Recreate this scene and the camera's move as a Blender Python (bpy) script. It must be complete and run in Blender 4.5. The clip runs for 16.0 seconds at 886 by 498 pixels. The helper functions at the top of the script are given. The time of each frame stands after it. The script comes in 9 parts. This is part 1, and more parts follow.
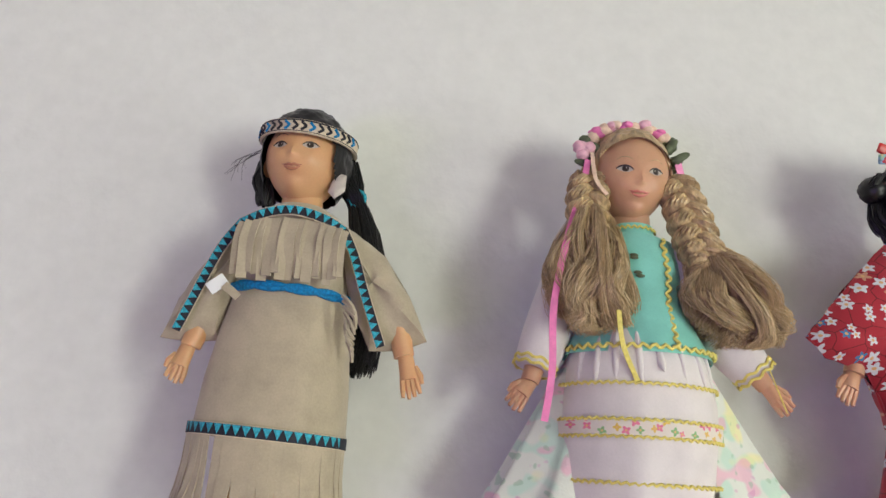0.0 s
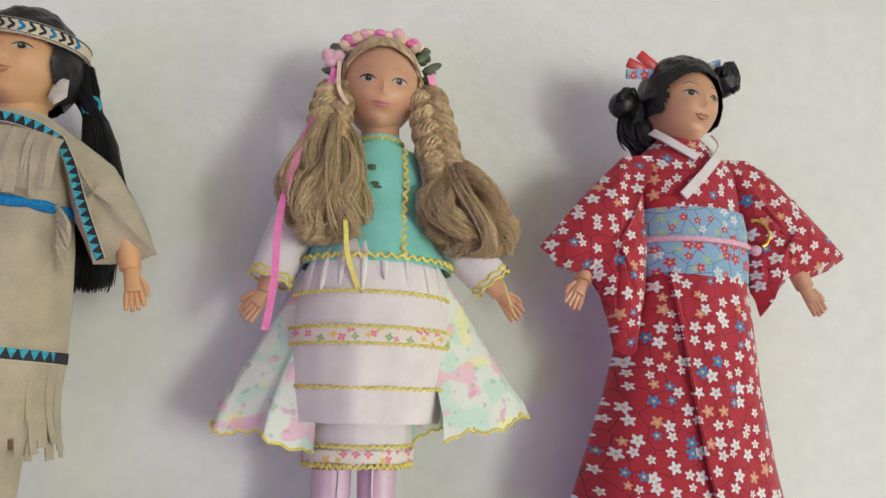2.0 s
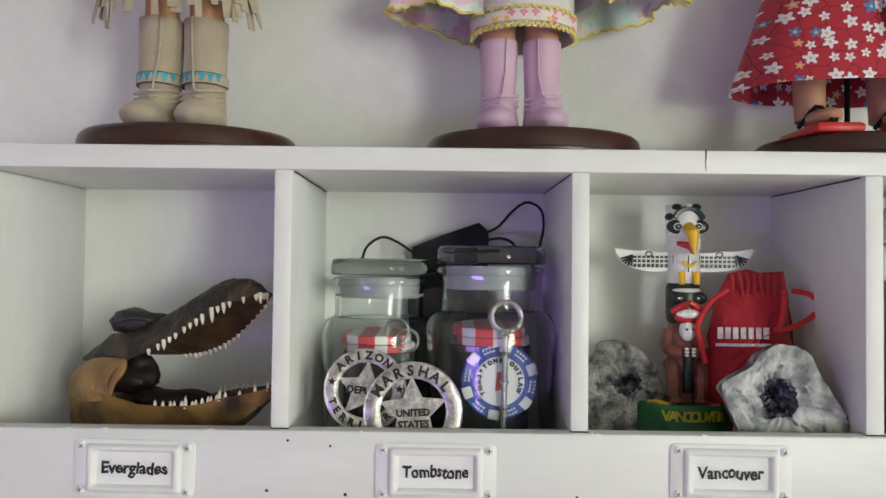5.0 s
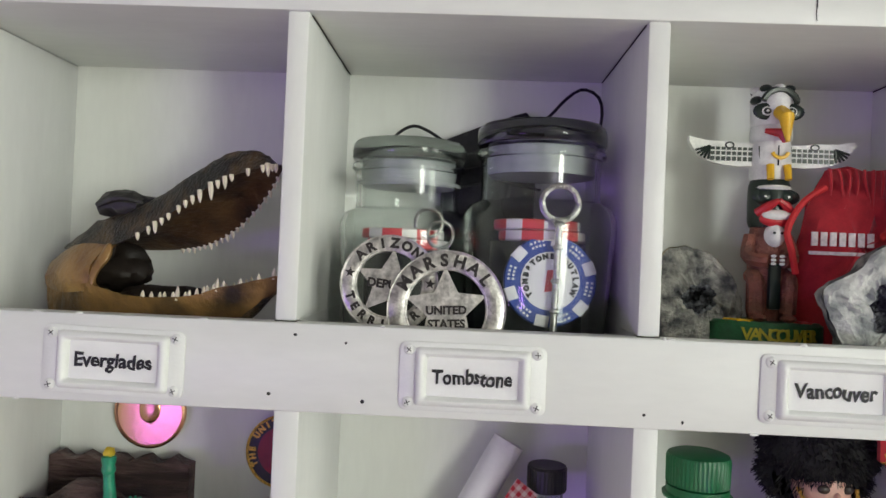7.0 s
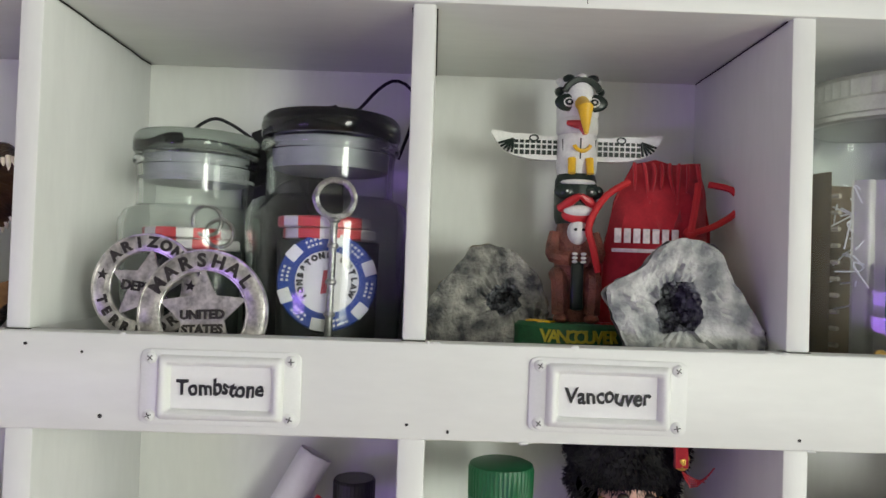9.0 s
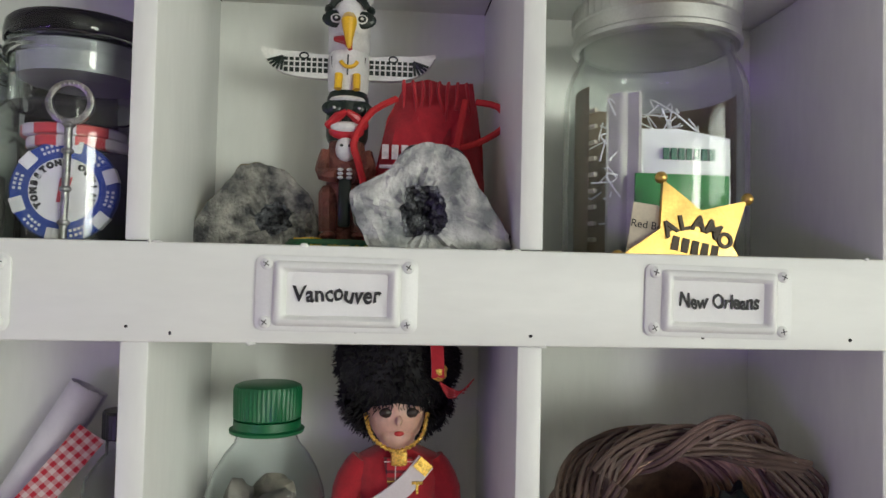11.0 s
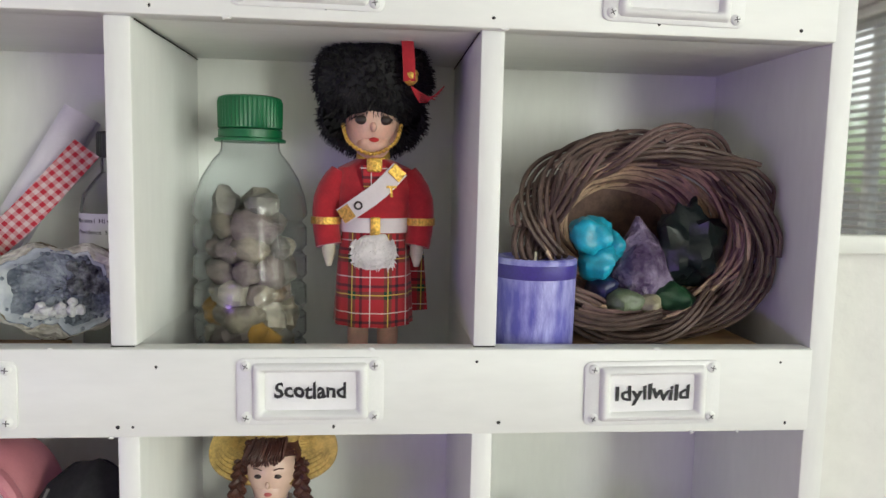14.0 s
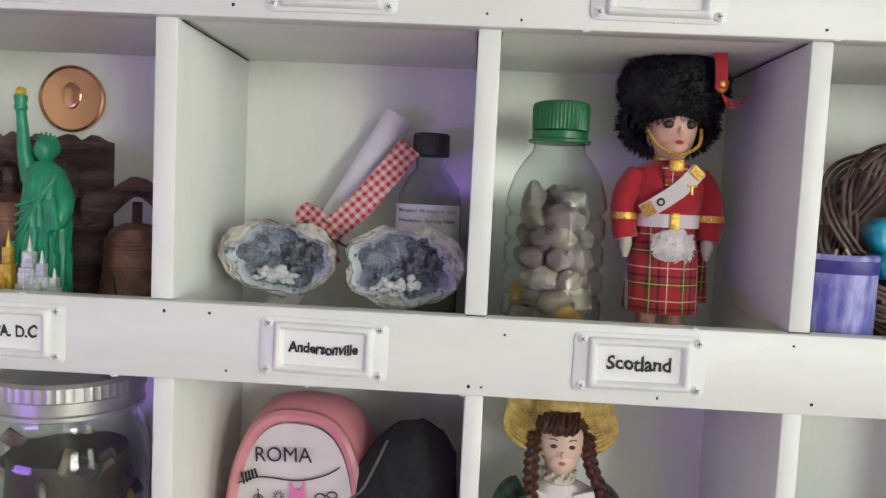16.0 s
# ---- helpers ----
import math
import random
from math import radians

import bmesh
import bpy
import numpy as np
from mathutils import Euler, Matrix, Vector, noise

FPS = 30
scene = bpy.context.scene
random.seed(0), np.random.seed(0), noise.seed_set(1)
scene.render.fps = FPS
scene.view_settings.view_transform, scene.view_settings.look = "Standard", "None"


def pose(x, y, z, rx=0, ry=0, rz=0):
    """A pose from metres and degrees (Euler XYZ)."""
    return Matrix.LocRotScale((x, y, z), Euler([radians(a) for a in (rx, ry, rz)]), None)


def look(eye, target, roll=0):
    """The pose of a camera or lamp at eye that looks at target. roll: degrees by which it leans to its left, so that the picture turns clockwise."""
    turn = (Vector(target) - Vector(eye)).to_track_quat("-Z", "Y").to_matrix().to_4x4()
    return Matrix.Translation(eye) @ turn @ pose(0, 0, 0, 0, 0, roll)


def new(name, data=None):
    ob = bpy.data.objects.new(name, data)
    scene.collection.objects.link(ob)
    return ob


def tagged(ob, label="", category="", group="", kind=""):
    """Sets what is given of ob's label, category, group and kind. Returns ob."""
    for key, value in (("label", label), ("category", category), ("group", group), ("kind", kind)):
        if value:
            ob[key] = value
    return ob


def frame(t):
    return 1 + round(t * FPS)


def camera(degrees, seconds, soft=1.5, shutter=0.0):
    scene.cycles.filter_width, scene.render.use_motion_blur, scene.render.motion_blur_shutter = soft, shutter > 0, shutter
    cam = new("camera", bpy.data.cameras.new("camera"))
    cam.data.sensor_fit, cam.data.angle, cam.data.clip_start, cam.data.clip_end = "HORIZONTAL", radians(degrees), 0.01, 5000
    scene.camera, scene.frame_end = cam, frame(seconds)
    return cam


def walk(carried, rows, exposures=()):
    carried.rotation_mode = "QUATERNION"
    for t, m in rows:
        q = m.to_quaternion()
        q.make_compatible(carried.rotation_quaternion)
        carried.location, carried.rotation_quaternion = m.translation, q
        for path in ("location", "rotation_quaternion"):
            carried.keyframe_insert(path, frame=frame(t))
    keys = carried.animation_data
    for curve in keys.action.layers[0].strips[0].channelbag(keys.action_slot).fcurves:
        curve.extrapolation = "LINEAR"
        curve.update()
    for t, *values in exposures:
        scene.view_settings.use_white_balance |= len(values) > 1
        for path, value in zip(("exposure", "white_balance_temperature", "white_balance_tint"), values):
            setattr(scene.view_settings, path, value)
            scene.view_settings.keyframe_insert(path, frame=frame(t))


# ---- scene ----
cam = camera(64.0, 16.0, soft=1.5)
PATH = [
    (0, (-0.0011, -0.0073, 1.5747), (0.0393, 0.9450, 1.8771), 3.49),
    (0.5, (0.0225, -0.0075, 1.5902), (0.0955, 0.9556, 1.8494), 3.05),
    (1, (0.0551, -0.0082, 1.5970), (0.1886, 0.9531, 1.8377), 2.30),
    (1.5, (0.0807, -0.0105, 1.5893), (0.2409, 0.9482, 1.8245), 2.04),
    (2, (0.1003, -0.0151, 1.5719), (0.2630, 0.9501, 1.7768), 1.46),
    (2.5, (0.1056, -0.0268, 1.5521), (0.2230, 0.9530, 1.7137), 0.32),
    (3, (0.1059, -0.0232, 1.5102), (0.1872, 0.9652, 1.6388), 0.94),
    (3.5, (0.1035, -0.0152, 1.4748), (0.1555, 0.9787, 1.5719), 0.14),
    (4, (0.0985, -0.0175, 1.4415), (0.1212, 0.9796, 1.5141), 0.05),
    (4.5, (0.0951, -0.0156, 1.4213), (0.1081, 0.9833, 1.4652), 0.75),
    (5, (0.0810, -0.0141, 1.4043), (0.0775, 0.9856, 1.4296), 0.66),
    (5.2, (0.0730, -0.0113, 1.3993), (0.0599, 0.9884, 1.4181), 0.73),
    (7.3, (0.0740, 0.0560, 1.3510), (0.0405, 1.0555, 1.3585), 2.50),
    (7.5, (0.0760, 0.0600, 1.3530), (0.0470, 1.0595, 1.3570), 2.50),
    (8, (0.1000, 0.0680, 1.3530), (0.0835, 1.0675, 1.3575), 2.10),
    (8.5, (0.1260, 0.0690, 1.3510), (0.1270, 1.0690, 1.3615), 2.40),
    (9, (0.1540, 0.0700, 1.3530), (0.1685, 1.0695, 1.3740), 1.90),
    (9.5, (0.1710, 0.0680, 1.3550), (0.2085, 1.0670, 1.3850), 1.30),
    (9.7, (0.1790, 0.0690, 1.3540), (0.2255, 1.0675, 1.3880), 1.20),
    (11.8, (0.2497, 0.0710, 1.2977), (0.3572, 1.0647, 1.3318), 1.18),
    (12, (0.2497, 0.0705, 1.2978), (0.3570, 1.0646, 1.2796), 1.17),
    (12.5, (0.2577, 0.0663, 1.2745), (0.3685, 1.0573, 1.1983), 1.48),
    (13, (0.2612, 0.0612, 1.2523), (0.3673, 1.0518, 1.1665), 1.36),
    (13.5, (0.2568, 0.0571, 1.2378), (0.3599, 1.0466, 1.1366), 1.86),
    (14, (0.2493, 0.0496, 1.2283), (0.3400, 1.0404, 1.1277), 1.28),
    (14.5, (0.2284, 0.0390, 1.2195), (0.2884, 1.0330, 1.1285), 1.00),
    (15, (0.2013, 0.0318, 1.2170), (0.2248, 1.0279, 1.1317), 1.23),
    (15.5, (0.1789, 0.0230, 1.2177), (0.1642, 1.0195, 1.1354), 1.57),
    (16, (0.1442, 0.0157, 1.2110), (0.1061, 1.0124, 1.1400), 2.71),
]
walk(cam, [(t, look(eye, target, roll)) for t, eye, target, roll in PATH], [(0.0, 0.16), (0.5, 0.08), (1.5, 0.08), (3.0, -0.03), (4.5, -0.06), (9.5, -0.10), (12.0, -0.36), (12.6, -0.06), (13.5, 0.15), (14.5, 0.03), (16.0, 0.05)])

# ---- light: a window with blinds in the east wall, and a violet strip lamp in the room ----
world = bpy.data.worlds.new("sky")
scene.world = world
world.use_nodes = True
sky = world.node_tree.nodes.new("ShaderNodeTexSky")
sky.sky_type, sky.sun_disc, sky.sun_elevation, sky.sun_rotation = "NISHITA", False, radians(50), radians(200)
world.node_tree.links.new(sky.outputs[0], world.node_tree.nodes["Background"].inputs[0])
world.node_tree.nodes["Background"].inputs[1].default_value = 0.1
scene.view_settings.exposure = 0.0


def lamp(name, power, colour, m, sx, sy):
    data = bpy.data.lights.new(name, "AREA")
    data.shape, data.size, data.size_y, data.energy, data.color = "RECTANGLE", sx, sy, power, colour
    ob = new(name, data)
    ob.matrix_world = m
    return ob


WX = 1.72
lamp("window_daylight", 10.2, (0.955, 1.0, 0.885), look((WX - 0.03, -0.51, 1.3), (0.0, -0.51, 1.3)), 0.72, 0.95)
lamp("window_daylight", 53, (0.955, 1.0, 0.885), look((WX - 0.03, -2.06, 1.3), (0.0, -2.06, 1.3)), 0.88, 0.95)
lamp("violet_strip_lamp", 6.0, (0.42, 0.20, 1.0), look((-1.1, -1.3, 0.85), (0.1, 0.4, 1.4)), 0.9, 0.12)

# ---- materials ----
def nodes_of(name):
    m = bpy.data.materials.new(name)
    m.use_nodes = True
    t = m.node_tree
    return m, t.nodes, t.links, t.nodes["Principled BSDF"]


def mat(name, colour, rough=0.5, metal=0.0, vary=0.12, scale=120.0, bump=0.15, fine=900.0, spec=0.5, sheen=0.0, sub=0.0, stretch=(1, 1, 1)):
    """A surface with broad mottling, fine grain and a little relief."""
    m, n, l, b = nodes_of(name)
    tc, mp = n.new("ShaderNodeTexCoord"), n.new("ShaderNodeMapping")
    mp.inputs["Scale"].default_value = stretch
    l.new(tc.outputs["Object"], mp.inputs[0])
    big, small = n.new("ShaderNodeTexNoise"), n.new("ShaderNodeTexNoise")
    big.inputs["Scale"].default_value, small.inputs["Scale"].default_value = scale, fine
    big.inputs["Detail"].default_value = 4
    l.new(mp.outputs[0], big.inputs[0]), l.new(mp.outputs[0], small.inputs[0])
    mixer = n.new("ShaderNodeMath")
    mixer.operation = "MULTIPLY_ADD"
    l.new(small.outputs[0], mixer.inputs[0])
    mixer.inputs[1].default_value = 0.4
    l.new(big.outputs[0], mixer.inputs[2])
    ramp = n.new("ShaderNodeValToRGB")
    lo = [max(0.0, c * (1 - vary)) for c in colour]
    hi = [min(1.0, c * (1 + vary)) for c in colour]
    ramp.color_ramp.elements[0].position, ramp.color_ramp.elements[1].position = 0.5, 0.9
    ramp.color_ramp.elements[0].color, ramp.color_ramp.elements[1].color = (*lo, 1), (*hi, 1)
    l.new(mixer.outputs[0], ramp.inputs[0]), l.new(ramp.outputs[0], b.inputs["Base Color"])
    b.inputs["Roughness"].default_value, b.inputs["Metallic"].default_value = rough, metal
    b.inputs["Specular IOR Level"].default_value = spec
    b.inputs["Sheen Weight"].default_value = sheen
    if sub:
        b.inputs["Subsurface Weight"].default_value, b.inputs["Subsurface Scale"].default_value = sub, 0.003
    if bump:
        bp = n.new("ShaderNodeBump")
        bp.inputs["Strength"].default_value, bp.inputs["Distance"].default_value = bump, 0.0006
        l.new(mixer.outputs[0], bp.inputs["Height"]), l.new(bp.outputs[0], b.inputs["Normal"])
    return m


def two_tone(name, a, c, scale, low, high, rough=0.8, bump=0.4, detail=6, dist=0.002, metal=0.0, stretch=(1, 1, 1)):
    """Two colours broken up by a noise, for stone, hide and worn paint."""
    m, n, l, b = nodes_of(name)
    tc, mp, nz, ramp, bp, sm = n.new("ShaderNodeTexCoord"), n.new("ShaderNodeMapping"), n.new("ShaderNodeTexNoise"), n.new("ShaderNodeValToRGB"), n.new("ShaderNodeBump"), n.new("ShaderNodeTexNoise")
    mp.inputs["Scale"].default_value = stretch
    l.new(tc.outputs["Object"], mp.inputs[0]), l.new(mp.outputs[0], nz.inputs[0]), l.new(mp.outputs[0], sm.inputs[0])
    nz.inputs["Scale"].default_value, nz.inputs["Detail"].default_value = scale, detail
    sm.inputs["Scale"].default_value, sm.inputs["Detail"].default_value = scale * 6, 5
    ramp.color_ramp.elements[0].position, ramp.color_ramp.elements[1].position = low, high
    ramp.color_ramp.elements[0].color, ramp.color_ramp.elements[1].color = (*a, 1), (*c, 1)
    l.new(nz.outputs[0], ramp.inputs[0]), l.new(ramp.outputs[0], b.inputs["Base Color"])
    b.inputs["Roughness"].default_value, b.inputs["Metallic"].default_value = rough, metal
    bp.inputs["Strength"].default_value, bp.inputs["Distance"].default_value = bump, dist
    l.new(sm.outputs[0], bp.inputs["Height"]), l.new(bp.outputs[0], b.inputs["Normal"])
    return m


def glass(name, colour=(0.97, 1.0, 0.98), rough=0.0, ior=1.45):
    m, n, l, b = nodes_of(name)
    b.inputs["Base Color"].default_value = (*colour, 1)
    b.inputs["Transmission Weight"].default_value, b.inputs["Roughness"].default_value, b.inputs["IOR"].default_value = 1.0, rough, ior
    return m


def printed(name, ground, builder, rough=0.85, bump=0.25):
    """Cloth with a printed or woven pattern; builder(n, l, x, y) returns the colour socket, from metres across and up."""
    m, n, l, b = nodes_of(name)
    tc, sp = n.new("ShaderNodeTexCoord"), n.new("ShaderNodeSeparateXYZ")
    l.new(tc.outputs["Object"], sp.inputs[0])
    l.new(builder(n, l, sp.outputs[0], sp.outputs[2], ground), b.inputs["Base Color"])
    b.inputs["Roughness"].default_value, b.inputs["Sheen Weight"].default_value = rough, 0.2
    nz, bp = n.new("ShaderNodeTexNoise"), n.new("ShaderNodeBump")
    nz.inputs["Scale"].default_value = 700
    l.new(tc.outputs["Object"], nz.inputs[0])
    bp.inputs["Strength"].default_value, bp.inputs["Distance"].default_value = bump, 0.0006
    l.new(nz.outputs[0], bp.inputs["Height"]), l.new(bp.outputs[0], b.inputs["Normal"])
    return m


def calc(n, l, op, a, c=None, d=None):
    k = n.new("ShaderNodeMath")
    k.operation = op
    for i, v in enumerate((a, c, d)):
        if v is None:
            continue
        if isinstance(v, (int, float)):
            k.inputs[i].default_value = v
        else:
            l.new(v, k.inputs[i])
    return k.outputs[0]


def blend(n, l, f, a, c):
    k = n.new("ShaderNodeMix")
    k.data_type = "RGBA"
    l.new(f, k.inputs[0]) if not isinstance(f, (int, float)) else None
    for i, v in ((6, a), (7, c)):
        if isinstance(v, tuple):
            k.inputs[i].default_value = (*v, 1)
        else:
            l.new(v, k.inputs[i])
    return k.outputs[2]


def blossoms(cell, tints, size=0.42, petals=5, branch=True):
    """Scattered five-petalled blossoms, each tinted by its cell."""

    def build(n, l, x, y, ground):
        cv, vo = n.new("ShaderNodeCombineXYZ"), n.new("ShaderNodeTexVoronoi")
        l.new(x, cv.inputs[0]), l.new(y, cv.inputs[1])
        vo.voronoi_dimensions = "2D"
        vo.inputs["Scale"].default_value, vo.inputs["Randomness"].default_value = 1 / cell, 0.72
        l.new(cv.outputs[0], vo.inputs["Vector"])
        sub, sc, s1 = n.new("ShaderNodeVectorMath"), n.new("ShaderNodeVectorMath"), n.new("ShaderNodeSeparateXYZ")
        sc.operation, sub.operation = "SCALE", "SUBTRACT"
        sc.inputs["Scale"].default_value = 1.0
        l.new(cv.outputs[0], sc.inputs[0]), l.new(sc.outputs[0], sub.inputs[0]), l.new(vo.outputs["Position"], sub.inputs[1])
        l.new(sub.outputs[0], s1.inputs[0])
        s2 = n.new("ShaderNodeSeparateColor")
        l.new(vo.outputs["Color"], s2.inputs[0])
        ang = calc(n, l, "ADD", calc(n, l, "ARCTAN2", s1.outputs[1], s1.outputs[0]), calc(n, l, "MULTIPLY", s2.outputs[1], 6.28))
        wave = calc(n, l, "COSINE", calc(n, l, "MULTIPLY", ang, petals))
        radius = calc(n, l, "MULTIPLY_ADD", wave, 0.24 * size, 0.76 * size)
        inside = calc(n, l, "LESS_THAN", vo.outputs["Distance"], calc(n, l, "MULTIPLY", radius, calc(n, l, "MULTIPLY_ADD", s2.outputs[2], 0.45, 0.6)))
        core = calc(n, l, "LESS_THAN", vo.outputs["Distance"], 0.09 * size / 0.42)
        ramp = n.new("ShaderNodeValToRGB")
        ramp.color_ramp.interpolation = "CONSTANT"
        e = ramp.color_ramp.elements
        while len(e) < len(tints):
            e.new(0.5)
        for i, (p, c) in enumerate(tints):
            e[i].position, e[i].color = p, (*c, 1)
        l.new(s2.outputs[0], ramp.inputs[0])
        base = ground
        if branch:
            v2 = n.new("ShaderNodeTexVoronoi")
            v2.voronoi_dimensions, v2.feature = "2D", "DISTANCE_TO_EDGE"
            v2.inputs["Scale"].default_value = 0.8 / cell
            l.new(cv.outputs[0], v2.inputs["Vector"])
            base = blend(n, l, calc(n, l, "LESS_THAN", v2.outputs["Distance"], 0.02), ground, tuple(c * 0.35 for c in ground))
        flower = blend(n, l, core, ramp.outputs[0], (0.75, 0.45, 0.2))
        return blend(n, l, inside, base, flower)

    return build


def checks(pitch, dark):
    def build(n, l, x, y, ground):
        a = calc(n, l, "GREATER_THAN", calc(n, l, "FRACT", calc(n, l, "MULTIPLY", calc(n, l, "ADD", x, y), 0.707 / pitch)), 0.5)
        c = calc(n, l, "GREATER_THAN", calc(n, l, "FRACT", calc(n, l, "MULTIPLY", calc(n, l, "SUBTRACT", x, y), 0.707 / pitch)), 0.5)
        return blend(n, l, calc(n, l, "MULTIPLY", calc(n, l, "ADD", a, c), 0.5), ground, dark)

    return build


def tartan(pitch):
    def build(n, l, x, y, ground):
        def band(v, lo, hi):
            f = calc(n, l, "FRACT", calc(n, l, "MULTIPLY", v, 1 / pitch))
            return calc(n, l, "MULTIPLY", calc(n, l, "GREATER_THAN", f, lo), calc(n, l, "LESS_THAN", f, hi))

        col = ground
        for lo, hi, c, k in ((0.3, 0.52, (0.01, 0.06, 0.03), 0.55), (0.62, 0.7, (0.01, 0.01, 0.02), 0.7), (0.4, 0.43, (0.75, 0.6, 0.1), 0.8), (0.9, 0.93, (0.8, 0.8, 0.75), 0.7)):
            both = calc(n, l, "MULTIPLY", calc(n, l, "ADD", band(x, lo, hi), band(y, lo, hi)), k)
            col = blend(n, l, calc(n, l, "MINIMUM", both, 1.0), col, c)
        return col

    return build


def watercolour(n, l, x, y, ground):
    """Soft printed bouquets of pink, yellow and green on a pale ground."""
    cv = n.new("ShaderNodeCombineXYZ")
    l.new(x, cv.inputs[0]), l.new(y, cv.inputs[1])
    col = ground
    for i, (c, s, lo) in enumerate((((0.45, 0.72, 0.6), 55, 0.52), ((0.9, 0.82, 0.3), 42, 0.58), ((0.85, 0.35, 0.55), 60, 0.57), ((0.3, 0.5, 0.35), 130, 0.64), ((0.65, 0.25, 0.5), 110, 0.66))):
        nz, ramp, mp = n.new("ShaderNodeTexNoise"), n.new("ShaderNodeValToRGB"), n.new("ShaderNodeMapping")
        mp.inputs["Location"].default_value = (i * 3.1, i * 1.7, 0)
        l.new(cv.outputs[0], mp.inputs[0]), l.new(mp.outputs[0], nz.inputs[0])
        nz.inputs["Scale"].default_value, nz.inputs["Detail"].default_value = s, 1
        ramp.color_ramp.elements[0].position, ramp.color_ramp.elements[1].position = lo, lo + 0.05
        ramp.color_ramp.elements[1].color = (0.55, 0.55, 0.55, 1)
        l.new(nz.outputs[0], ramp.inputs[0])
        col = blend(n, l, ramp.outputs[0], col, c)
    return col


WHITE_PAINT = mat("white_painted_wood", (0.78, 0.79, 0.77), 0.42, vary=0.04, scale=30, bump=0.35, fine=260, stretch=(0.25, 1, 1))
WHITE_SIDE = mat("white_painted_board", (0.78, 0.79, 0.77), 0.42, vary=0.04, scale=30, bump=0.35, fine=260, stretch=(1, 1, 0.25))
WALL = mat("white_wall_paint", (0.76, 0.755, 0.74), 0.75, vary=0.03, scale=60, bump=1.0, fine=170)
# grey instead of white, so the room bounces and reflects less light
ROOM = mat("greyed_room_wall", (0.50, 0.49, 0.465), 0.8, vary=0.03, scale=3, bump=0.1, fine=60)
FLOOR = mat("light_brown_floor", (0.3, 0.22, 0.15), 0.5, vary=0.25, scale=4, stretch=(1, 8, 1), bump=0.1, fine=60)
DARK = mat("dark_gap", (0.03, 0.03, 0.03), 0.9)


# ---- mesh helpers ----
class Mesh:
    """Gathers vertices and faces of one mesh, each face with its material's number."""

    def __init__(self):
        self.v, self.f, self.m = [], [], []

    def add(self, vs, fs, m=0, X=None):
        k = len(self.v)
        self.v += [tuple(X @ Vector(p)) for p in vs] if X else [tuple(p) for p in vs]
        self.f += [tuple(i + k for i in f) for f in fs]
        self.m += [m] * len(fs)
        return self

    def rings(self, rows, m=0, X=None, closed=True, caps=(False, False)):
        n = len(rows[0])
        vs = [p for r in rows for p in r]
        fs = [(i * n + j, i * n + (j + 1) % n, (i + 1) * n + (j + 1) % n, (i + 1) * n + j) for i in range(len(rows) - 1) for j in range(n if closed else n - 1)]
        if caps[0]:
            fs.append(tuple(range(n))[::-1])
        if caps[1]:
            fs.append(tuple(range((len(rows) - 1) * n, len(rows) * n)))
        return self.add(vs, fs, m, X)

    def lathe(self, prof, n=32, m=0, c=(0, 0, 0), sx=1.0, sy=1.0, X=None, caps=(True, True)):
        rows = [[(c[0] + r * sx * math.cos(2 * math.pi * j / n), c[1] + r * sy * math.sin(2 * math.pi * j / n), c[2] + z) for j in range(n)] for r, z in prof]
        return self.rings(rows, m, X, True, caps)

    def tube(self, pts, r, n=8, m=0, closed=False, flat=1.0, side=None, X=None, caps=True):
        """A bar along pts; r is one radius or one each; flat squeezes it across `side`."""
        P = [Vector(p) for p in pts]
        rs = r if isinstance(r, (list, tuple)) else [r] * len(P)
        rows, up = [], Vector(side) if side else Vector((0.13, 0.2, 0.97))
        for i, p in enumerate(P):
            a, b = (P[i - 1] if i or closed else p), (P[(i + 1) % len(P)] if i + 1 < len(P) or closed else p)
            d = (b - a).normalized() if (b - a).length > 1e-9 else Vector((0, 0, 1))
            u = up - d * up.dot(d)
            u = u.normalized() if u.length > 1e-4 else d.orthogonal().normalized()
            w = d.cross(u)
            if not side:
                up = u
            rows.append([tuple(p + rs[i] * (math.cos(2 * math.pi * j / n) * w + flat * math.sin(2 * math.pi * j / n) * u)) for j in range(n)])
        if closed:
            rows.append(rows[0])
        return self.rings(rows, m, X, True, (caps and not closed,) * 2)

    def ball(self, c, r, m=0, n=20, k=12, rough=0.0, freq=40.0, seed=0.0, X=None, cut=None, square=1.0):
        r = (r, r, r) if isinstance(r, (int, float)) else r
        vs, fs = [], []
        for i in range(k + 1):
            a = math.pi * i / k
            for j in range(n):
                b = 2 * math.pi * j / n
                d = [math.sin(a) * math.cos(b), math.sin(a) * math.sin(b), math.cos(a)]
                if square != 1.0:
                    d = [math.copysign(abs(q) ** square, q) for q in d]
                p = Vector((c[0] + r[0] * d[0], c[1] + r[1] * d[1], c[2] + r[2] * d[2]))
                if rough:
                    h = noise.noise(p * freq + Vector((seed, seed * 1.7, 0))) + 0.5 * noise.noise(p * freq * 2.3 + Vector((seed, 3, 1)))
                    p = Vector(c) + (p - Vector(c)) * (1 + rough * h)
                vs.append(tuple(p))
        for i in range(k):
            for j in range(n):
                f = (i * n + j, (i + 1) * n + j, (i + 1) * n + (j + 1) % n, i * n + (j + 1) % n)
                if cut is None or not cut(sum((Vector(vs[q]) for q in f), Vector()) / 4):
                    fs.append(f)
        return self.add(vs, fs, m, X)

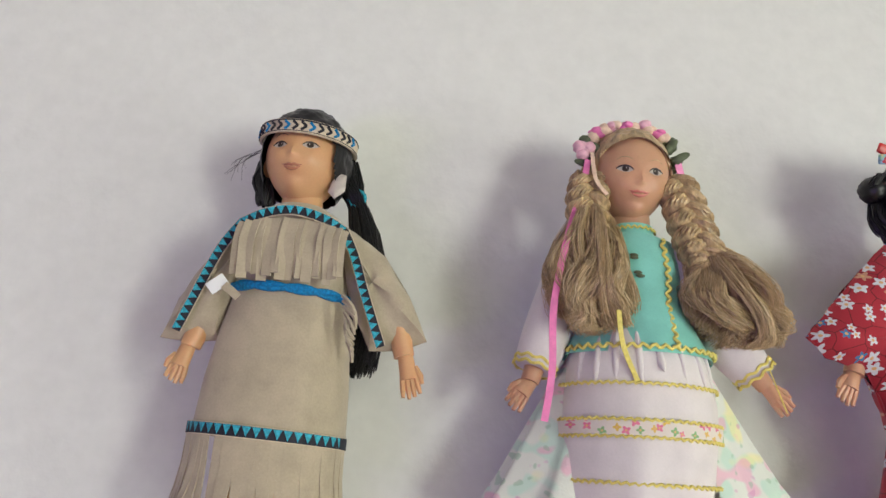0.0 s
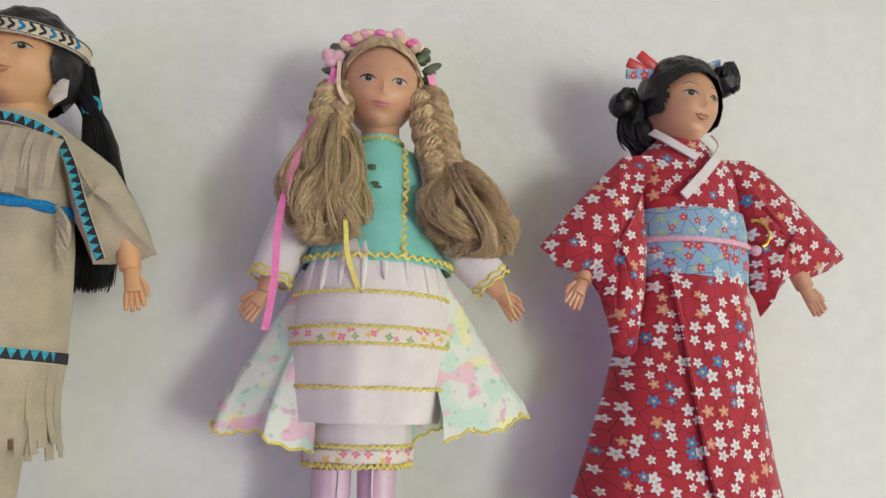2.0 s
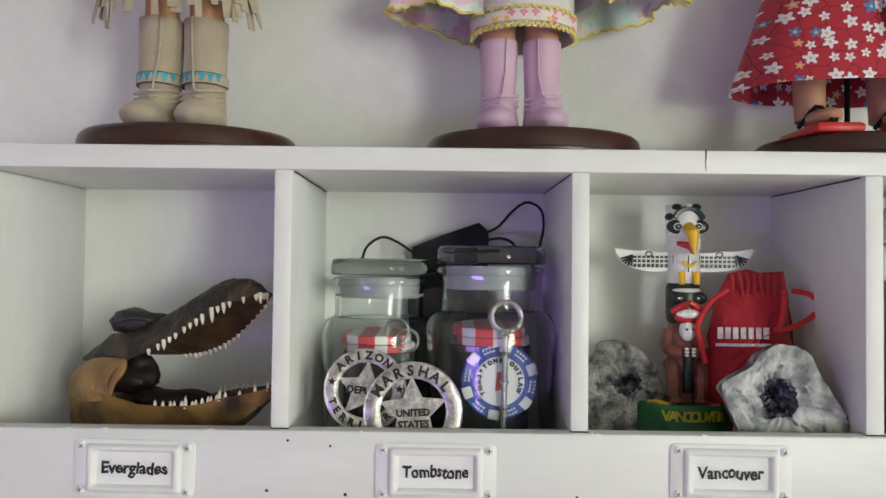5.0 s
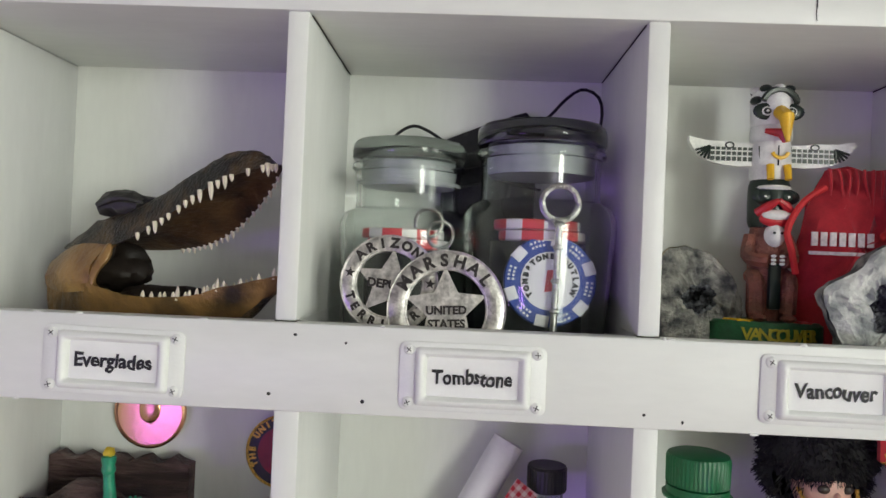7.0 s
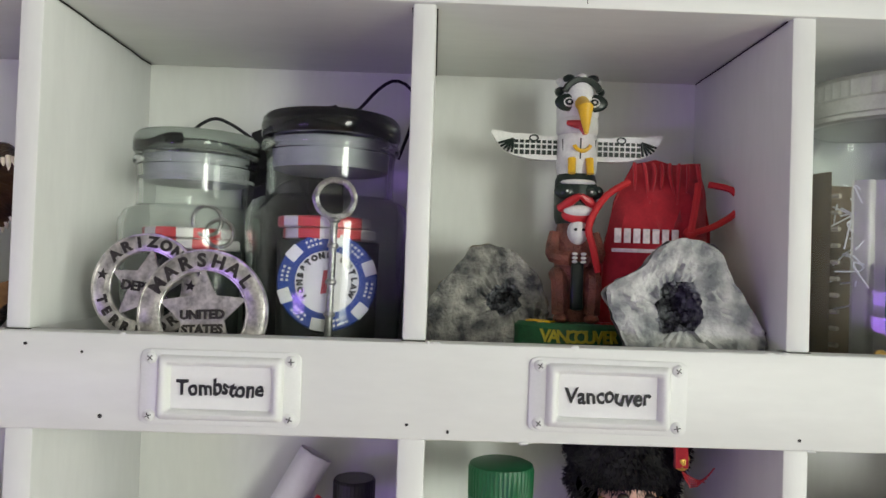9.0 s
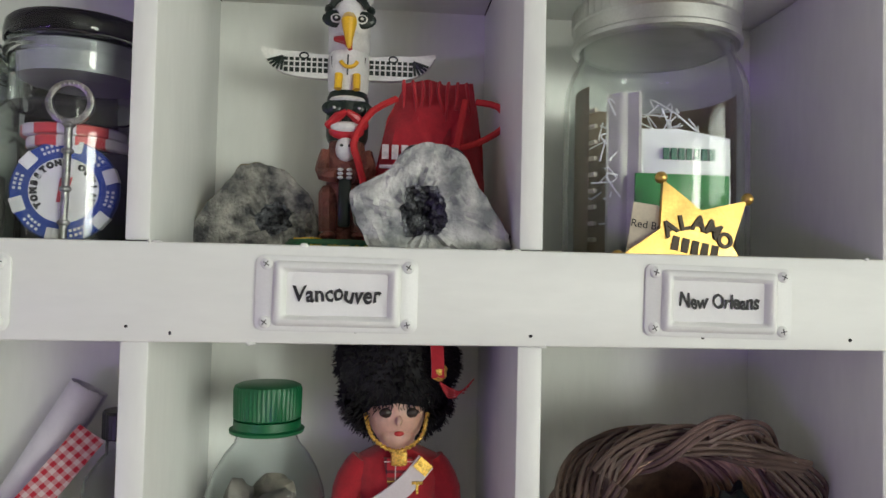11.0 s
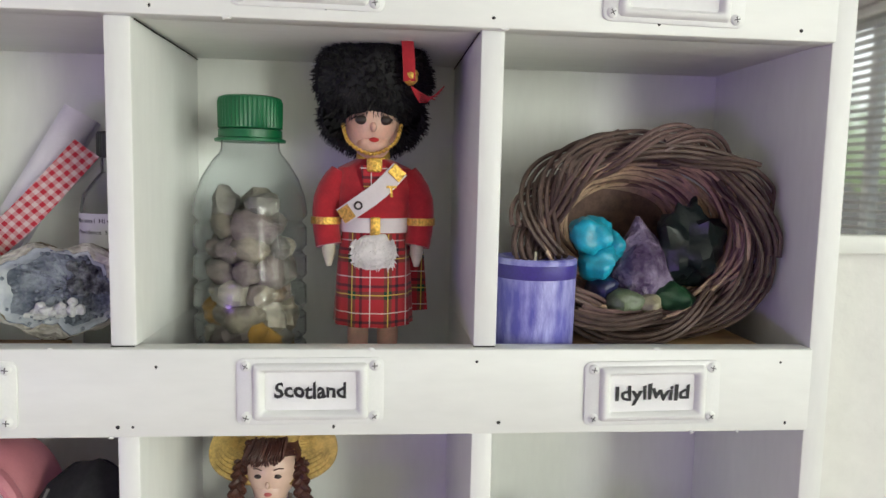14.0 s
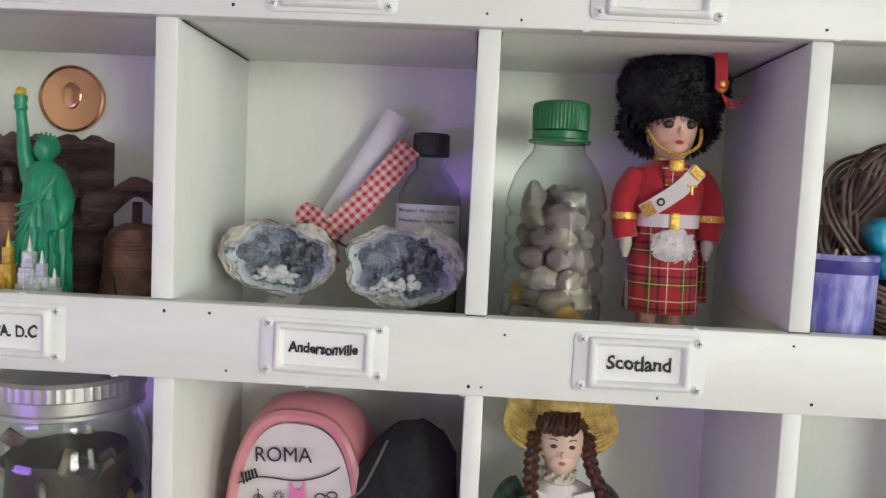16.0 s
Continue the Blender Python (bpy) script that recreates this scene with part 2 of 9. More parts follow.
    def box(self, lo, hi, m=0, bevel=0.0008, X=None):
        b = bmesh.new()
        bmesh.ops.create_cube(b, size=1)
        for v in b.verts:
            v.co = Vector([(lo[i] + hi[i]) / 2 + v.co[i] * (hi[i] - lo[i]) for i in range(3)])
        if bevel:
            bmesh.ops.bevel(b, geom=b.edges[:], offset=bevel, segments=2, profile=0.5, affect="EDGES")
        b.verts.index_update()
        self.add([v.co[:] for v in b.verts], [[v.index for v in f.verts] for f in b.faces], m, X)
        b.free()
        return self

    def plate(self, poly, y0, y1, m=0, X=None):
        """A flat outline (x, z) given thickness from y0 (front) to y1."""
        n = len(poly)
        vs = [(x, y0, z) for x, z in poly] + [(x, y1, z) for x, z in poly]
        fs = [tuple(range(n)), tuple(range(2 * n - 1, n - 1, -1))] + [(i, i + n, (i + 1) % n + n, (i + 1) % n) for i in range(n)]
        return self.add(vs, fs, m, X)

    def ribbon(self, pts, w, m=0, side=(0, 0, 1), thick=0.0006, X=None):
        """A flat band of half width w along pts, spread along `side`."""
        s, rows = Vector(side).normalized(), []
        P = [Vector(p) for p in pts]
        for i, p in enumerate(P):
            d = (P[min(i + 1, len(P) - 1)] - P[max(i - 1, 0)]).normalized()
            u = (s - d * s.dot(d)).normalized()
            o = d.cross(u) * thick
            rows.append([tuple(p + u * w + o), tuple(p - u * w + o), tuple(p - u * w - o), tuple(p + u * w - o)])
        return self.rings(rows, m, X, True, (True, True))

    def star(self, c, R, r, y0, y1, m=0, points=5, turn=90.0, X=None):
        poly = [(c[0] + (R, r)[i % 2] * math.cos(radians(turn + 180 * i / points)), c[1] + (R, r)[i % 2] * math.sin(radians(turn + 180 * i / points))) for i in range(2 * points)]
        return self.plate(poly, y0, y1, m, X)

    def letters(self, text, size, m=0, X=None, depth=0.0003, bold=0.0):
        vs, fs = letter_faces(text, size, depth, bold)
        return self.add(vs, fs, m, X)

    def make(self, name, mats, base=(0, 0, 0), parent=None, label="", smooth=40):
        me = bpy.data.meshes.new(name)
        me.from_pydata([(p[0] - base[0], p[1] - base[1], p[2] - base[2]) for p in self.v], [], self.f)
        for q in mats if isinstance(mats, (list, tuple)) else [mats]:
            me.materials.append(q)
        me.polygons.foreach_set("material_index", self.m)
        b = bmesh.new()
        b.from_mesh(me)
        bmesh.ops.recalc_face_normals(b, faces=b.faces)
        b.to_mesh(me)
        b.free()
        if smooth:
            me.polygons.foreach_set("use_smooth", [True] * len(me.polygons))
            me.set_sharp_from_angle(angle=radians(smooth))
        ob = new(name, me)
        if parent:
            ob.parent = parent
        else:
            ob.location = base
        if label:
            ob["label"] = label
        return ob


FACES = {}


def letter_faces(text, size, depth, bold):
    """The faces of some writing in the built-in font, centred, standing up and facing -y."""
    key = (text, size, depth, bold)
    if key not in FACES:
        cu = bpy.data.curves.new("writing", "FONT")
        cu.body, cu.size, cu.align_x, cu.align_y, cu.extrude, cu.offset, cu.resolution_u = text, size, "CENTER", "CENTER", depth, bold, 3
        ob = new("writing", cu)
        me = bpy.data.meshes.new_from_object(ob.evaluated_get(bpy.context.evaluated_depsgraph_get()))
        FACES[key] = ([(v.co.x, -v.co.z, v.co.y) for v in me.vertices], [tuple(p.vertices) for p in me.polygons])
        bpy.data.objects.remove(ob)
        bpy.data.curves.remove(cu)
        bpy.data.meshes.remove(me)
    return FACES[key]


class Thing:
    """An empty at the thing's base that holds its parts; places are given in the world."""

    def __init__(self, name, base, label, category, group="", kind=""):
        self.base = base
        self.ob = tagged(new(name), label, category, group, kind)
        self.ob.location = base

    def part(self, name, mesh, mats, label="", parent=None, smooth=40):
        return mesh.make(name, mats, self.base, parent or self.ob, label, smooth)


def solid(name, mesh, mats, base, label, category, group="", kind="", smooth=40):
    return tagged(mesh.make(name, mats, base, None, "", smooth), label, category, group, kind)


def arc(c, r, a0, a1, n, y=None):
    return [(c[0] + r * math.cos(radians(a0 + (a1 - a0) * i / (n - 1))), c[1] if y is None else y, c[2] + r * math.sin(radians(a0 + (a1 - a0) * i / (n - 1)))) for i in range(n)]


def spline(pts, n):
    """A smooth line through some points."""
    P, out = [Vector(p) for p in pts], []
    for s in range(n):
        u = s / (n - 1) * (len(P) - 1)
        i = min(int(u), len(P) - 2)
        t = u - i
        a, b, c, d = P[max(i - 1, 0)], P[i], P[i + 1], P[min(i + 2, len(P) - 1)]
        out.append(0.5 * ((2 * b) + (c - a) * t + (2 * a - 5 * b + 4 * c - d) * t * t + (3 * b - a - 3 * c + d) * t ** 3))
    return out


# ---- the room ----
BACK, FRONT, RAIL = 0.440, 0.338, 0.3345
def wall(name, lo, hi, material=ROOM, holes=None):
    return tagged(Mesh().box(lo, hi, 0, 0).make(name, material, ((lo[0] + hi[0]) / 2, (lo[1] + hi[1]) / 2, lo[2]), smooth=0), name.replace("_", " ") + " with plain paint", "wall", "", "structure")


tagged(Mesh().box((-1.7, 0.443, 0), (1.85, 0.55, 2.45), 0, 0).make("wall_north", WALL, (0, 0.443, 0), smooth=0), "white plaster wall with a fine roller texture", "wall", "", "structure")
# unseen side walls and ceiling, in the grey that dims bounced light
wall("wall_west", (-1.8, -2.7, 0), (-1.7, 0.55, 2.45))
tagged(Mesh().box((-1.7, -2.7, 0), (1.85, -2.6, 2.45), 0, 0).make("wall_south", ROOM, (0, -2.65, 0), smooth=0), "plain unseen wall, greyed to dim bounced light", "wall", "", "structure")
east = Mesh()
for lo, hi in (((WX, -2.6, 0), (WX + 0.12, 0.443, 0.82)), ((WX, -2.6, 1.78), (WX + 0.12, 0.443, 2.45)), ((WX, -2.6, 0.82), (WX + 0.12, -2.52, 1.78)), ((WX, -0.15, 0.82), (WX + 0.12, 0.443, 1.78))):
    east.box(lo, hi, 0, 0)
tagged(east.make("wall_east", ROOM, (WX, -1, 0), smooth=0), "wall greyed to dim bounced light, with a wide window opening", "wall", "", "structure")
tagged(Mesh().box((-1.8, -2.7, -0.1), (1.85, 0.55, 0), 0, 0).make("floor", FLOOR, (0, 0, 0), smooth=0), "light brown wooden floor", "floor", "", "structure")
tagged(Mesh().box((-1.8, -2.7, 2.45), (1.85, 0.55, 2.55), 0, 0).make("ceiling", ROOM, (0, 0, 2.45), smooth=0), "plain unseen ceiling, greyed to dim bounced light", "ceiling", "", "structure")

SLAT = mat("pale_blind_slat", (0.7, 0.7, 0.67), 0.5, vary=0.03, scale=10)
blind = Thing("window_blind", (WX - 0.02, -0.95, 0.85), "pale horizontal slatted blind hanging in the window", "window blind")
for i in range(34):
    z = 0.86 + i * 0.0265
    s = Mesh().box((-0.012, -2.51, -0.0005), (0.012, -0.16, 0.0005), 0, 0, pose(WX + 0.05, 0, z, 0, 24, 0))
    blind.part("slat", s, SLAT)
blind.part("head_rail", Mesh().box((WX + 0.02, -2.515, 1.752), (WX + 0.08, -0.155, 1.78), 0, 0.003), SLAT)
for y in (-2.2, -1.6, -1.05, -0.4):
    blind.part("cord", Mesh().tube([(WX + 0.05, y, 0.85), (WX + 0.05, y, 1.76)], 0.0012, 5), SLAT)
win = Thing("window_1", (WX, -0.95, 0.82), "white framed window with a clear pane", "window", "", "structure")
fr = Mesh()
for lo, hi in (((0.085, -2.52, 0.82), (0.115, -0.15, 0.86)), ((0.085, -2.52, 1.74), (0.115, -0.15, 1.78)), ((0.085, -2.52, 0.86), (0.115, -2.48, 1.74)), ((0.085, -0.19, 0.86), (0.115, -0.15, 1.74)), ((0.085, -1.36, 0.86), (0.115, -1.32, 1.74))):
    fr.box((WX + lo[0], lo[1], lo[2]), (WX + hi[0], hi[1], hi[2]), 0, 0.002)
win.part("window_frame", fr, WHITE_PAINT)
win.part("window_sill", Mesh().box((WX - 0.06, -2.56, 0.79), (WX - 0.001, -0.1, 0.82), 0, 0.003), WHITE_PAINT)

# what lies outside the window: a fence and a hedge under the sky
OUT = nodes_of("garden_backdrop")
OUT[3].inputs["Base Color"].default_value = (0, 0, 0, 1)
tcn, spn, rpn, nzn = OUT[1].new("ShaderNodeTexCoord"), OUT[1].new("ShaderNodeSeparateXYZ"), OUT[1].new("ShaderNodeValToRGB"), OUT[1].new("ShaderNodeTexNoise")
OUT[2].new(tcn.outputs["Object"], spn.inputs[0]), OUT[2].new(tcn.outputs["Object"], nzn.inputs[0])
nzn.inputs["Scale"].default_value, nzn.inputs["Detail"].default_value = 2.2, 5
hz = calc(OUT[1], OUT[2], "MULTIPLY_ADD", nzn.outputs[0], 0.5, calc(OUT[1], OUT[2], "MULTIPLY", spn.outputs[2], 0.25))
OUT[2].new(hz, rpn.inputs[0])
el = rpn.color_ramp.elements
el[0].position, el[0].color, el[1].position, el[1].color = 0.52, (0.12, 0.12, 0.115, 1), 0.84, (0.95, 0.98, 1.0, 1)
q = el.new(0.57)
q.color = (0.16, 0.21, 0.11, 1)
q = el.new(0.74)
q.color = (0.34, 0.42, 0.30, 1)
OUT[2].new(rpn.outputs[0], OUT[3].inputs["Emission Color"])
OUT[3].inputs["Emission Strength"].default_value = 1.7
tagged(Mesh().add([(6, -9, -1), (6, 6, -1), (6, 6, 5), (6, -9, 5)], [(0, 1, 2, 3)]).make("backdrop", OUT[0], (6, -1, 0), smooth=0), "blurred garden greenery under a bright sky", "backdrop", "", "structure")

# ---- the shelf unit ----
unit = Thing("cubby_shelf", (0.145, BACK, 0.98), "white-painted wooden cubby shelf with labelled square compartments", "shelf")
XL, XR = -0.150, 0.4365
DIV = {1: [(-0.0046, 0.0044), (0.1436, 0.1525), (0.2893, 0.2985)], 2: [(-0.0035, 0.0072), (0.1432, 0.1535), (0.2892, 0.2989)], 3: [(-0.0015, 0.0085), (0.1450, 0.1538), (0.2895, 0.2985)]}
ROWZ = {1: (1.3235, 1.4518), 2: (1.1580, 1.2872), 3: (0.993, 1.1215)}
FLOORZ = {1: 1.2970, 2: 1.1312, 3: 0.9667}
unit.part("back_panel", Mesh().box((XL - 0.01, BACK, 0.945), (XR + 0.012, BACK + 0.003, 1.452), 0, 0), WHITE_SIDE)
unit.part("top_board", Mesh().box((XL - 0.02, 0.3365, 1.4518), (XR + 0.014, BACK + 0.0028, 1.4636), 0, 0.0009), WHITE_PAINT)
unit.part("joint", Mesh().box((0.2094, 0.3361, 1.4585), (0.2098, 0.3375, 1.4637), 0, 0).tube([(0.2096, 0.3364, 1.459), (0.2093, 0.3362, 1.4565), (0.2097, 0.3364, 1.4535)], 0.00015, 4), DARK, "thin dark joint between two boards")
for x0, x1 in ((XL - 0.0095, XL), (XR, XR + 0.0105)):
    unit.part("side_panel", Mesh().box((x0, FRONT - 0.0015, 0.945), (x1, BACK, 1.4517), 0, 0.001), WHITE_SIDE)
for r, (z0, z1) in ROWZ.items():
    zt = {1: 1.2872, 2: 1.1215, 3: 0.957}[r]
    unit.part("shelf_board", Mesh().box((XL, FRONT + 0.007, zt + 0.0005), (XR, BACK, FLOORZ[r]), 0, 0.0006), WHITE_PAINT)
    unit.part("front_rail", Mesh().box((XL, RAIL, zt), (XR + 0.0008, FRONT + 0.0069, z0), 0, 0.0012), WHITE_PAINT)
    for x0, x1 in DIV[r]:
        dv = Mesh().box((x0, FRONT, z0 + 0.0002), (x1, BACK, z1 + 0.0002), 0, 0.0009)
        dv.box((x0 + 0.0002, FRONT + 0.0072, FLOORZ[r]), (x1 - 0.0002, BACK, z0 + 0.002), 0, 0)
        unit.part("divider", dv, WHITE_SIDE)

# small dark gaps and nail holes left by the joiner
rng = random.Random(4)
for zr in (1.3175, 1.2925, 1.1515, 1.1270):
    for x in (-0.075, 0.0, 0.0285, 0.1475, 0.158, 0.2275, 0.2945, 0.358, 0.4265):
        if rng.random() < 0.75:
            xx = x + rng.uniform(-0.006, 0.006)
            unit.part("nail_hole", Mesh().ball((xx, RAIL - 0.0001, zr + rng.uniform(-0.002, 0.002)), (rng.uniform(0.0005, 0.0009), 0.0003, rng.uniform(0.0005, 0.0009)), 0, 8, 5), DARK)
for x, z in ((0.148, 1.3231), (0.294, 1.3231), (0.0, 1.3231), (0.148, 1.1576), (0.294, 1.1576)):
    unit.part("gap", Mesh().box((x - 0.0045, RAIL + 0.0028, z), (x + 0.0045, FRONT + 0.001, z + 0.0007), 0, 0), DARK)
for r in (1, 2, 3):
    for x0, x1 in DIV[r]:
        z1 = ROWZ[r][1]
        for x in (x0 - 0.0003, x1 + 0.0003):
            pts = [(x, FRONT + 0.004 + 0.012 * i, z1 - 0.0003 - abs(noise.noise((x * 90, i * 1.3, r))) * 0.0008) for i in range(9)]
            unit.part("gap", Mesh().tube(pts, 0.00035, 4), DARK)
rng = random.Random(9)
for k in range(26):
    x, z = rng.uniform(XL, XR), rng.choice([1.3235, 1.2872, 1.158, 1.1215])
    unit.part("paint_drip", Mesh().ball((x, RAIL + 0.0003, z), (rng.uniform(0.0006, 0.002), 0.0006, rng.uniform(0.0004, 0.0009)), 0, 10, 6, 0.3, 900, k), WHITE_PAINT)

# ---- framed mirror on the wall beside the shelf ----
MIRROR = nodes_of("mirror_glass")
MIRROR[3].inputs["Metallic"].default_value, MIRROR[3].inputs["Roughness"].default_value = 1.0, 0.03
MIRROR[3].inputs["Base Color"].default_value = (0.8, 0.82, 0.8, 1)
mir = Thing("wall_mirror", (0.62, 0.443, 1.19), "small mirror in a thin white frame, reflecting the window", "mirror")
mir.part("glass", Mesh().box((0.482, 0.434, 1.2005), (0.768, 0.437, 1.405), 0, 0), MIRROR[0], "reflecting glass")
for lo, hi in (((0.472, 0.428, 1.19), (0.778, 0.443, 1.2005)), ((0.472, 0.428, 1.405), (0.778, 0.443, 1.4155)), ((0.472, 0.428, 1.2005), (0.482, 0.443, 1.405)), ((0.768, 0.428, 1.2005), (0.778, 0.443, 1.405))):
    mir.part("frame_bar", Mesh().box(lo, hi, 0, 0.001), WHITE_PAINT)

# ---- label holders on the rails ----
INK = mat("black_marker_ink", (0.015, 0.015, 0.018), 0.6, vary=0.3)
CARD = mat("white_card", (0.82, 0.82, 0.82), 0.7, vary=0.02)
ENAMEL = mat("white_enamelled_metal", (0.8, 0.81, 0.8), 0.32, vary=0.03, scale=60, bump=0.2)


def label_holder(x, z, text, size=0.0088, turn=0.0, shear=0.03):
    X = pose(x, RAIL, z + 0.0014, 0, turn, 0)
    w, h = 0.0295, 0.0138
    iw, ih = 0.0184, 0.0079

    def stamped(profile):
        """One pressed sheet round the card's window: rounded rectangles (half width, half height, corner, depth)."""
        rows = []
        for hw, hh, rad, y in profile:
            row = []
            for q, (sx_, sz_) in enumerate(((1, 1), (-1, 1), (-1, -1), (1, -1))):
                for k in range(6):
                    a = radians(90 * q + 18 * k)
                    row.append((sx_ * (hw - rad) + rad * math.cos(a), y, sz_ * (hh - rad) + rad * math.sin(a)))
            rows.append(row)
        return Mesh().rings(rows + rows[:1], 0, X)

    holder = unit.part("label_holder", stamped([(w, h, 0.0030, -0.0001), (w, h, 0.0030, -0.0007), (w - 0.0004, h - 0.0004, 0.0028, -0.0010), (0.0210, ih + 0.0020, 0.0012, -0.0010), (0.0210, ih + 0.0020, 0.0012, -0.0001)]), ENAMEL, "white metal label holder with a handwritten card")
    unit.part("raised_frame", stamped([(0.0232, ih + 0.0040, 0.0016, -0.0009), (0.0228, ih + 0.0036, 0.0016, -0.0022), (0.0218, ih + 0.0026, 0.0014, -0.0032), (0.0206, ih + 0.0016, 0.0012, -0.0034), (0.0196, ih + 0.0008, 0.0012, -0.0028), (iw + 0.0002, ih + 0.0001, 0.0010, -0.0012), (iw, ih, 0.0010, -0.0006)]), ENAMEL, "", holder)
    unit.part("card", Mesh().box((-iw, -0.0006, -ih), (iw, -0.0002, ih), 0, 0, X), CARD, "white paper card", holder)
    sh = Matrix.Identity(4)
    sh[0][2] = shear
    vs, fs = letter_faces(text, size, 0.0001, 0.00022)
    wide = max(v[0] for v in vs) - min(v[0] for v in vs)
    kx, sd = min(0.0322, 0.0036 * len(text)) / wide, len(text) * 3.7
    hand = []
    for vx, vy, vz in vs:
        px = vx * kx
        pz = vz * (1.12 + 0.22 * noise.noise((px * 260, sd, 1.0))) + 0.0011 * noise.noise((px * 170, sd, 5.0)) + 0.0003 * noise.noise((px * 900, vz * 700, sd))
        hand.append((px + vz * 0.22 * noise.noise((px * 210, sd, 9.0)) + 0.0004 * noise.noise((px * 500, vz * 500, sd + 3)), vy, pz))
    unit.part("lettering", Mesh().add(hand, fs, 0, X @ Matrix.Translation((0, -0.0009, 0)) @ sh), INK, "black handwritten lettering", holder, 0)
    for sx in (-0.0258, 0.0258):
        for sz in (-0.0106, 0.0106):
            s = Mesh().ball((sx, -0.0009, sz), (0.0023, 0.0013, 0.0023), 0, 14, 8, X=X)
            a = rng.uniform(0, 90)
            for d in (0, 90):
                s.box((-0.0012, -0.0023, -0.00018), (0.0012, -0.0020, 0.00018), 1, 0, X @ pose(sx, 0, sz, 0, a + d, 0))
            unit.part("screw", s, [ENAMEL, mat("screw_slot", (0.12, 0.12, 0.12), 0.8) if "screw_slot" not in bpy.data.materials else bpy.data.materials["screw_slot"]], "", holder)


for x, z, text, size in ((-0.0695, 1.3030, "Everglades", 0.0072), (0.0775, 1.3030, "Tombstone", 0.0074), (0.2210, 1.3042, "Vancouver", 0.0075), (0.3670, 1.3040, "New Orleans", 0.0066),
                         (-0.0710, 1.1385, "NY. PA. D.C", 0.0066), (0.0795, 1.1382, "Andersonville", 0.0060), (0.2227, 1.1393, "Scotland", 0.0078), (0.3660, 1.1378, "Idyllwild", 0.0078)):
    label_holder(x, z, text, size, random.Random(text).uniform(-1, 1))

# ---- the dolls: each one is a single mesh with its clothes ----
SKIN = mat("tan_vinyl_skin", (0.63, 0.35, 0.18), 0.42, vary=0.06, scale=40, bump=0.02, sub=0.15)
SKIN2 = mat("peach_vinyl_skin", (0.60, 0.33, 0.205), 0.42, vary=0.06, scale=40, bump=0.02, sub=0.15)
BLACK_HAIR = mat("black_hair", (0.008, 0.008, 0.009), 0.38, vary=0.4, scale=300, bump=0.6, stretch=(1, 1, 0.15))
BLOND_LIGHT = mat("light_blond_hair", (0.66, 0.50, 0.31), 0.34, vary=0.25, scale=260)
BLOND = mat("ash_blond_hair", (0.47, 0.335, 0.185), 0.38, vary=0.4, scale=260, bump=0.6, stretch=(1, 1, 0.15))
EYE = mat("dark_painted_eye", (0.03, 0.018, 0.014), 0.4)
SCLERA = mat("white_painted_eye", (0.50, 0.44, 0.40), 0.4)
LIP = mat("pink_painted_lips", (0.55, 0.17, 0.14), 0.4)
BROWN_LIP = mat("tan_painted_lips", (0.42, 0.17, 0.1), 0.45)
SUEDE = mat("beige_suede", (0.43, 0.36, 0.265), 0.92, vary=0.12, scale=60, bump=0.3, sheen=0.3)
TURQ = mat("turquoise_thread", (0.03, 0.36, 0.48), 0.75, vary=0.3, scale=900)
BLUE_CORD = mat("bright_blue_cord", (0.0, 0.19, 0.45), 0.8, vary=0.35, scale=700, bump=0.6)
BLACK_THREAD = mat("black_thread", (0.02, 0.02, 0.03), 0.85, vary=0.3)
CREAM = mat("cream_ribbon", (0.62, 0.52, 0.40), 0.8, vary=0.1, scale=300)
MAHOGANY = mat("dark_brown_lacquered_base", (0.045, 0.016, 0.012), 0.28, vary=0.2, scale=30, bump=0.03)
WHITE_CLOTH = mat("white_cotton", (0.74, 0.68, 0.69), 0.9, vary=0.05, scale=80, bump=0.3, sheen=0.2)
AQUA = mat("aqua_satin", (0.22, 0.60, 0.53), 0.5, vary=0.08, scale=60, bump=0.15, sheen=0.3)
YELLOW = mat("yellow_rickrack", (0.78, 0.66, 0.18), 0.75, vary=0.15, scale=500)
LILAC = mat("lilac_leatherette", (0.61, 0.42, 0.54), 0.35, vary=0.06, scale=50, bump=0.1)
PINK = mat("pink_satin_ribbon", (0.80, 0.20, 0.46), 0.4, vary=0.1, scale=200)
PALE_PINK = mat("pale_pink_satin", (0.80, 0.45, 0.55), 0.4, vary=0.12, scale=300)
PEACH = mat("peach_satin", (0.80, 0.58, 0.45), 0.45, vary=0.12, scale=300)
LEAF = mat("dull_green_leaf", (0.09, 0.11, 0.06), 0.6, vary=0.3, scale=200)
RED = mat("red_felt", (0.42, 0.015, 0.025), 0.9, vary=0.15, scale=200, bump=0.3, sheen=0.3)
GOLD = mat("gold_braid", (0.72, 0.45, 0.10), 0.35, 0.8, vary=0.3, scale=900, bump=0.6)
CHIFFON = printed("floral_chiffon", (0.74, 0.76, 0.70), watercolour, 0.8)
KIMONO = printed("red_blossom_cotton", (0.42, 0.018, 0.035), blossoms(0.0090, [(0, (0.72, 0.74, 0.78)), (0.76, (0.05, 0.22, 0.45)), (0.86, (0.62, 0.32, 0.2))], 0.44))
OBI = printed("pale_blue_blossom_cotton", (0.26, 0.42, 0.60), blossoms(0.0080, [(0, (0.55, 0.05, 0.09)), (0.45, (0.6, 0.68, 0.75)), (0.7, (0.3, 0.5, 0.4))], 0.46, 5, True))
TARTAN = printed("red_tartan", (0.45, 0.02, 0.03), tartan(0.017))
GINGHAM = printed("red_gingham", (0.66, 0.52, 0.52), checks(0.0042, (0.5, 0.02, 0.04)))
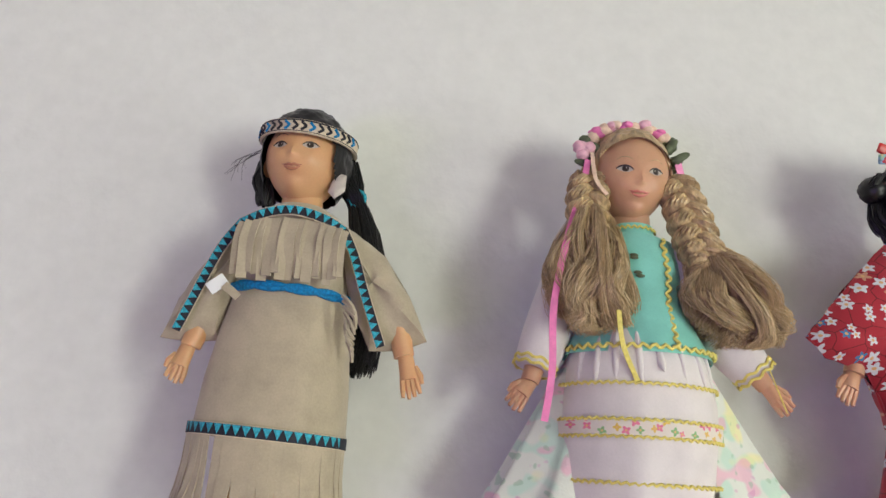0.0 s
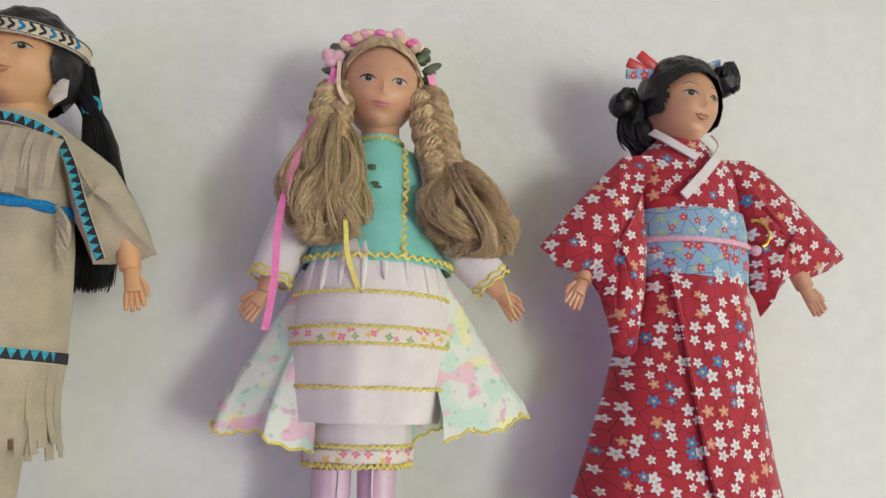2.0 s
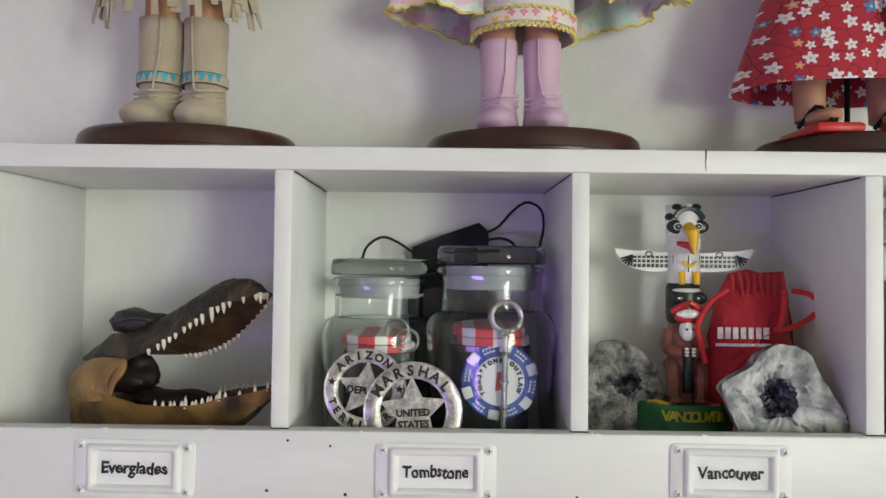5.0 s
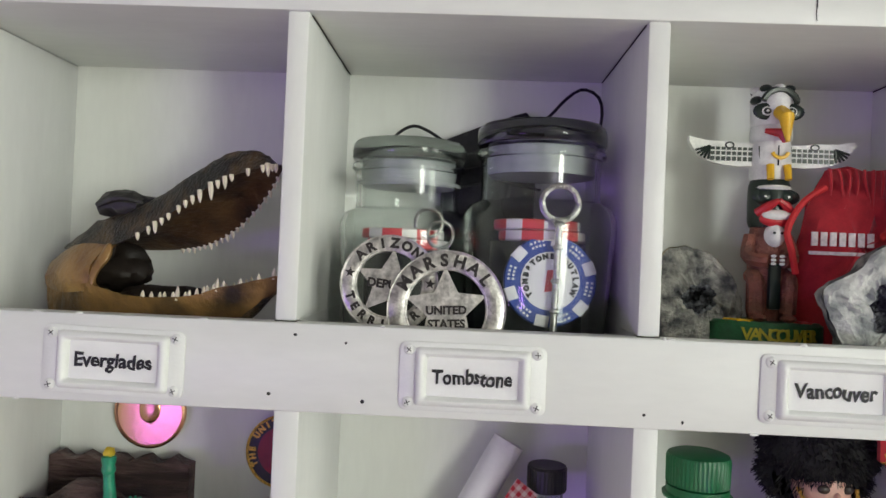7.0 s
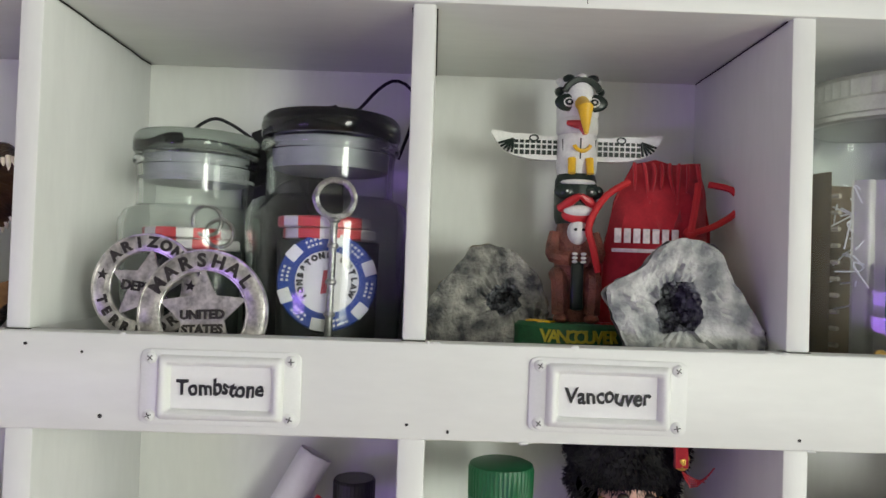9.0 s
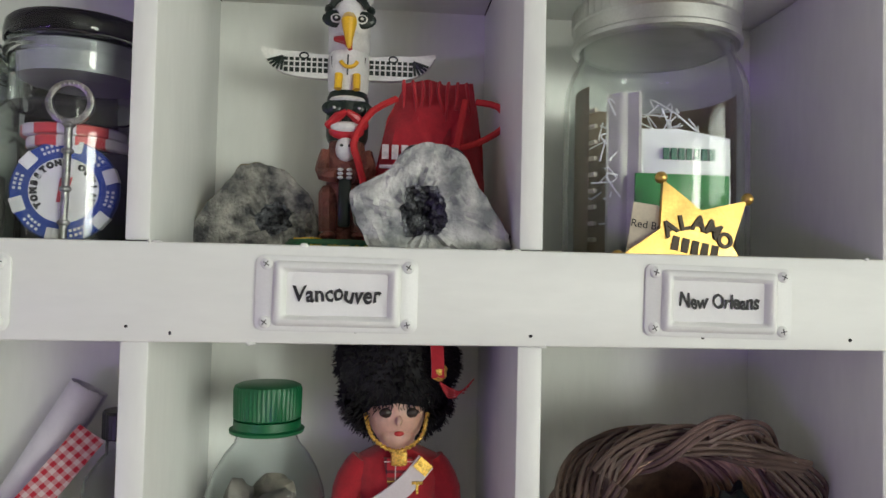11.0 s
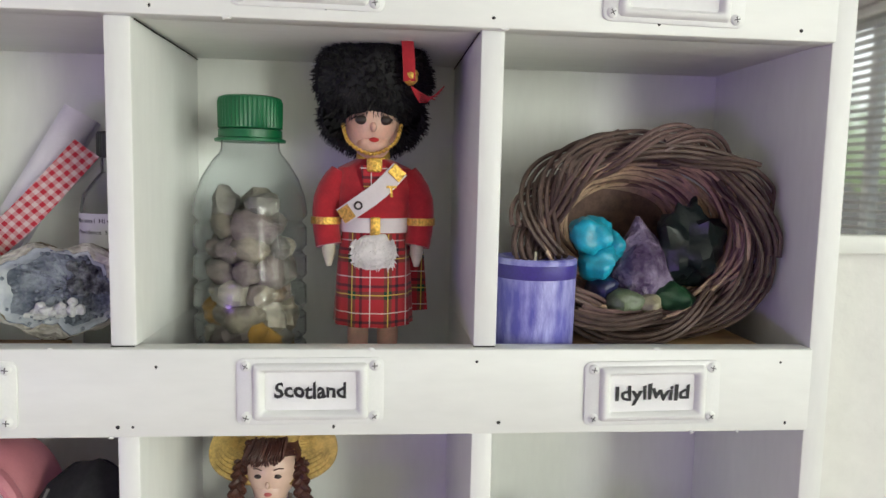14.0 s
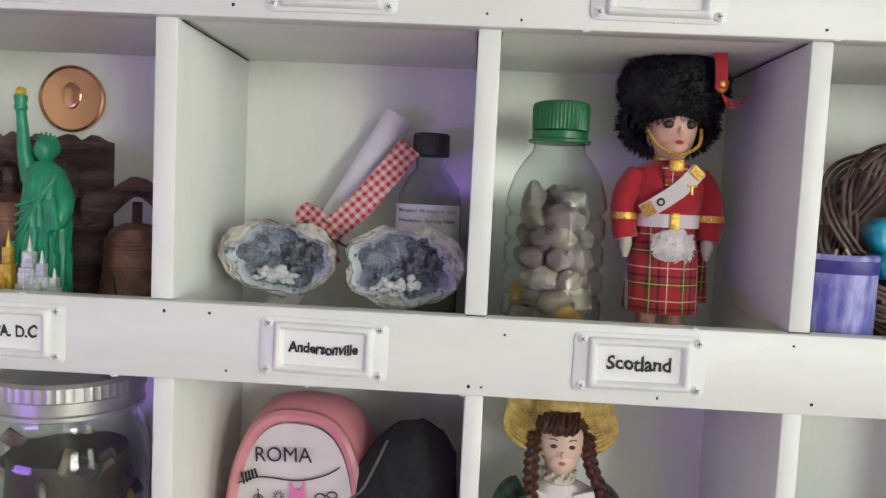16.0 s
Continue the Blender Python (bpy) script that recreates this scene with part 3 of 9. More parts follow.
BAND = printed("pink_rosebud_braid", (0.74, 0.66, 0.6), blossoms(0.0058, [(0, (0.75, 0.2, 0.32)), (0.5, (0.25, 0.45, 0.2)), (0.7, (0.75, 0.5, 0.1))], 0.45, 4, False))
BLACK_CLOTH = mat("black_cloth", (0.012, 0.012, 0.014), 0.85, vary=0.3, scale=300, bump=0.3)
TAG = mat("white_tag", (0.8, 0.8, 0.82), 0.5, vary=0.02)
RED_LACQUER = mat("red_lacquer", (0.55, 0.02, 0.025), 0.3, vary=0.1, scale=80)


def oval_rows(stations, n=48, folds=0, depth=0.0, seed=0.0, a0=0.0, a1=360.0):
    """Rings (x, y, z, half width, half depth) of a garment, with hanging folds that grow downwards."""
    rows = []
    full = a1 - a0 >= 359
    cnt = n if full else n + 1
    for i, (x, y, z, w, d) in enumerate(stations):
        f, row = i / max(1, len(stations) - 1), []
        for j in range(cnt):
            a = radians(a0 + (a1 - a0) * j / n)
            k = 1 + depth * f * (math.sin(folds * a + seed) + 0.5 * math.sin(folds * 1.7 * a + seed * 2.1)) if folds else 1
            row.append((x + w * k * math.cos(a), y + d * k * math.sin(a), z))
        rows.append(row)
    return rows


def pillow(m, poly, y, bulge, mat_i, steps=4, wave=0.0, X=None):
    """A padded cloth shape with the outline poly (x, z), rounded to the front and back."""
    cx, cz = sum(p[0] for p in poly) / len(poly), sum(p[1] for p in poly) / len(poly)
    out = []
    for i in range(len(poly)):
        (x0, z0), (x1, z1) = poly[i], poly[(i + 1) % len(poly)]
        out += [(x0 + (x1 - x0) * s / 4, z0 + (z1 - z0) * s / 4) for s in range(4)]
    for sgn in (-1, 1):
        rows = []
        for i in range(steps + 1):
            k = 1 - i / steps * 0.98
            h = bulge * math.sqrt(max(0, 1 - k * k))
            rows.append([(cx + (x - cx) * k, y + sgn * h + wave * noise.noise((x * 120 * k, z * 60, sgn)), cz + (z - cz) * k) for x, z in out])
        m.rings(rows, mat_i, X, True, (False, True))


def paw(m, wrist, down, k, mat_i, flip=1):
    """A small moulded hand with four fingers and a thumb."""
    d = Vector(down).normalized()
    s = Vector((0, -1, 0)).cross(d).normalized() * flip
    f = d.cross(s).normalized()
    w = Vector(wrist)
    m.tube([w - d * 0.004 * k, w + d * 0.003 * k, w + d * 0.009 * k], [0.0042 * k, 0.0046 * k, 0.0050 * k], 10, mat_i, flat=0.65, side=f)
    for i, u in enumerate((-1.5, -0.5, 0.5, 1.5)):
        a = w + d * 0.0085 * k + s * u * 0.0024 * k
        b = a + d * (0.0105 - 0.0012 * abs(u - 0.3)) * k + s * u * 0.0007 * k - f * 0.001 * k
        m.tube([a, (a + b) / 2 - f * 0.0006 * k, b], [0.0016 * k, 0.0016 * k, 0.0011 * k], 7, mat_i)
    m.tube([w + d * 0.003 * k - s * 0.004 * k, w + d * 0.008 * k - s * 0.0065 * k, w + d * 0.012 * k - s * 0.0065 * k], [0.0019 * k, 0.0018 * k, 0.0012 * k], 7, mat_i)


def face_depth(x, z):
    """How far the front of a doll's head stands out at (x, z)."""
    s = math.sqrt(max(0.0, 1 - (z / 0.0288) ** 2))
    w = 0.0240 * s * (1 - 0.24 * max(0, -z / 0.03) ** 1.4)
    y = -0.0255 * s * math.sqrt(max(0.0, 1 - (x / max(w, 1e-6)) ** 2))
    for cx, cz, rx, rz, h in ((0, -0.0062, 0.0022, 0.0022, 0.0026), (0, -0.0020, 0.0018, 0.0040, 0.0010), (-0.0024, -0.0068, 0.0013, 0.0012, 0.0009), (0.0024, -0.0068, 0.0013, 0.0012, 0.0009), (-0.0105, -0.0085, 0.0065, 0.0060, 0.0016), (0.0105, -0.0085, 0.0065, 0.0060, 0.0016), (0, -0.0235, 0.0060, 0.0045, 0.0030), (0, -0.0130, 0.0060, 0.0035, 0.0016), (0, -0.0175, 0.0050, 0.0016, -0.0008), (-0.0090, 0.0008, 0.0048, 0.0028, -0.0013), (0.0090, 0.0008, 0.0048, 0.0028, -0.0013)):
        y -= h * math.exp(-((x - cx) / rx) ** 2 - ((z - cz) / rz) ** 2)
    return y


def head(m, X, k, skin, eye, white, lip, brow, ears=True):
    """A doll's head that faces -y in X, with simply painted features that follow its surface."""
    rows = []
    for i in range(65):
        u = math.pi * i / 64
        z, row = 0.0288 * math.cos(u), []
        w = 0.0240 * math.sin(u) * (1 - 0.24 * max(0, -z / 0.03) ** 1.4)
        for j in range(80):
            t = 2 * math.pi * j / 80
            x, y = w * math.cos(t), 0.0255 * math.sin(u) * math.sin(t)
            row.append((x * k, (face_depth(x, z) if y < -1e-5 else y) * k, z * k))
        rows.append(row)
    m.rings(rows, skin, X)

    def on(pts, lift):
        return [(x * k, (face_depth(x, z) - lift) * k, z * k) for x, z in pts]

    def patch(c, rx, rz, mat_i, lift, slant=0.0, power=1.0, n=20):
        """A painted spot with a pointed or round outline."""
        ring = []
        for j in range(n):
            a = 2 * math.pi * j / n
            x = rx * math.cos(a)
            ring.append((c[0] + x, c[1] + rz * math.copysign(abs(math.sin(a)) ** power, math.sin(a)) + slant * x))
        rows_ = [on([(c[0] + (x - c[0]) * f, c[1] + (z - c[1]) * f) for x, z in ring], lift) for f in (1.0, 0.66, 0.33, 0.02)]
        m.rings(rows_, mat_i, X, True, (False, True))

    for s in (-1, 1):
        patch((s * 0.0092, 0.0006), 0.0044, 0.0019, white, 0.0002, s * 0.10, 1.3)
        patch((s * 0.0090, 0.0008), 0.0019, 0.0019, eye, 0.00035)
        patch((s * 0.0085, 0.0014), 0.0004, 0.0004, white, 0.0005)
        m.tube(on([(s * q, z) for q, z in ((0.0046, 0.0003), (0.0066, 0.0022), (0.0092, 0.0029), (0.0118, 0.0024), (0.0140, 0.0010))], 0.0002), [0.00025 * k, 0.00045 * k, 0.00055 * k, 0.0005 * k, 0.0003 * k], 6, eye, X=X)
        m.tube(on([(s * q, z) for q, z in ((0.0050, 0.0066), (0.0080, 0.0082), (0.0110, 0.0083), (0.0138, 0.0066))], 0.0000), [0.00015 * k, 0.0003 * k, 0.0003 * k, 0.00012 * k], 6, brow, X=X)
        if ears:
            m.ball((s * 0.0226 * k, -0.001 * k, -0.004 * k), (0.0035 * k, 0.0045 * k, 0.0065 * k), skin, 12, 8, X=X)
    upper = [(-0.0062, -0.0121), (-0.0038, -0.0127), (-0.0016, -0.0124), (0, -0.0128), (0.0016, -0.0124), (0.0038, -0.0127), (0.0062, -0.0121)]
    m.tube(on(upper, 0.0001), [0.0001 * k, 0.0007 * k, 0.0009 * k, 0.0008 * k, 0.0009 * k, 0.0007 * k, 0.0001 * k], 8, lip, X=X)
    m.tube(on([(-0.0052, -0.0130), (-0.0026, -0.0144), (0, -0.0148), (0.0026, -0.0144), (0.0052, -0.0130)], 0.0001), [0.0001 * k, 0.0008 * k, 0.0011 * k, 0.0008 * k, 0.0001 * k], 8, lip, X=X)


def hair_cap(m, X, k, mat_i, line=0.010, back=-0.02, grow=1.08, part=0.0):
    """Hair that covers the skull but for the face."""
    def bare(p):
        q = p / k
        return q.y < 0.003 and q.z < line + 0.012 - 22.0 * (q.x - part) ** 2 and abs(q.x) < 0.0222 or q.z < back

    m.ball((0, 0.0015 * k, 0.0015 * k), (0.0245 * k * grow, 0.0265 * k * grow, 0.0302 * k * grow), mat_i, 110, 84, 0.04, 140 / k, 3.0, X, bare)


def lock_bundle(m, path, widths, count, r, mat_i, seed, frizz=0.0012, n=9):
    """Loose strands along a path, spread by the widths."""
    R = random.Random(seed)
    P = spline(path, n)
    waves = [(R.uniform(0, 6), R.uniform(4, 10)) for _ in range(14)]
    for _ in range(count):
        a, q = R.uniform(0, 6.283), math.sqrt(R.random())
        clump = int(a / 6.2832 * 13.99) if q > 0.55 else R.randrange(14)
        ph, fr = waves[clump][0] + R.uniform(-0.5, 0.5), waves[clump][1] + R.uniform(-0.6, 0.6)
        cut = R.uniform(0.78, 1.0)
        tone = mat_i if isinstance(mat_i, int) else mat_i[R.randrange(len(mat_i))]
        pts = []
        for i in range(n):
            f = i / (n - 1)
            u = f * cut * (len(widths) - 1)
            j = min(int(u), len(widths) - 2)
            w = widths[j] + (widths[j + 1] - widths[j]) * (u - j)
            pos = P[i] if cut > 0.97 else P[0].lerp(P[i], 1) if i == 0 else P[i - 1].lerp(P[i], cut)
            pts.append(pos + Vector((math.cos(a) * q * w + frizz * math.sin(ph + fr * f) * (0.3 + f), math.sin(a) * q * w * 0.75 + frizz * 0.6 * math.sin(ph * 3 + 6 * f), frizz * math.cos(ph * 2 + 5 * f))))
        m.tube(pts, [r] * (n - 1) + [r * 0.4], 4, tone, caps=False)


def plait(m, path, w, turns, mat_i, n=70):
    P = spline(path, n)
    for ph in (0, 2.0944, 4.1888):
        pts, rs = [], []
        for i, p in enumerate(P):
            f = i / (n - 1)
            a = turns * 6.283 * f + ph
            pts.append(p + Vector((w * math.sin(a), -w * 0.55 * math.sin(2 * a), 0)))
            rs.append(w * 0.78 * (0.8 + 0.2 * math.sin(math.pi * f)))
        m.tube(pts, [r * 0.85 for r in rs], 8, mat_i)
        for k in range(14):
            b = 6.283 * k / 14
            m.tube([p + Vector((math.cos(b + 0.05 * i), math.sin(b + 0.05 * i), 0.15 * math.sin(b))) * r * 0.86 for i, (p, r) in enumerate(zip(pts, rs))], w * 0.13, 4, mat_i, caps=False)


def zigzag(m, pts, w, step, mat_base, mat_teeth, mat_edge=None, side=(0, 0, 1), out=(0, -1, 0), teeth_up=True):
    """A woven braid with a row of triangles and thin edges."""
    P = [Vector(p) for p in pts]
    m.ribbon(P, w, mat_base, side, 0.0004)
    o, s0 = Vector(out).normalized() * 0.0007, Vector(side).normalized()
    L = [0.0]
    for a, b in zip(P, P[1:]):
        L.append(L[-1] + (b - a).length)

    def at(d):
        for i in range(len(P) - 1):
            if d <= L[i + 1] or i == len(P) - 2:
                return P[i].lerp(P[i + 1], (d - L[i]) / max(1e-9, L[i + 1] - L[i])), (P[i + 1] - P[i]).normalized()

    cnt = max(2, int(L[-1] / step))
    for i in range(cnt):
        p, d = at((i + 0.5) * L[-1] / cnt)
        u = (s0 - d * s0.dot(d)).normalized()
        h = step * 0.50
        sg = 1 if teeth_up else -1
        a, b, c = p + d * h - u * w * 0.95 * sg + o, p - d * h - u * w * 0.95 * sg + o, p + u * w * 0.85 * sg + o
        m.add([a, b, c, a - o, b - o, c - o], [(0, 1, 2), (0, 3, 4, 1), (1, 4, 5, 2), (2, 5, 3, 0)], mat_base)
        g = (a + b + c) / 3 - u * w * 0.1 * sg
        m.add([g + (v - g) * 0.84 + o * 0.4 for v in (a, b, c)] + [g + (v - g) * 0.94 for v in (a, b, c)], [(0, 1, 2), (0, 3, 4, 1), (1, 4, 5, 2), (2, 5, 3, 0)], mat_teeth)
    if mat_edge is not None:
        for sg in (-1, 1):
            q = []
            for i, p in enumerate(P):
                d = (P[min(i + 1, len(P) - 1)] - P[max(i - 1, 0)]).normalized()
                q.append(p + (s0 - d * s0.dot(d)).normalized() * w * sg + o * 0.6)
            m.tube(q, w * 0.10, 5, mat_edge)


def rickrack(m, pts, amp, wave, mat_i, r=0.0008, side=(0, 0, 1), n=90):
    P = spline(pts, n)
    s, d = Vector(side), 0.0
    out = []
    for i, p in enumerate(P):
        d += (p - P[i - 1]).length if i else 0
        out.append(p + s * amp * math.sin(6.283 * d / wave))
    m.tube(out, r, 5, mat_i)


def front_arc(x, y, z, w, d, a0, a1, n, lift=0.0006):
    return [(x + (w + lift) * math.cos(radians(a0 + (a1 - a0) * i / (n - 1))), y + (d + lift) * math.sin(radians(a0 + (a1 - a0) * i / (n - 1))), z) for i in range(n)]


def doll_stand(x, z, group="doll stands"):
    th = Thing("doll_stand", (x, 0.3905, z), "dark brown lacquered oval doll base on the white shelf", "doll stand", group)
    prof = [(0.0, 0.0), (0.0572, 0.0), (0.0577, 0.0008), (0.0577, 0.0022), (0.0566, 0.0030), (0.0564, 0.0075), (0.0556, 0.0108), (0.0535, 0.0128), (0.0500, 0.0135), (0.0, 0.0137)]
    th.part("base_plate", Mesh().lathe(prof, 64, 0, (x, 0.3905, z), 1.075, 0.85), MAHOGANY)
    rod = Mesh().tube([(x + 0.004, 0.415, z + 0.0135), (x + 0.004, 0.415, z + 0.12)], 0.0016, 8).box((x - 0.004, 0.392, z + 0.0132), (x + 0.022, 0.418, z + 0.0148), 0, 0.0004)
    th.part("support_rod", rod, BLACK_CLOTH, "thin black metal support rod")
    return th


ZT = 1.4637
doll_stand(-0.0665, ZT)
doll_stand(0.1300, ZT)
doll_stand(0.3200, ZT)


def boot(m, x, y, z0, z1, r, toe, mat_i, seam=None):
    m.rings(oval_rows([(x, y, z1, r * 1.02, r), (x, y, z1 - 0.012, r, r * 0.97), (x, y, z0 + 0.024, r * 0.92, r * 0.95), (x, y - 0.002, z0 + 0.014, r * 0.98, r * 1.15), (x, y - 0.004, z0 + 0.008, r * 1.05, r * 1.3), (x, y - 0.004, z0 + 0.0005, r * 1.08, r * 1.35)], 24, 3, 0.02, x * 90), mat_i, None, True, (False, True))
    m.ball((x + toe * 0.002, y - 0.013, z0 + 0.0075), (r * 1.05, r * 1.65, 0.0085), mat_i, 22, 12)
    for q in range(3):
        m.tube([(x - r, y - 0.006, z0 + 0.016 + q * 0.003), (x, y - r * 1.15 - 0.002, z0 + 0.0155 + q * 0.0032), (x + r, y - 0.006, z0 + 0.018 + q * 0.003)], 0.0009, 6, mat_i)
    if seam is not None:
        m.tube([(x - toe * r * 0.35, y - r * 0.98, z1), (x - toe * r * 0.3, y - r * 1.0, z1 - 0.02), (x - toe * r * 0.1, y - r * 1.25, z0 + 0.022)], 0.0007, 5, seam)


# doll in beige suede with a beaded headband
def suede_doll():
    m = Mesh()
    sk, su, bl, tq, bt, cr, cord, ey, wh, lp, tg = range(11)
    cy = 0.388
    X = pose(-0.0735, cy - 0.002, 1.7475, -2, 1, -9)
    head(m, X, 0.97, sk, ey, wh, lp, bl)
    hair_cap(m, X, 0.97, bl, 0.003, -0.022, 1.13)
    m.tube([(-0.073, cy, 1.735), (-0.073, cy, 1.712)], [0.0112, 0.0125], 16, sk)
    # headband with chevrons
    hb = [tuple(X @ Vector((0.0282 * math.cos(a), 0.0302 * math.sin(a) + 0.001, 0.0136 - 0.0015 * math.cos(a) + 0.0042 * math.sin(a)))) for a in [6.2832 * i / 40 for i in range(41)]]
    m.ribbon(hb, 0.0043, cr, (0, 0.1, 1), 0.0007)
    for i in range(19):
        a = radians(180 + 9.5 * i)
        for sg in (-1, 1):
            p0 = X @ Vector((0.0291 * math.cos(a), 0.0311 * math.sin(a) + 0.001, 0.0136 - 0.0015 * math.cos(a) + 0.0042 * math.sin(a)))
            p1 = X @ Vector((0.0291 * math.cos(a - 0.10), 0.0311 * math.sin(a - 0.10) + 0.001, 0.0136 - 0.0015 * math.cos(a) + 0.0042 * math.sin(a) + sg * 0.0026))
            m.tube([p0, p1], 0.0008, 5, bt if i % 3 else cord)
    for z in (0.0171, 0.0101):
        m.tube([tuple(X @ Vector((0.0289 * math.cos(a), 0.0309 * math.sin(a) + 0.001, z - 0.0015 * math.cos(a) + 0.0042 * math.sin(a)))) for a in [6.2832 * i / 40 for i in range(41)]], 0.0004, 5, bt)
    # long tied hair
    lock_bundle(m, [(-0.056, cy + 0.012, 1.755), (-0.049, cy + 0.012, 1.742), (-0.0435, cy + 0.012, 1.7325), (-0.036, cy + 0.014, 1.714), (-0.031, cy + 0.018, 1.675), (-0.036, cy + 0.022, 1.628)], [0.012, 0.0085, 0.0042, 0.0100, 0.0130, 0.0110], 520, 0.00060, bl, 5, 0.0016)
    m.ball((-0.0335, cy + 0.016, 1.684), (0.0090, 0.007, 0.034), bl, 20, 14, 0.12, 60)
    lock_bundle(m, [(-0.095, cy + 0.008, 1.755), (-0.0985, cy + 0.006, 1.738), (-0.0955, cy + 0.006, 1.722)], [0.006, 0.006, 0.004], 70, 0.0009, bl, 6)
    R = random.Random(3)
    for i in range(10):
        a = R.uniform(-0.004, 0.004)
        m.tube(spline([(-0.1 + a, cy, 1.755 + a), (-0.108 - R.random() * 0.006, cy - 0.006, 1.745), (-0.106 - R.random() * 0.012, cy - 0.01, 1.728 + R.random() * 0.012)], 7), 0.00009, 4, bl)
    m.tube(arc((-0.0425, cy + 0.010, 1.7325), 0.0052, 0, 360, 14), 0.0011, 6, tq)
    # feather
    pillow(m, [(-0.0515, 1.7385), (-0.0475, 1.7375), (-0.0475, 1.7275), (-0.0535, 1.7225), (-0.0575, 1.7265), (-0.0555, 1.7335)], cy - 0.012, 0.0022, wh)
    # dress body
    m.rings(oval_rows([(-0.0735, cy, 1.7185, 0.0150, 0.0130), (-0.0735, cy, 1.7130, 0.0235, 0.0180), (-0.0735, cy, 1.7020, 0.0320, 0.0215), (-0.0730, cy, 1.6800, 0.0325, 0.0225), (-0.0725, cy, 1.6640, 0.0320, 0.0220), (-0.0735, cy, 1.6450, 0.0355, 0.0255), (-0.0750, cy, 1.6150, 0.0390, 0.0280), (-0.0760, cy, 1.5860, 0.0405, 0.0290)], 60, 5, 0.022, 1.0), su, None, True, (True, False))
    # legs and boots
    for x, t in ((-0.0865, -1), (-0.0610, 1)):
        m.tube([(x, cy, 1.59), (x, cy, 1.535)], 0.0095, 14, sk)
        boot(m, x, cy - 0.001, ZT + 0.0137, 1.5420, 0.0122, t, su, su)
        zigzag(m, front_arc(x, cy - 0.001, 1.5075, 0.0118, 0.0122, 165, 375, 22), 0.0030, 0.0046, su, tq, bt, teeth_up=False)
    # fringe
    for i in range(44):
        a = radians(180 + 4.2 * i) if i < 44 else 0
        x, y = -0.0760 + 0.0412 * math.cos(a), cy + 0.0300 * math.sin(a)
        ln = 0.046 + 0.006 * math.sin(i * 2.3) - (0.012 if i % 9 == 4 else 0)
        sw = 0.003 * math.sin(i * 1.7)
        if i in (13, 14):
            continue
        m.ribbon(spline([(x, y, 1.5885), (x + sw * 0.3, y - 0.001, 1.566), (x + sw + 0.004 * math.cos(a), y - 0.0015 + 0.003 * math.sin(i), 1.5885 - ln)], 6), 0.0022 + 0.0004 * math.sin(i * 3.1), su, (-math.sin(a), math.cos(a) * 0.7, 0), 0.0004)
    zigzag(m, front_arc(-0.0760, cy, 1.5890, 0.0412, 0.0298, 176, 364, 40), 0.0030, 0.0050, bt, tq, cr, teeth_up=False)
    # sleeves, arms and paws
    for s, sh, e0, e1 in ((-1, (-0.102, 1.7105), (-0.1400, 1.6360), (-0.1085, 1.6370)), (1, (-0.045, 1.7105), (-0.0260, 1.6385), (0.0055, 1.6460))):
        if s < 0:
            poly = [(-0.088, 1.7160), (-0.105, 1.7035), (-0.1195, 1.686), (-0.1335, 1.660), e0, (-0.124, 1.6345), e1, (-0.1035, 1.660), (-0.098, 1.690)]
        else:
            poly = [(-0.055, 1.7155), (-0.049, 1.690), (-0.040, 1.665), e0, (-0.010, 1.640), e1, (-0.006, 1.670), (-0.021, 1.692), (-0.040, 1.7060)]
        pillow(m, poly, cy - 0.003, 0.0130, su, 5, 0.003)
        hx, hz = ((-0.1225, 1.632), (-0.0065, 1.6370))[s > 0]
        m.tube([(hx - s * 0.006, cy - 0.004, hz + 0.022), (hx, cy - 0.005, hz)], [0.0068, 0.0056], 12, sk)
        paw(m, (hx + s * 0.0015, cy - 0.006, hz - 0.003), (s * 0.25, -0.1, -1), 1.0, sk, -s)
    yf = cy - 0.0245
    left = spline([(-0.0995, yf + 0.002, 1.7015), (-0.109, yf + 0.004, 1.688), (-0.1175, yf + 0.006, 1.668), (-0.1285, yf + 0.010, 1.639)], 14)
    right = spline([(-0.0445, yf + 0.002, 1.7000), (-0.0375, yf + 0.004, 1.686), (-0.0300, yf + 0.006, 1.665), (-0.0195, yf + 0.010, 1.6395)], 14)
    for line in (left, right):
        zigzag(m, line, 0.0025, 0.0046, bt, tq, cr, side=(1, 0, 0.35))
    zigzag(m, spline([(-0.1005, yf + 0.002, 1.7005), (-0.088, yf - 0.001, 1.7060), (-0.073, yf - 0.002, 1.7085), (-0.057, yf - 0.001, 1.7055), (-0.0440, yf + 0.001, 1.6990)], 20), 0.0027, 0.0047, bt, tq, cr, teeth_up=False)
    for i in range(17):
        x = -0.0985 + i * 0.0034
        ln = 0.035 + 0.0022 * math.sin(i * 1.9)
        m.ribbon(spline([(x, yf - 0.0008, 1.7040 - 6 * (x + 0.0725) ** 2), (x - 0.001, yf - 0.0045 - 0.001 * math.sin(i), 1.690), (x + 0.0007 * math.sin(i * 2.3), yf - 0.006 - 0.0016 * math.sin(i * 1.3), 1.7040 - ln)], 7), 0.0022 if i % 4 == 2 else 0.0027, su, (1, 0.32 * math.sin(i * 2), 0), 0.0004)
    for s in range(2):
        m.tube([(-0.0728 + 0.0335 * math.cos(a), cy + 0.0242 * math.sin(a), 1.6655 - 0.0016 * math.cos(a) + 0.0012 * math.sin(6 * a + 3 * s)) for a in [6.2832 * i / 60 for i in range(61)]], 0.0020, 7, cord)
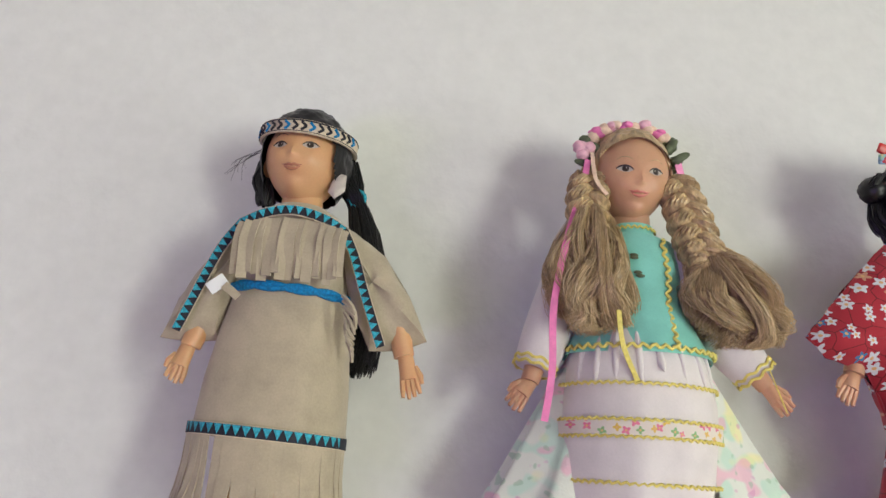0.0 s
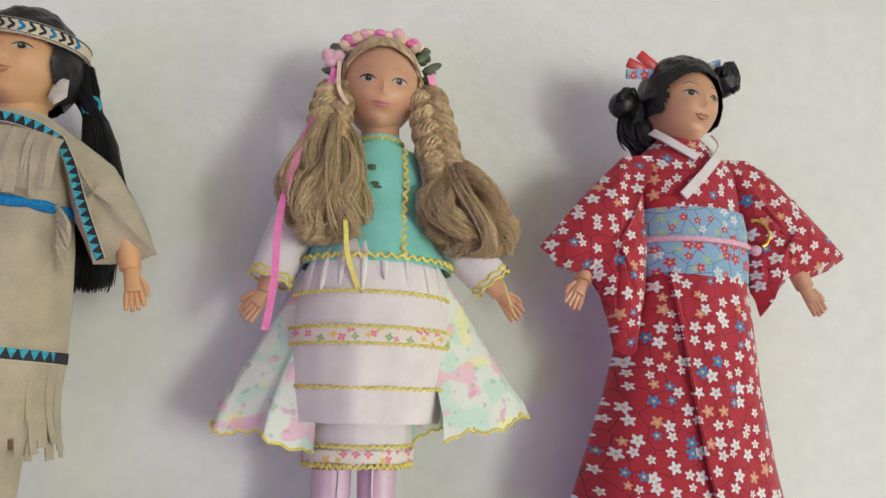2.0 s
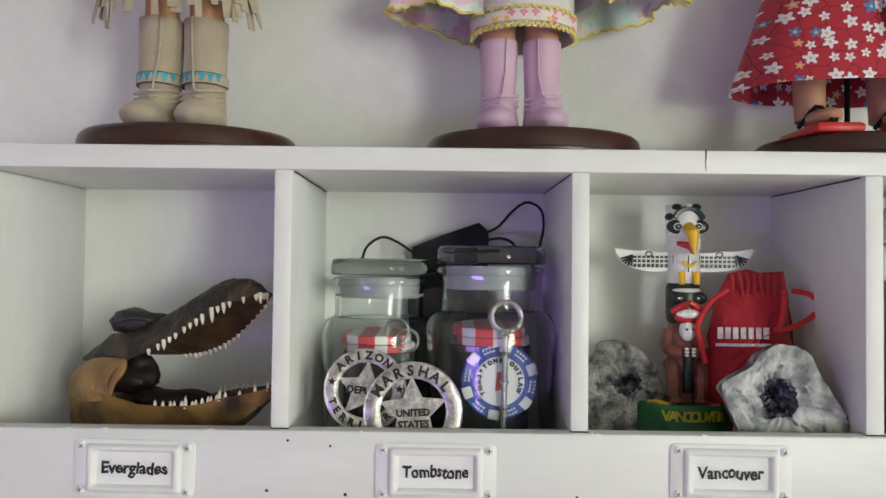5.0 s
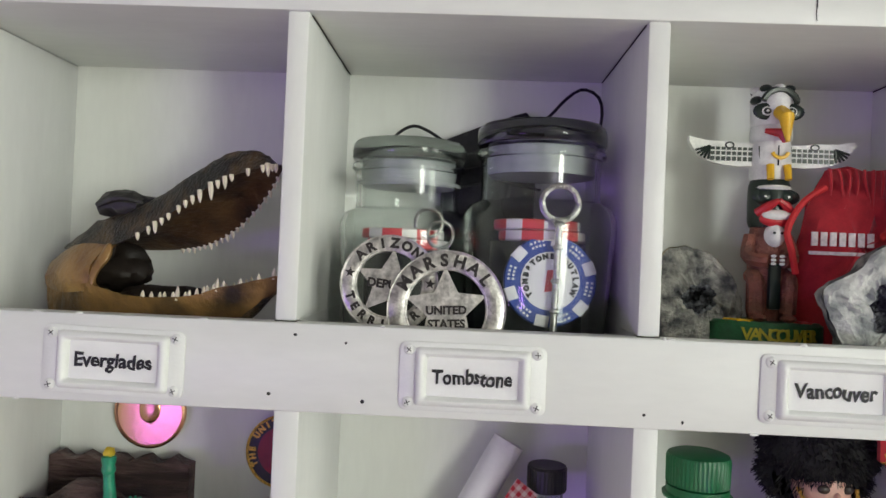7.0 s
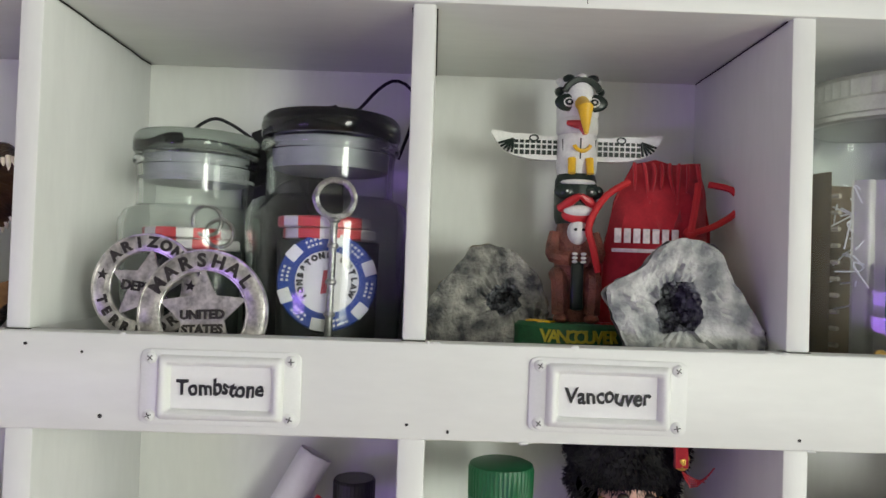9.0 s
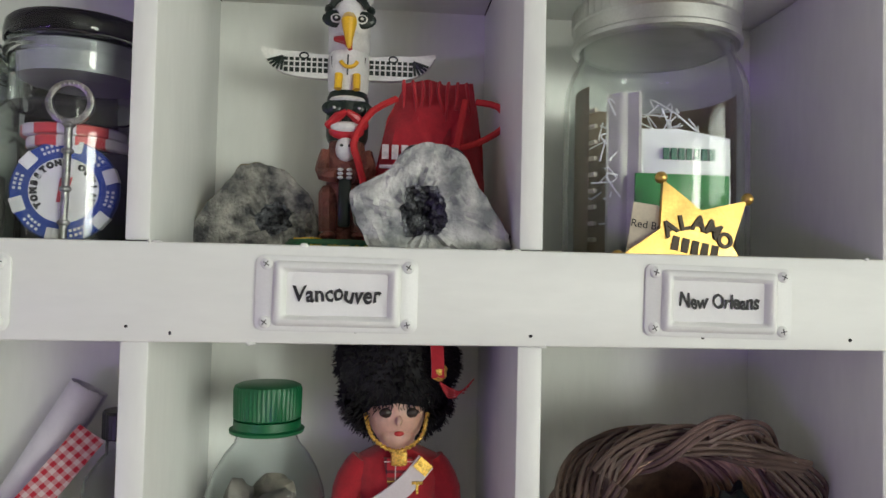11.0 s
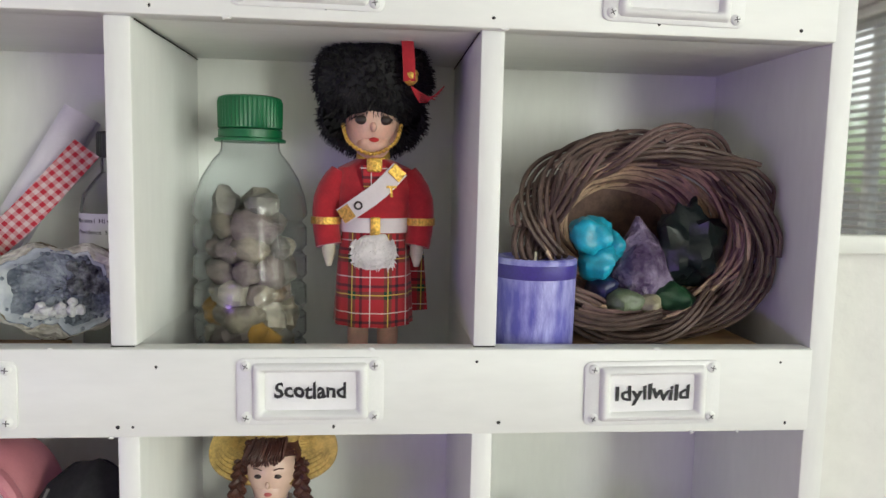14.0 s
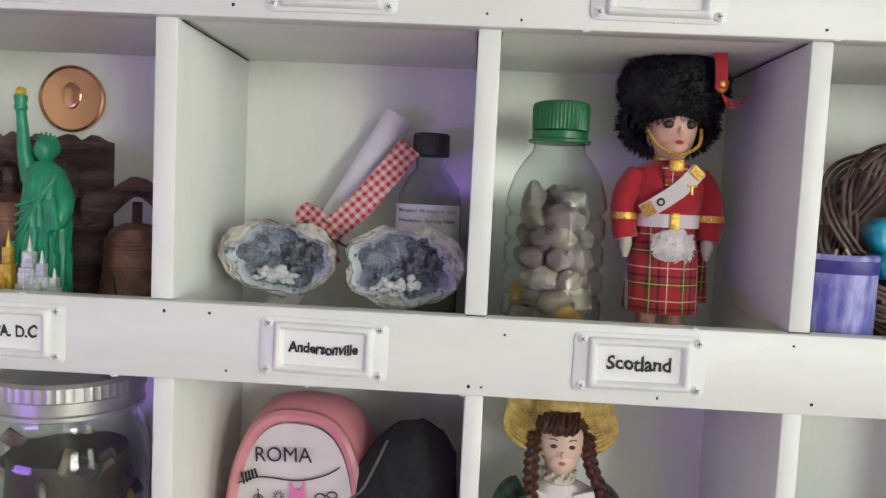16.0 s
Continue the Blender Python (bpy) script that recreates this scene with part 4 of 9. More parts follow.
    for i in range(9):
        m.tube(spline([(-0.042 + 0.0006 * i, cy - 0.020, 1.664 - i * 0.003), (-0.036 + 0.002 * math.sin(i), cy - 0.024, 1.658 - i * 0.003), (-0.0335, cy - 0.022, 1.652 - i * 0.0028)], 5), 0.0011, 5, su)
    m.box((-0.0052, -0.0005, -0.0035), (0.0052, 0.0005, 0.0035), tg, 0.0003, pose(-0.1075, yf - 0.002, 1.6640, 0, -42, 10))
    m.box((-0.0052, -0.0005, -0.0022), (0.0052, 0.0005, 0.0022), su, 0.0003, pose(-0.0995, yf - 0.003, 1.6605, 0, 38, 0))
    m.v = [(x + 0.0042, y, z - 0.001 * (z - 1.48) / 0.3 - 0.05 * (x + 0.076) * min(1.0, max(0.0, (1.66 - z) / 0.05)) * min(1.0, max(0.0, (z - 1.535) / 0.02))) for x, y, z in m.v]
    solid("doll", m, [SKIN, SUEDE, BLACK_HAIR, TURQ, BLACK_THREAD, CREAM, BLUE_CORD, EYE, SCLERA, BROWN_LIP, TAG], (-0.075, cy, ZT + 0.0137), "doll in fringed beige suede dress with beaded headband, on a stand", "doll", "tall dolls on the shelf top")


suede_doll()


# doll with long blond plaits and a flowered wreath
def wreath_doll():
    m = Mesh()
    sk, wh, aq, ye, ch, li, pk, pp, pe, lf, bo, ey, sc, lp, bd, bz = range(16)
    cy, cx = 0.392, 0.1265
    X = pose(0.1255, cy - 0.002, 1.7545, 9, 2, 1)
    head(m, X, 1.0, sk, ey, sc, lp, bo)
    hair_cap(m, X, 1.0, bo, 0.0098, -0.010, 1.06)
    for i in range(26):
        for s in (-1, 1):
            x0 = s * 0.0012
            m.tube([tuple(X @ Vector(p)) for p in spline([(x0, -0.0152 + i * 0.0010, 0.0240 + i * 0.0004), (s * 0.012, -0.0137 + i * 0.0012, 0.0210 + i * 0.0005), (s * 0.0222, -0.0090 + i * 0.0011, 0.0095 + i * 0.0005), (s * 0.0262, -0.004 + i * 0.0008, -0.008)], 9)], 0.0010, 5, bo if i % 3 else bz)
    m.tube([(0.1265, cy, 1.738), (0.1270, cy, 1.712)], [0.0115, 0.0120], 16, sk)
    # vest
    m.rings(oval_rows([(0.1270, cy, 1.7235, 0.0128, 0.0128), (0.1270, cy, 1.7175, 0.0138, 0.0135), (0.1275, cy, 1.7135, 0.0245, 0.0170), (0.1280, cy, 1.7000, 0.0275, 0.0205), (0.1280, cy, 1.6750, 0.0285, 0.0225), (0.1280, cy, 1.6580, 0.0360, 0.0300), (0.1285, cy, 1.6430, 0.0435, 0.0355)], 56, 4, 0.02, 0.5), aq, None, True, (False, False))
    rickrack(m, front_arc(0.1285, cy, 1.6460, 0.0432, 0.0352, 170, 370, 30), 0.0012, 0.006, ye, 0.0010)
    rickrack(m, front_arc(0.1270, cy, 1.7205, 0.0136, 0.0134, 170, 370, 14), 0.0008, 0.0036, ye, 0.0006)
    rickrack(m, [(0.1400, cy - 0.0165, 1.7130), (0.1415, cy - 0.0205, 1.690), (0.1405, cy - 0.0225, 1.670), (0.1400, cy - 0.0350, 1.6460)], 0.0012, 0.006, ye, 0.0010, (1, 0, 0))
    for x, z in ((0.1215, 1.700), (0.1235, 1.690), (0.1215, 1.6985), (0.1250, 1.688)):
        m.ball((x, cy - 0.0222, z), (0.0026, 0.0008, 0.0011), lf, 8, 6)
    # sleeves
    for s in (-1, 1):
        sh = (cx + s * 0.024, cy, 1.7090)
        el = (cx + s * 0.046, cy - 0.001, 1.668)
        wr = ((0.0690, cy - 0.004, 1.6345), (0.1965, cy - 0.004, 1.6390))[s > 0]
        m.tube(spline([sh, (cx + s * 0.037, cy, 1.692), el, wr], 14), [0.0095, 0.0115, 0.0125, 0.0130, 0.0132, 0.0135, 0.0138, 0.0140, 0.0140, 0.0140, 0.0138, 0.0134, 0.0126, 0.0112], 18, wh)
        d = (Vector(wr) - Vector(el)).normalized()
        for q in (0, 0.0035):
            c = Vector(wr) - d * q
            u, v = d.orthogonal().normalized(), d.cross(d.orthogonal().normalized())
            m.tube([c + 0.0122 * (math.cos(a) * u + math.sin(a) * v) + d * 0.0008 * math.sin(9 * a) for a in [6.2832 * i / 40 for i in range(40)]], 0.0009, 5, ye, True)
        m.tube([Vector(wr) - d * 0.004, Vector(wr) + d * 0.008], [0.0060, 0.0052], 12, sk)
        paw(m, Vector(wr) + d * 0.008, (s * 0.55, -0.2, -0.8), 1.0, sk, -s)
    # overskirt of flowered chiffon, open at the front
    st = [(0.1285, cy + 0.003, 1.6540, 0.033, 0.022), (0.1290, cy + 0.004, 1.6320, 0.046, 0.025), (0.1300, cy + 0.005, 1.6000, 0.064, 0.028), (0.1310, cy + 0.005, 1.5750, 0.077, 0.031), (0.1312, cy + 0.005, 1.5620, 0.0830, 0.033), (0.1315, cy + 0.005, 1.5480, 0.0850, 0.033)]
    skirt = oval_rows(st, 160, 11, 0.060, 0.7, -66, 246)
    for i, row in enumerate(skirt):
        f = (i / (len(skirt) - 1)) ** 2
        skirt[i] = [(x, y + 0.003 * f * math.sin(j * 0.41), z + f * (0.020 * max(0, (x - 0.150) / 0.07) + 0.010 * max(0, (0.105 - x) / 0.06) - 0.004 + 0.0025 * math.sin(j * 0.31))) for j, (x, y, z) in enumerate(row)]
    m.rings(skirt, ch, None, False)
    m.tube([(x, y, z + 0.001 * math.sin(j * 2.0)) for j, (x, y, z) in enumerate(skirt[-1])], 0.0009, 5, ye)
    # apron and underskirt
    m.rings(oval_rows([(0.1275, cy - 0.002, 1.6560, 0.0340, 0.0280), (0.1272, cy - 0.003, 1.6400, 0.0395, 0.0330), (0.1268, cy - 0.004, 1.6200, 0.0430, 0.0365), (0.1264, cy - 0.004, 1.6000, 0.0440, 0.0380), (0.1258, cy - 0.004, 1.5780, 0.0425, 0.0375), (0.1250, cy - 0.004, 1.5580, 0.0395, 0.0365)], 120, 7, 0.026, 2.0), wh)
    for i, (deg, ln) in enumerate(((205, 0.045), (222, 0.030), (238, 0.060), (256, 0.034), (272, 0.022), (291, 0.050), (310, 0.028), (328, 0.040))):
        a = radians(deg)
        m.tube(spline([(0.1275 + 0.0330 * math.cos(a), cy - 0.002 + 0.0272 * math.sin(a), 1.6560), (0.1272 + 0.0388 * math.cos(a + 0.03), cy - 0.003 + 0.0322 * math.sin(a + 0.03), 1.6400), (0.1266 + 0.0425 * math.cos(a + 0.05), cy - 0.004 + 0.0362 * math.sin(a + 0.05), 1.6540 - ln)], 8), [0.0008, 0.0014, 0.0019, 0.0021, 0.0020, 0.0017, 0.0011, 0.0002], 10, wh)
    for z, w in ((1.6255, 0.0432), (1.6070, 0.0446), (1.5985, 0.0446), (1.5760, 0.0432)):
        rickrack(m, front_arc(0.1262, cy - 0.004, z, w, w - 0.0060, 186, 352, 30, 0.0008), 0.0007, 0.0042, ye, 0.0008)
    m.ribbon(front_arc(0.1262, cy - 0.004, 1.6027, 0.0446, 0.0386, 186, 352, 36, 0.0006), 0.0034, bd)
    m.rings(oval_rows([(0.1225, cy, 1.5650, 0.0290, 0.0260), (0.1225, cy, 1.5350, 0.0285, 0.0262)], 48, 7, 0.03, 1.0), wh)
    rickrack(m, front_arc(0.1225, cy, 1.5360, 0.0288, 0.0264, 170, 370, 30, 0.001), 0.0012, 0.0036, ye, 0.0009)
    rickrack(m, front_arc(0.1225, cy, 1.5460, 0.0288, 0.0264, 170, 370, 30, 0.001), 0.0007, 0.0042, ye, 0.0008)
    m.ribbon(front_arc(0.1225, cy, 1.5410, 0.0288, 0.0264, 170, 370, 36, 0.0012), 0.0030, bd)
    for x, t in ((0.1085, -1), (0.1335, 1)):
        m.tube([(x, cy, 1.56), (x, cy, 1.525)], 0.0098, 14, sk)
        boot(m, x, cy - 0.001, ZT + 0.0137, 1.5330, 0.0107, t, li, li)
    # plaits
    plait(m, [(0.1005, cy - 0.008, 1.752), (0.0970, cy - 0.014, 1.735), (0.0960, cy - 0.020, 1.715)], 0.0075, 1.5, bo, 40)
    lock_bundle(m, [(0.0970, cy - 0.018, 1.722), (0.0950, cy - 0.022, 1.700), (0.0960, cy - 0.024, 1.678), (0.0975, cy - 0.024, 1.657)], [0.008, 0.0170, 0.0225, 0.0225, 0.0185, 0.0110], 3800, 0.00018, (bo, bo, bz), 11, 0.0062, 15)
    m.ball((0.0955, cy - 0.020, 1.683), (0.0165, 0.0105, 0.0225), bo, 24, 16, 0.12, 90)
    plait(m, [(0.1520, cy - 0.008, 1.754), (0.1570, cy - 0.014, 1.730), (0.1615, cy - 0.019, 1.706), (0.1680, cy - 0.020, 1.694)], 0.0082, 2.5, bo)
    lock_bundle(m, [(0.1660, cy - 0.020, 1.702), (0.1720, cy - 0.022, 1.688), (0.1780, cy - 0.024, 1.670), (0.1790, cy - 0.024, 1.656)], [0.009, 0.018, 0.0235, 0.0245, 0.0200, 0.0120], 3800, 0.00018, (bo, bo, bz), 12, 0.0062, 15)
    m.ball((0.1750, cy - 0.020, 1.680), (0.0175, 0.0105, 0.0190), bo, 24, 16, 0.12, 90)
    # wreath
    R = random.Random(8)
    for i in range(19):
        a = radians(188 + 9.0 * i + 0) if i < 30 else 0
        a = radians(-5 + 10.3 * i)
        p = X @ Vector((0.0290 * math.cos(a), 0.004, 0.0125 + 0.0215 * math.sin(a)))
        if 0.15 < i / 18 < 0.9 or i in (0, 18, 1, 17):
            c = (pp, pe, pk, pe)[i % 4] if 4 < i < 16 else lf
            for q in range(3):
                m.ball(p + Vector((R.uniform(-0.002, 0.002), -0.005 + R.uniform(-0.002, 0.002), R.uniform(-0.001, 0.002))), (R.uniform(0.0028, 0.0044), 0.003, R.uniform(0.0022, 0.0034)), c, 10, 7, 0.2, 500, i + q)
    for dx in ((0.0955, 1.7660), (0.0935, 1.7710), (0.0990, 1.7705)):
        m.ball((dx[0], cy - 0.010, dx[1]), (0.0045, 0.004, 0.0042), pp, 14, 9, 0.15, 400)
    for dx, dz, t in ((0.1010, 1.7640, 30), (0.1050, 1.7690, 60), (0.1560, 1.7690, -30), (0.1500, 1.7760, -50), (0.0960, 1.7600, 10)):
        m.ball((0, 0, 0), (0.0065, 0.0012, 0.0026), lf, 12, 6, X=pose(dx, cy - 0.011, dz, 0, t, 0))
    # ribbons
    m.ribbon(spline([(0.0975, cy - 0.014, 1.7610), (0.0925, cy - 0.018, 1.738), (0.0815, cy - 0.030, 1.705), (0.0735, cy - 0.034, 1.665), (0.0730, cy - 0.034, 1.630), (0.0700, cy - 0.030, 1.604)], 20), 0.0019, pk, (1, 0, 0), 0.0003)
    m.ribbon(spline([(0.1550, cy - 0.008, 1.7660), (0.1660, cy + 0.002, 1.740), (0.1740, cy + 0.004, 1.715), (0.1790, cy + 0.002, 1.690)], 12), 0.0022, pk, (1, 0.2, 0), 0.0003)
    m.ribbon(spline([(0.1000, cy - 0.014, 1.7660), (0.1005, cy - 0.020, 1.746), (0.1060, cy - 0.024, 1.735)], 9), 0.0012, pe, (1, 0, 0), 0.0003)
    m.ribbon(spline([(0.1080, cy - 0.036, 1.664), (0.1100, cy - 0.036, 1.645), (0.1165, cy - 0.039, 1.626)], 9), 0.0013, ye, (1, 0, 0), 0.0003)
    m.tube(spline([(0.1950, cy - 0.01, 1.660), (0.2010, cy - 0.012, 1.640), (0.2085, cy - 0.012, 1.618)], 9), 0.0004, 5, ye)
    m.v = [(x + 0.0018, y, z - 0.001 * (z - 1.48) / 0.3) for x, y, z in m.v]
    solid("doll", m, [SKIN2, WHITE_CLOTH, AQUA, YELLOW, CHIFFON, LILAC, PINK, PALE_PINK, PEACH, LEAF, BLOND, EYE, SCLERA, LIP, BAND, BLOND_LIGHT], (0.1265, cy, ZT + 0.0137), "doll with blond plaits, flower wreath, aqua vest and floral skirt", "doll", "tall dolls on the shelf top")


wreath_doll()


# doll in a red blossom kimono
def kimono_doll():
    m = Mesh()
    sk, ki, ob, wh, bh, rl, pk, ey, sc, lp, bk, gd = range(12)
    cy = 0.392
    X = pose(0.3225, cy - 0.004, 1.7610, 3, 3, 11)
    head(m, X, 0.97, sk, ey, sc, lp, bh)
    hair_cap(m, X, 0.97, bh, 0.004, -0.012, 1.14)
    for c, r in (((0.2835, cy - 0.002, 1.7600), (0.0085, 0.009, 0.0085)), ((0.3545, cy - 0.004, 1.7830), (0.0095, 0.010, 0.0105)), ((0.3000, cy + 0.008, 1.7480), (0.0120, 0.012, 0.0180))):
        m.ball(c, r, bh, 20, 14, 0.18, 160, c[0] * 50)
        lock_bundle(m, [(c[0] - r[0] * 0.6, c[1] - r[1], c[2]), (c[0], c[1] - r[1] * 1.1, c[2] + r[2] * 0.8), (c[0] + r[0], c[1], c[2]), (c[0] + r[0] * 0.3, c[1] - r[1] * 0.6, c[2] - r[2])], [0.003, 0.003, 0.003, 0.003], 40, 0.0006, bh, int(c[0] * 1000))
    lock_bundle(m, [(0.292, cy + 0.002, 1.765), (0.290, cy + 0.002, 1.745), (0.296, cy + 0.002, 1.732)], [0.006, 0.009, 0.008], 90, 0.0007, bh, 21)
    for a, c, mt in ((15, (0.2940, cy - 0.010, 1.7830), rl), (-10, (0.2920, cy - 0.012, 1.7780), ob), (30, (0.3010, cy - 0.010, 1.7870), rl), (-25, (0.3430, cy - 0.008, 1.7900), ob)):
        m.box((-0.0105, -0.0012, -0.0032), (0.0105, 0.0012, 0.0032), mt, 0.0010, pose(*c, 20, a, 10))
    m.tube([(0.3215, cy - 0.001, 1.744), (0.3215, cy, 1.722)], [0.0120, 0.0130], 16, sk)
    # robe
    m.rings(oval_rows([(0.3220, cy, 1.7380, 0.0150, 0.0140), (0.3225, cy, 1.7280, 0.0260, 0.0180), (0.3230, cy, 1.7160, 0.0390, 0.0215), (0.3240, cy, 1.7000, 0.0375, 0.0230), (0.3260, cy, 1.6850, 0.0350, 0.0240), (0.3250, cy, 1.6500, 0.0350, 0.0260), (0.3220, cy, 1.6200, 0.0405, 0.0285), (0.3180, cy, 1.5800, 0.0475, 0.0310), (0.3140, cy, 1.5400, 0.0570, 0.0340), (0.3110, cy - 0.001, 1.5060, 0.0660, 0.0360)], 72, 5, 0.020, 0.4), ki, None, True, (True, False))
    # overlapping front panel
    panel = []
    for z, x0, x1, w, d, cx in ((1.6480, 0.3020, 0.3560, 0.0352, 0.0262, 0.3250), (1.6200, 0.3045, 0.3600, 0.0407, 0.0287, 0.3220), (1.5800, 0.3080, 0.3640, 0.0477, 0.0312, 0.3180), (1.5400, 0.3125, 0.3690, 0.0572, 0.0342, 0.3140), (1.5000, 0.3210, 0.3760, 0.0680, 0.0365, 0.3110)):
        row = []
        for i in range(13):
            x = x0 + (x1 - x0) * i / 12
            q = min(0.98, abs(x - cx) / w)
            row.append((x, cy - d * math.sqrt(1 - q * q) - 0.0024 + 0.0008 * math.sin(i * 1.3), z - 0.0025 * math.sin(i / 12 * 3.14)))
        panel.append(row)
    m.rings(panel, ki, None, False)
    m.tube([r[0] for r in panel], 0.0012, 6, ki)
    # sleeves
    pillow(m, [(0.300, 1.7230), (0.279, 1.7210), (0.266, 1.7080), (0.245, 1.6850), (0.2250, 1.6610), (0.236, 1.6500), (0.2560, 1.6440), (0.2660, 1.6250), (0.2700, 1.6020), (0.2830, 1.5960), (0.2900, 1.6300), (0.2930, 1.6700), (0.2900, 1.7000)], cy - 0.012, 0.0130, ki, 5, 0.004)
    pillow(m, [(0.344, 1.7260), (0.366, 1.7270), (0.380, 1.7180), (0.402, 1.6980), (0.4310, 1.6670), (0.420, 1.6580), (0.4020, 1.6510), (0.3900, 1.6520), (0.3780, 1.6380), (0.3700, 1.6260), (0.3620, 1.6400), (0.3610, 1.6800)], cy - 0.008, 0.0130, ki, 5, 0.004)
    for s, w, e in ((-1, (0.2520, cy - 0.010, 1.6420), (0.262, cy - 0.008, 1.668)), (1, (0.4010, cy - 0.008, 1.6450), (0.392, cy - 0.006, 1.668))):
        m.tube([e, w], [0.0068, 0.0054], 12, sk)
        paw(m, w, (s * 0.42, -0.1, -0.9), 1.0, sk, -s)
    # collar, sash and cord
    yf = cy - 0.0225
    m.ribbon(spline([(0.3420, cy - 0.010, 1.7400), (0.3420, yf + 0.004, 1.7300), (0.3290, yf - 0.003, 1.7140), (0.3110, yf - 0.003, 1.6945)], 12), 0.0030, wh, (0.8, 0, -0.6), 0.0007)
    m.ribbon(spline([(0.3010, cy - 0.008, 1.7410), (0.3060, cy - 0.017, 1.7330), (0.3230, yf - 0.0005, 1.7205)], 10), 0.0026, wh, (0.7, 0, 0.7), 0.0007)
    m.rings(oval_rows([(0.3260, cy, 1.6885, 0.0366, 0.0262), (0.3262, cy, 1.6780, 0.0378, 0.0275), (0.3262, cy, 1.6560, 0.0378, 0.0282), (0.3262, cy, 1.6450, 0.0366, 0.0275)], 60), ob, None, True, (True, True))
    m.tube([(0.3262 + 0.0388 * math.cos(a), cy + 0.0292 * math.sin(a), 1.6675 - 0.0012 * math.cos(a)) for a in [6.2832 * i / 48 for i in range(48)]], 0.0018, 7, pk, True)
    m.ball((0.3605, cy - 0.0195, 1.6650), (0.0034, 0.0028, 0.0034), pk, 12, 8)
    m.tube(arc((0.3630, cy - 0.018, 1.6760), 0.0085, -70, 110, 12), 0.0011, 6, gd)
    # ankles and sandals
    for x in (0.2895, 0.3325):
        m.tube([(x, cy + 0.002, 1.525), (x, cy, 1.490)], [0.0095, 0.0082], 12, sk)
        m.ball((x, cy - 0.012, 1.4895), (0.0088, 0.0165, 0.0052), sk, 16, 8)
        m.box((x - 0.0130, cy - 0.034, ZT + 0.0142), (x + 0.0130, cy + 0.012, ZT + 0.0198), rl, 0.0022)
        m.box((x - 0.0110, cy - 0.022, ZT + 0.0137), (x + 0.0110, cy - 0.012, ZT + 0.016), bk, 0.0006)
        m.tube(spline([(x - 0.0095, cy - 0.006, 1.4850), (x - 0.005, cy - 0.018, 1.4950), (x, cy - 0.026, 1.4850), (x + 0.005, cy - 0.018, 1.4950), (x + 0.0095, cy - 0.006, 1.4850)], 14), 0.0013, 6, bk)
    solid("doll", m, [SKIN2, KIMONO, OBI, WHITE_CLOTH, BLACK_HAIR, RED_LACQUER, PALE_PINK, EYE, SCLERA, BROWN_LIP, BLACK_CLOTH, GOLD], (0.318, cy, ZT + 0.0137), "black-haired doll in a red blossom kimono with blue sash", "doll", "tall dolls on the shelf top")


kimono_doll()

# ---- upper row ----
F1, F2, F3 = FLOORZ[1], FLOORZ[2], FLOORZ[3]
HIDE = two_tone("dark_scaly_hide", (0.012, 0.010, 0.008), (0.13, 0.08, 0.035), 110, 0.46, 0.74, 0.33, 0.9, 4, 0.002)
HIDE_TAN = two_tone("tan_cured_hide", (0.27, 0.15, 0.05), (0.035, 0.024, 0.014), 42, 0.42, 0.66, 0.4, 0.6, 5, 0.002)
MOUTH = two_tone("brown_dried_mouth", (0.03, 0.016, 0.009), (0.16, 0.085, 0.03), 45, 0.4, 0.7, 0.45, 0.5)
TOOTH = mat("ivory_tooth", (0.75, 0.68, 0.55), 0.3, vary=0.12, scale=200)


gator = Thing("reptile_head_souvenir", (-0.07, 0.385, F1), "varnished open-jawed reptile head souvenir lying in the compartment", "souvenir")
BLACK_MOUTH = mat("black_mouth", (0.016, 0.010, 0.007), 0.6, vary=0.4, scale=90, bump=0.6)
AMBER = two_tone("amber_dried_skin", (0.33, 0.19, 0.06), (0.16, 0.075, 0.025), 60, 0.42, 0.72, 0.3, 0.5, 5, 0.0015)


def scaled(p, amp):
    """A leathery point: broad lumps and small scales."""
    v = Vector(p)
    k = amp * (noise.noise(v * 150) + 0.8 * noise.noise(v * 420) + 0.5 * noise.noise(v * 900))
    return (v.x + 0.3 * k, v.y - 0.6 * k, v.z + k)


def jaw_loft(near, top, far, sag, n=56, over=16, under=10, amp=0.0011, dark=None):
    """A jaw between its near and far lips: a leathery outside over `top` and a lining that sags by `sag`."""
    A, T, B = spline(near, n), spline(top, n), spline(far, n)
    m, rows = Mesh(), []
    for a, t, b in zip(A, T, B):
        mid = (a + b) / 2
        c = 2 * t - mid
        row = [scaled((1 - u) ** 2 * a + 2 * u * (1 - u) * c + u * u * b, amp * math.sin(math.pi * min(1, u * 1.2 + 0.1))) for u in [k / (over - 1) for k in range(over)]]
        row += [scaled(b.lerp(a, k / (under + 1)) + (t - mid) * sag * math.sin(math.pi * k / (under + 1)), amp * 0.8) for k in range(1, under + 1)]
        rows.append(row)
    m.rings(rows, 0, None, True, (True, True))
    w = over + under
    for i in range(n - 1):
        for j in range(w):
            if j >= over - 1:
                m.m[i * w + j] = 1
            elif dark and dark(i / (n - 1), j / (over - 1)):
                m.m[i * w + j] = 2
    return m, A, B


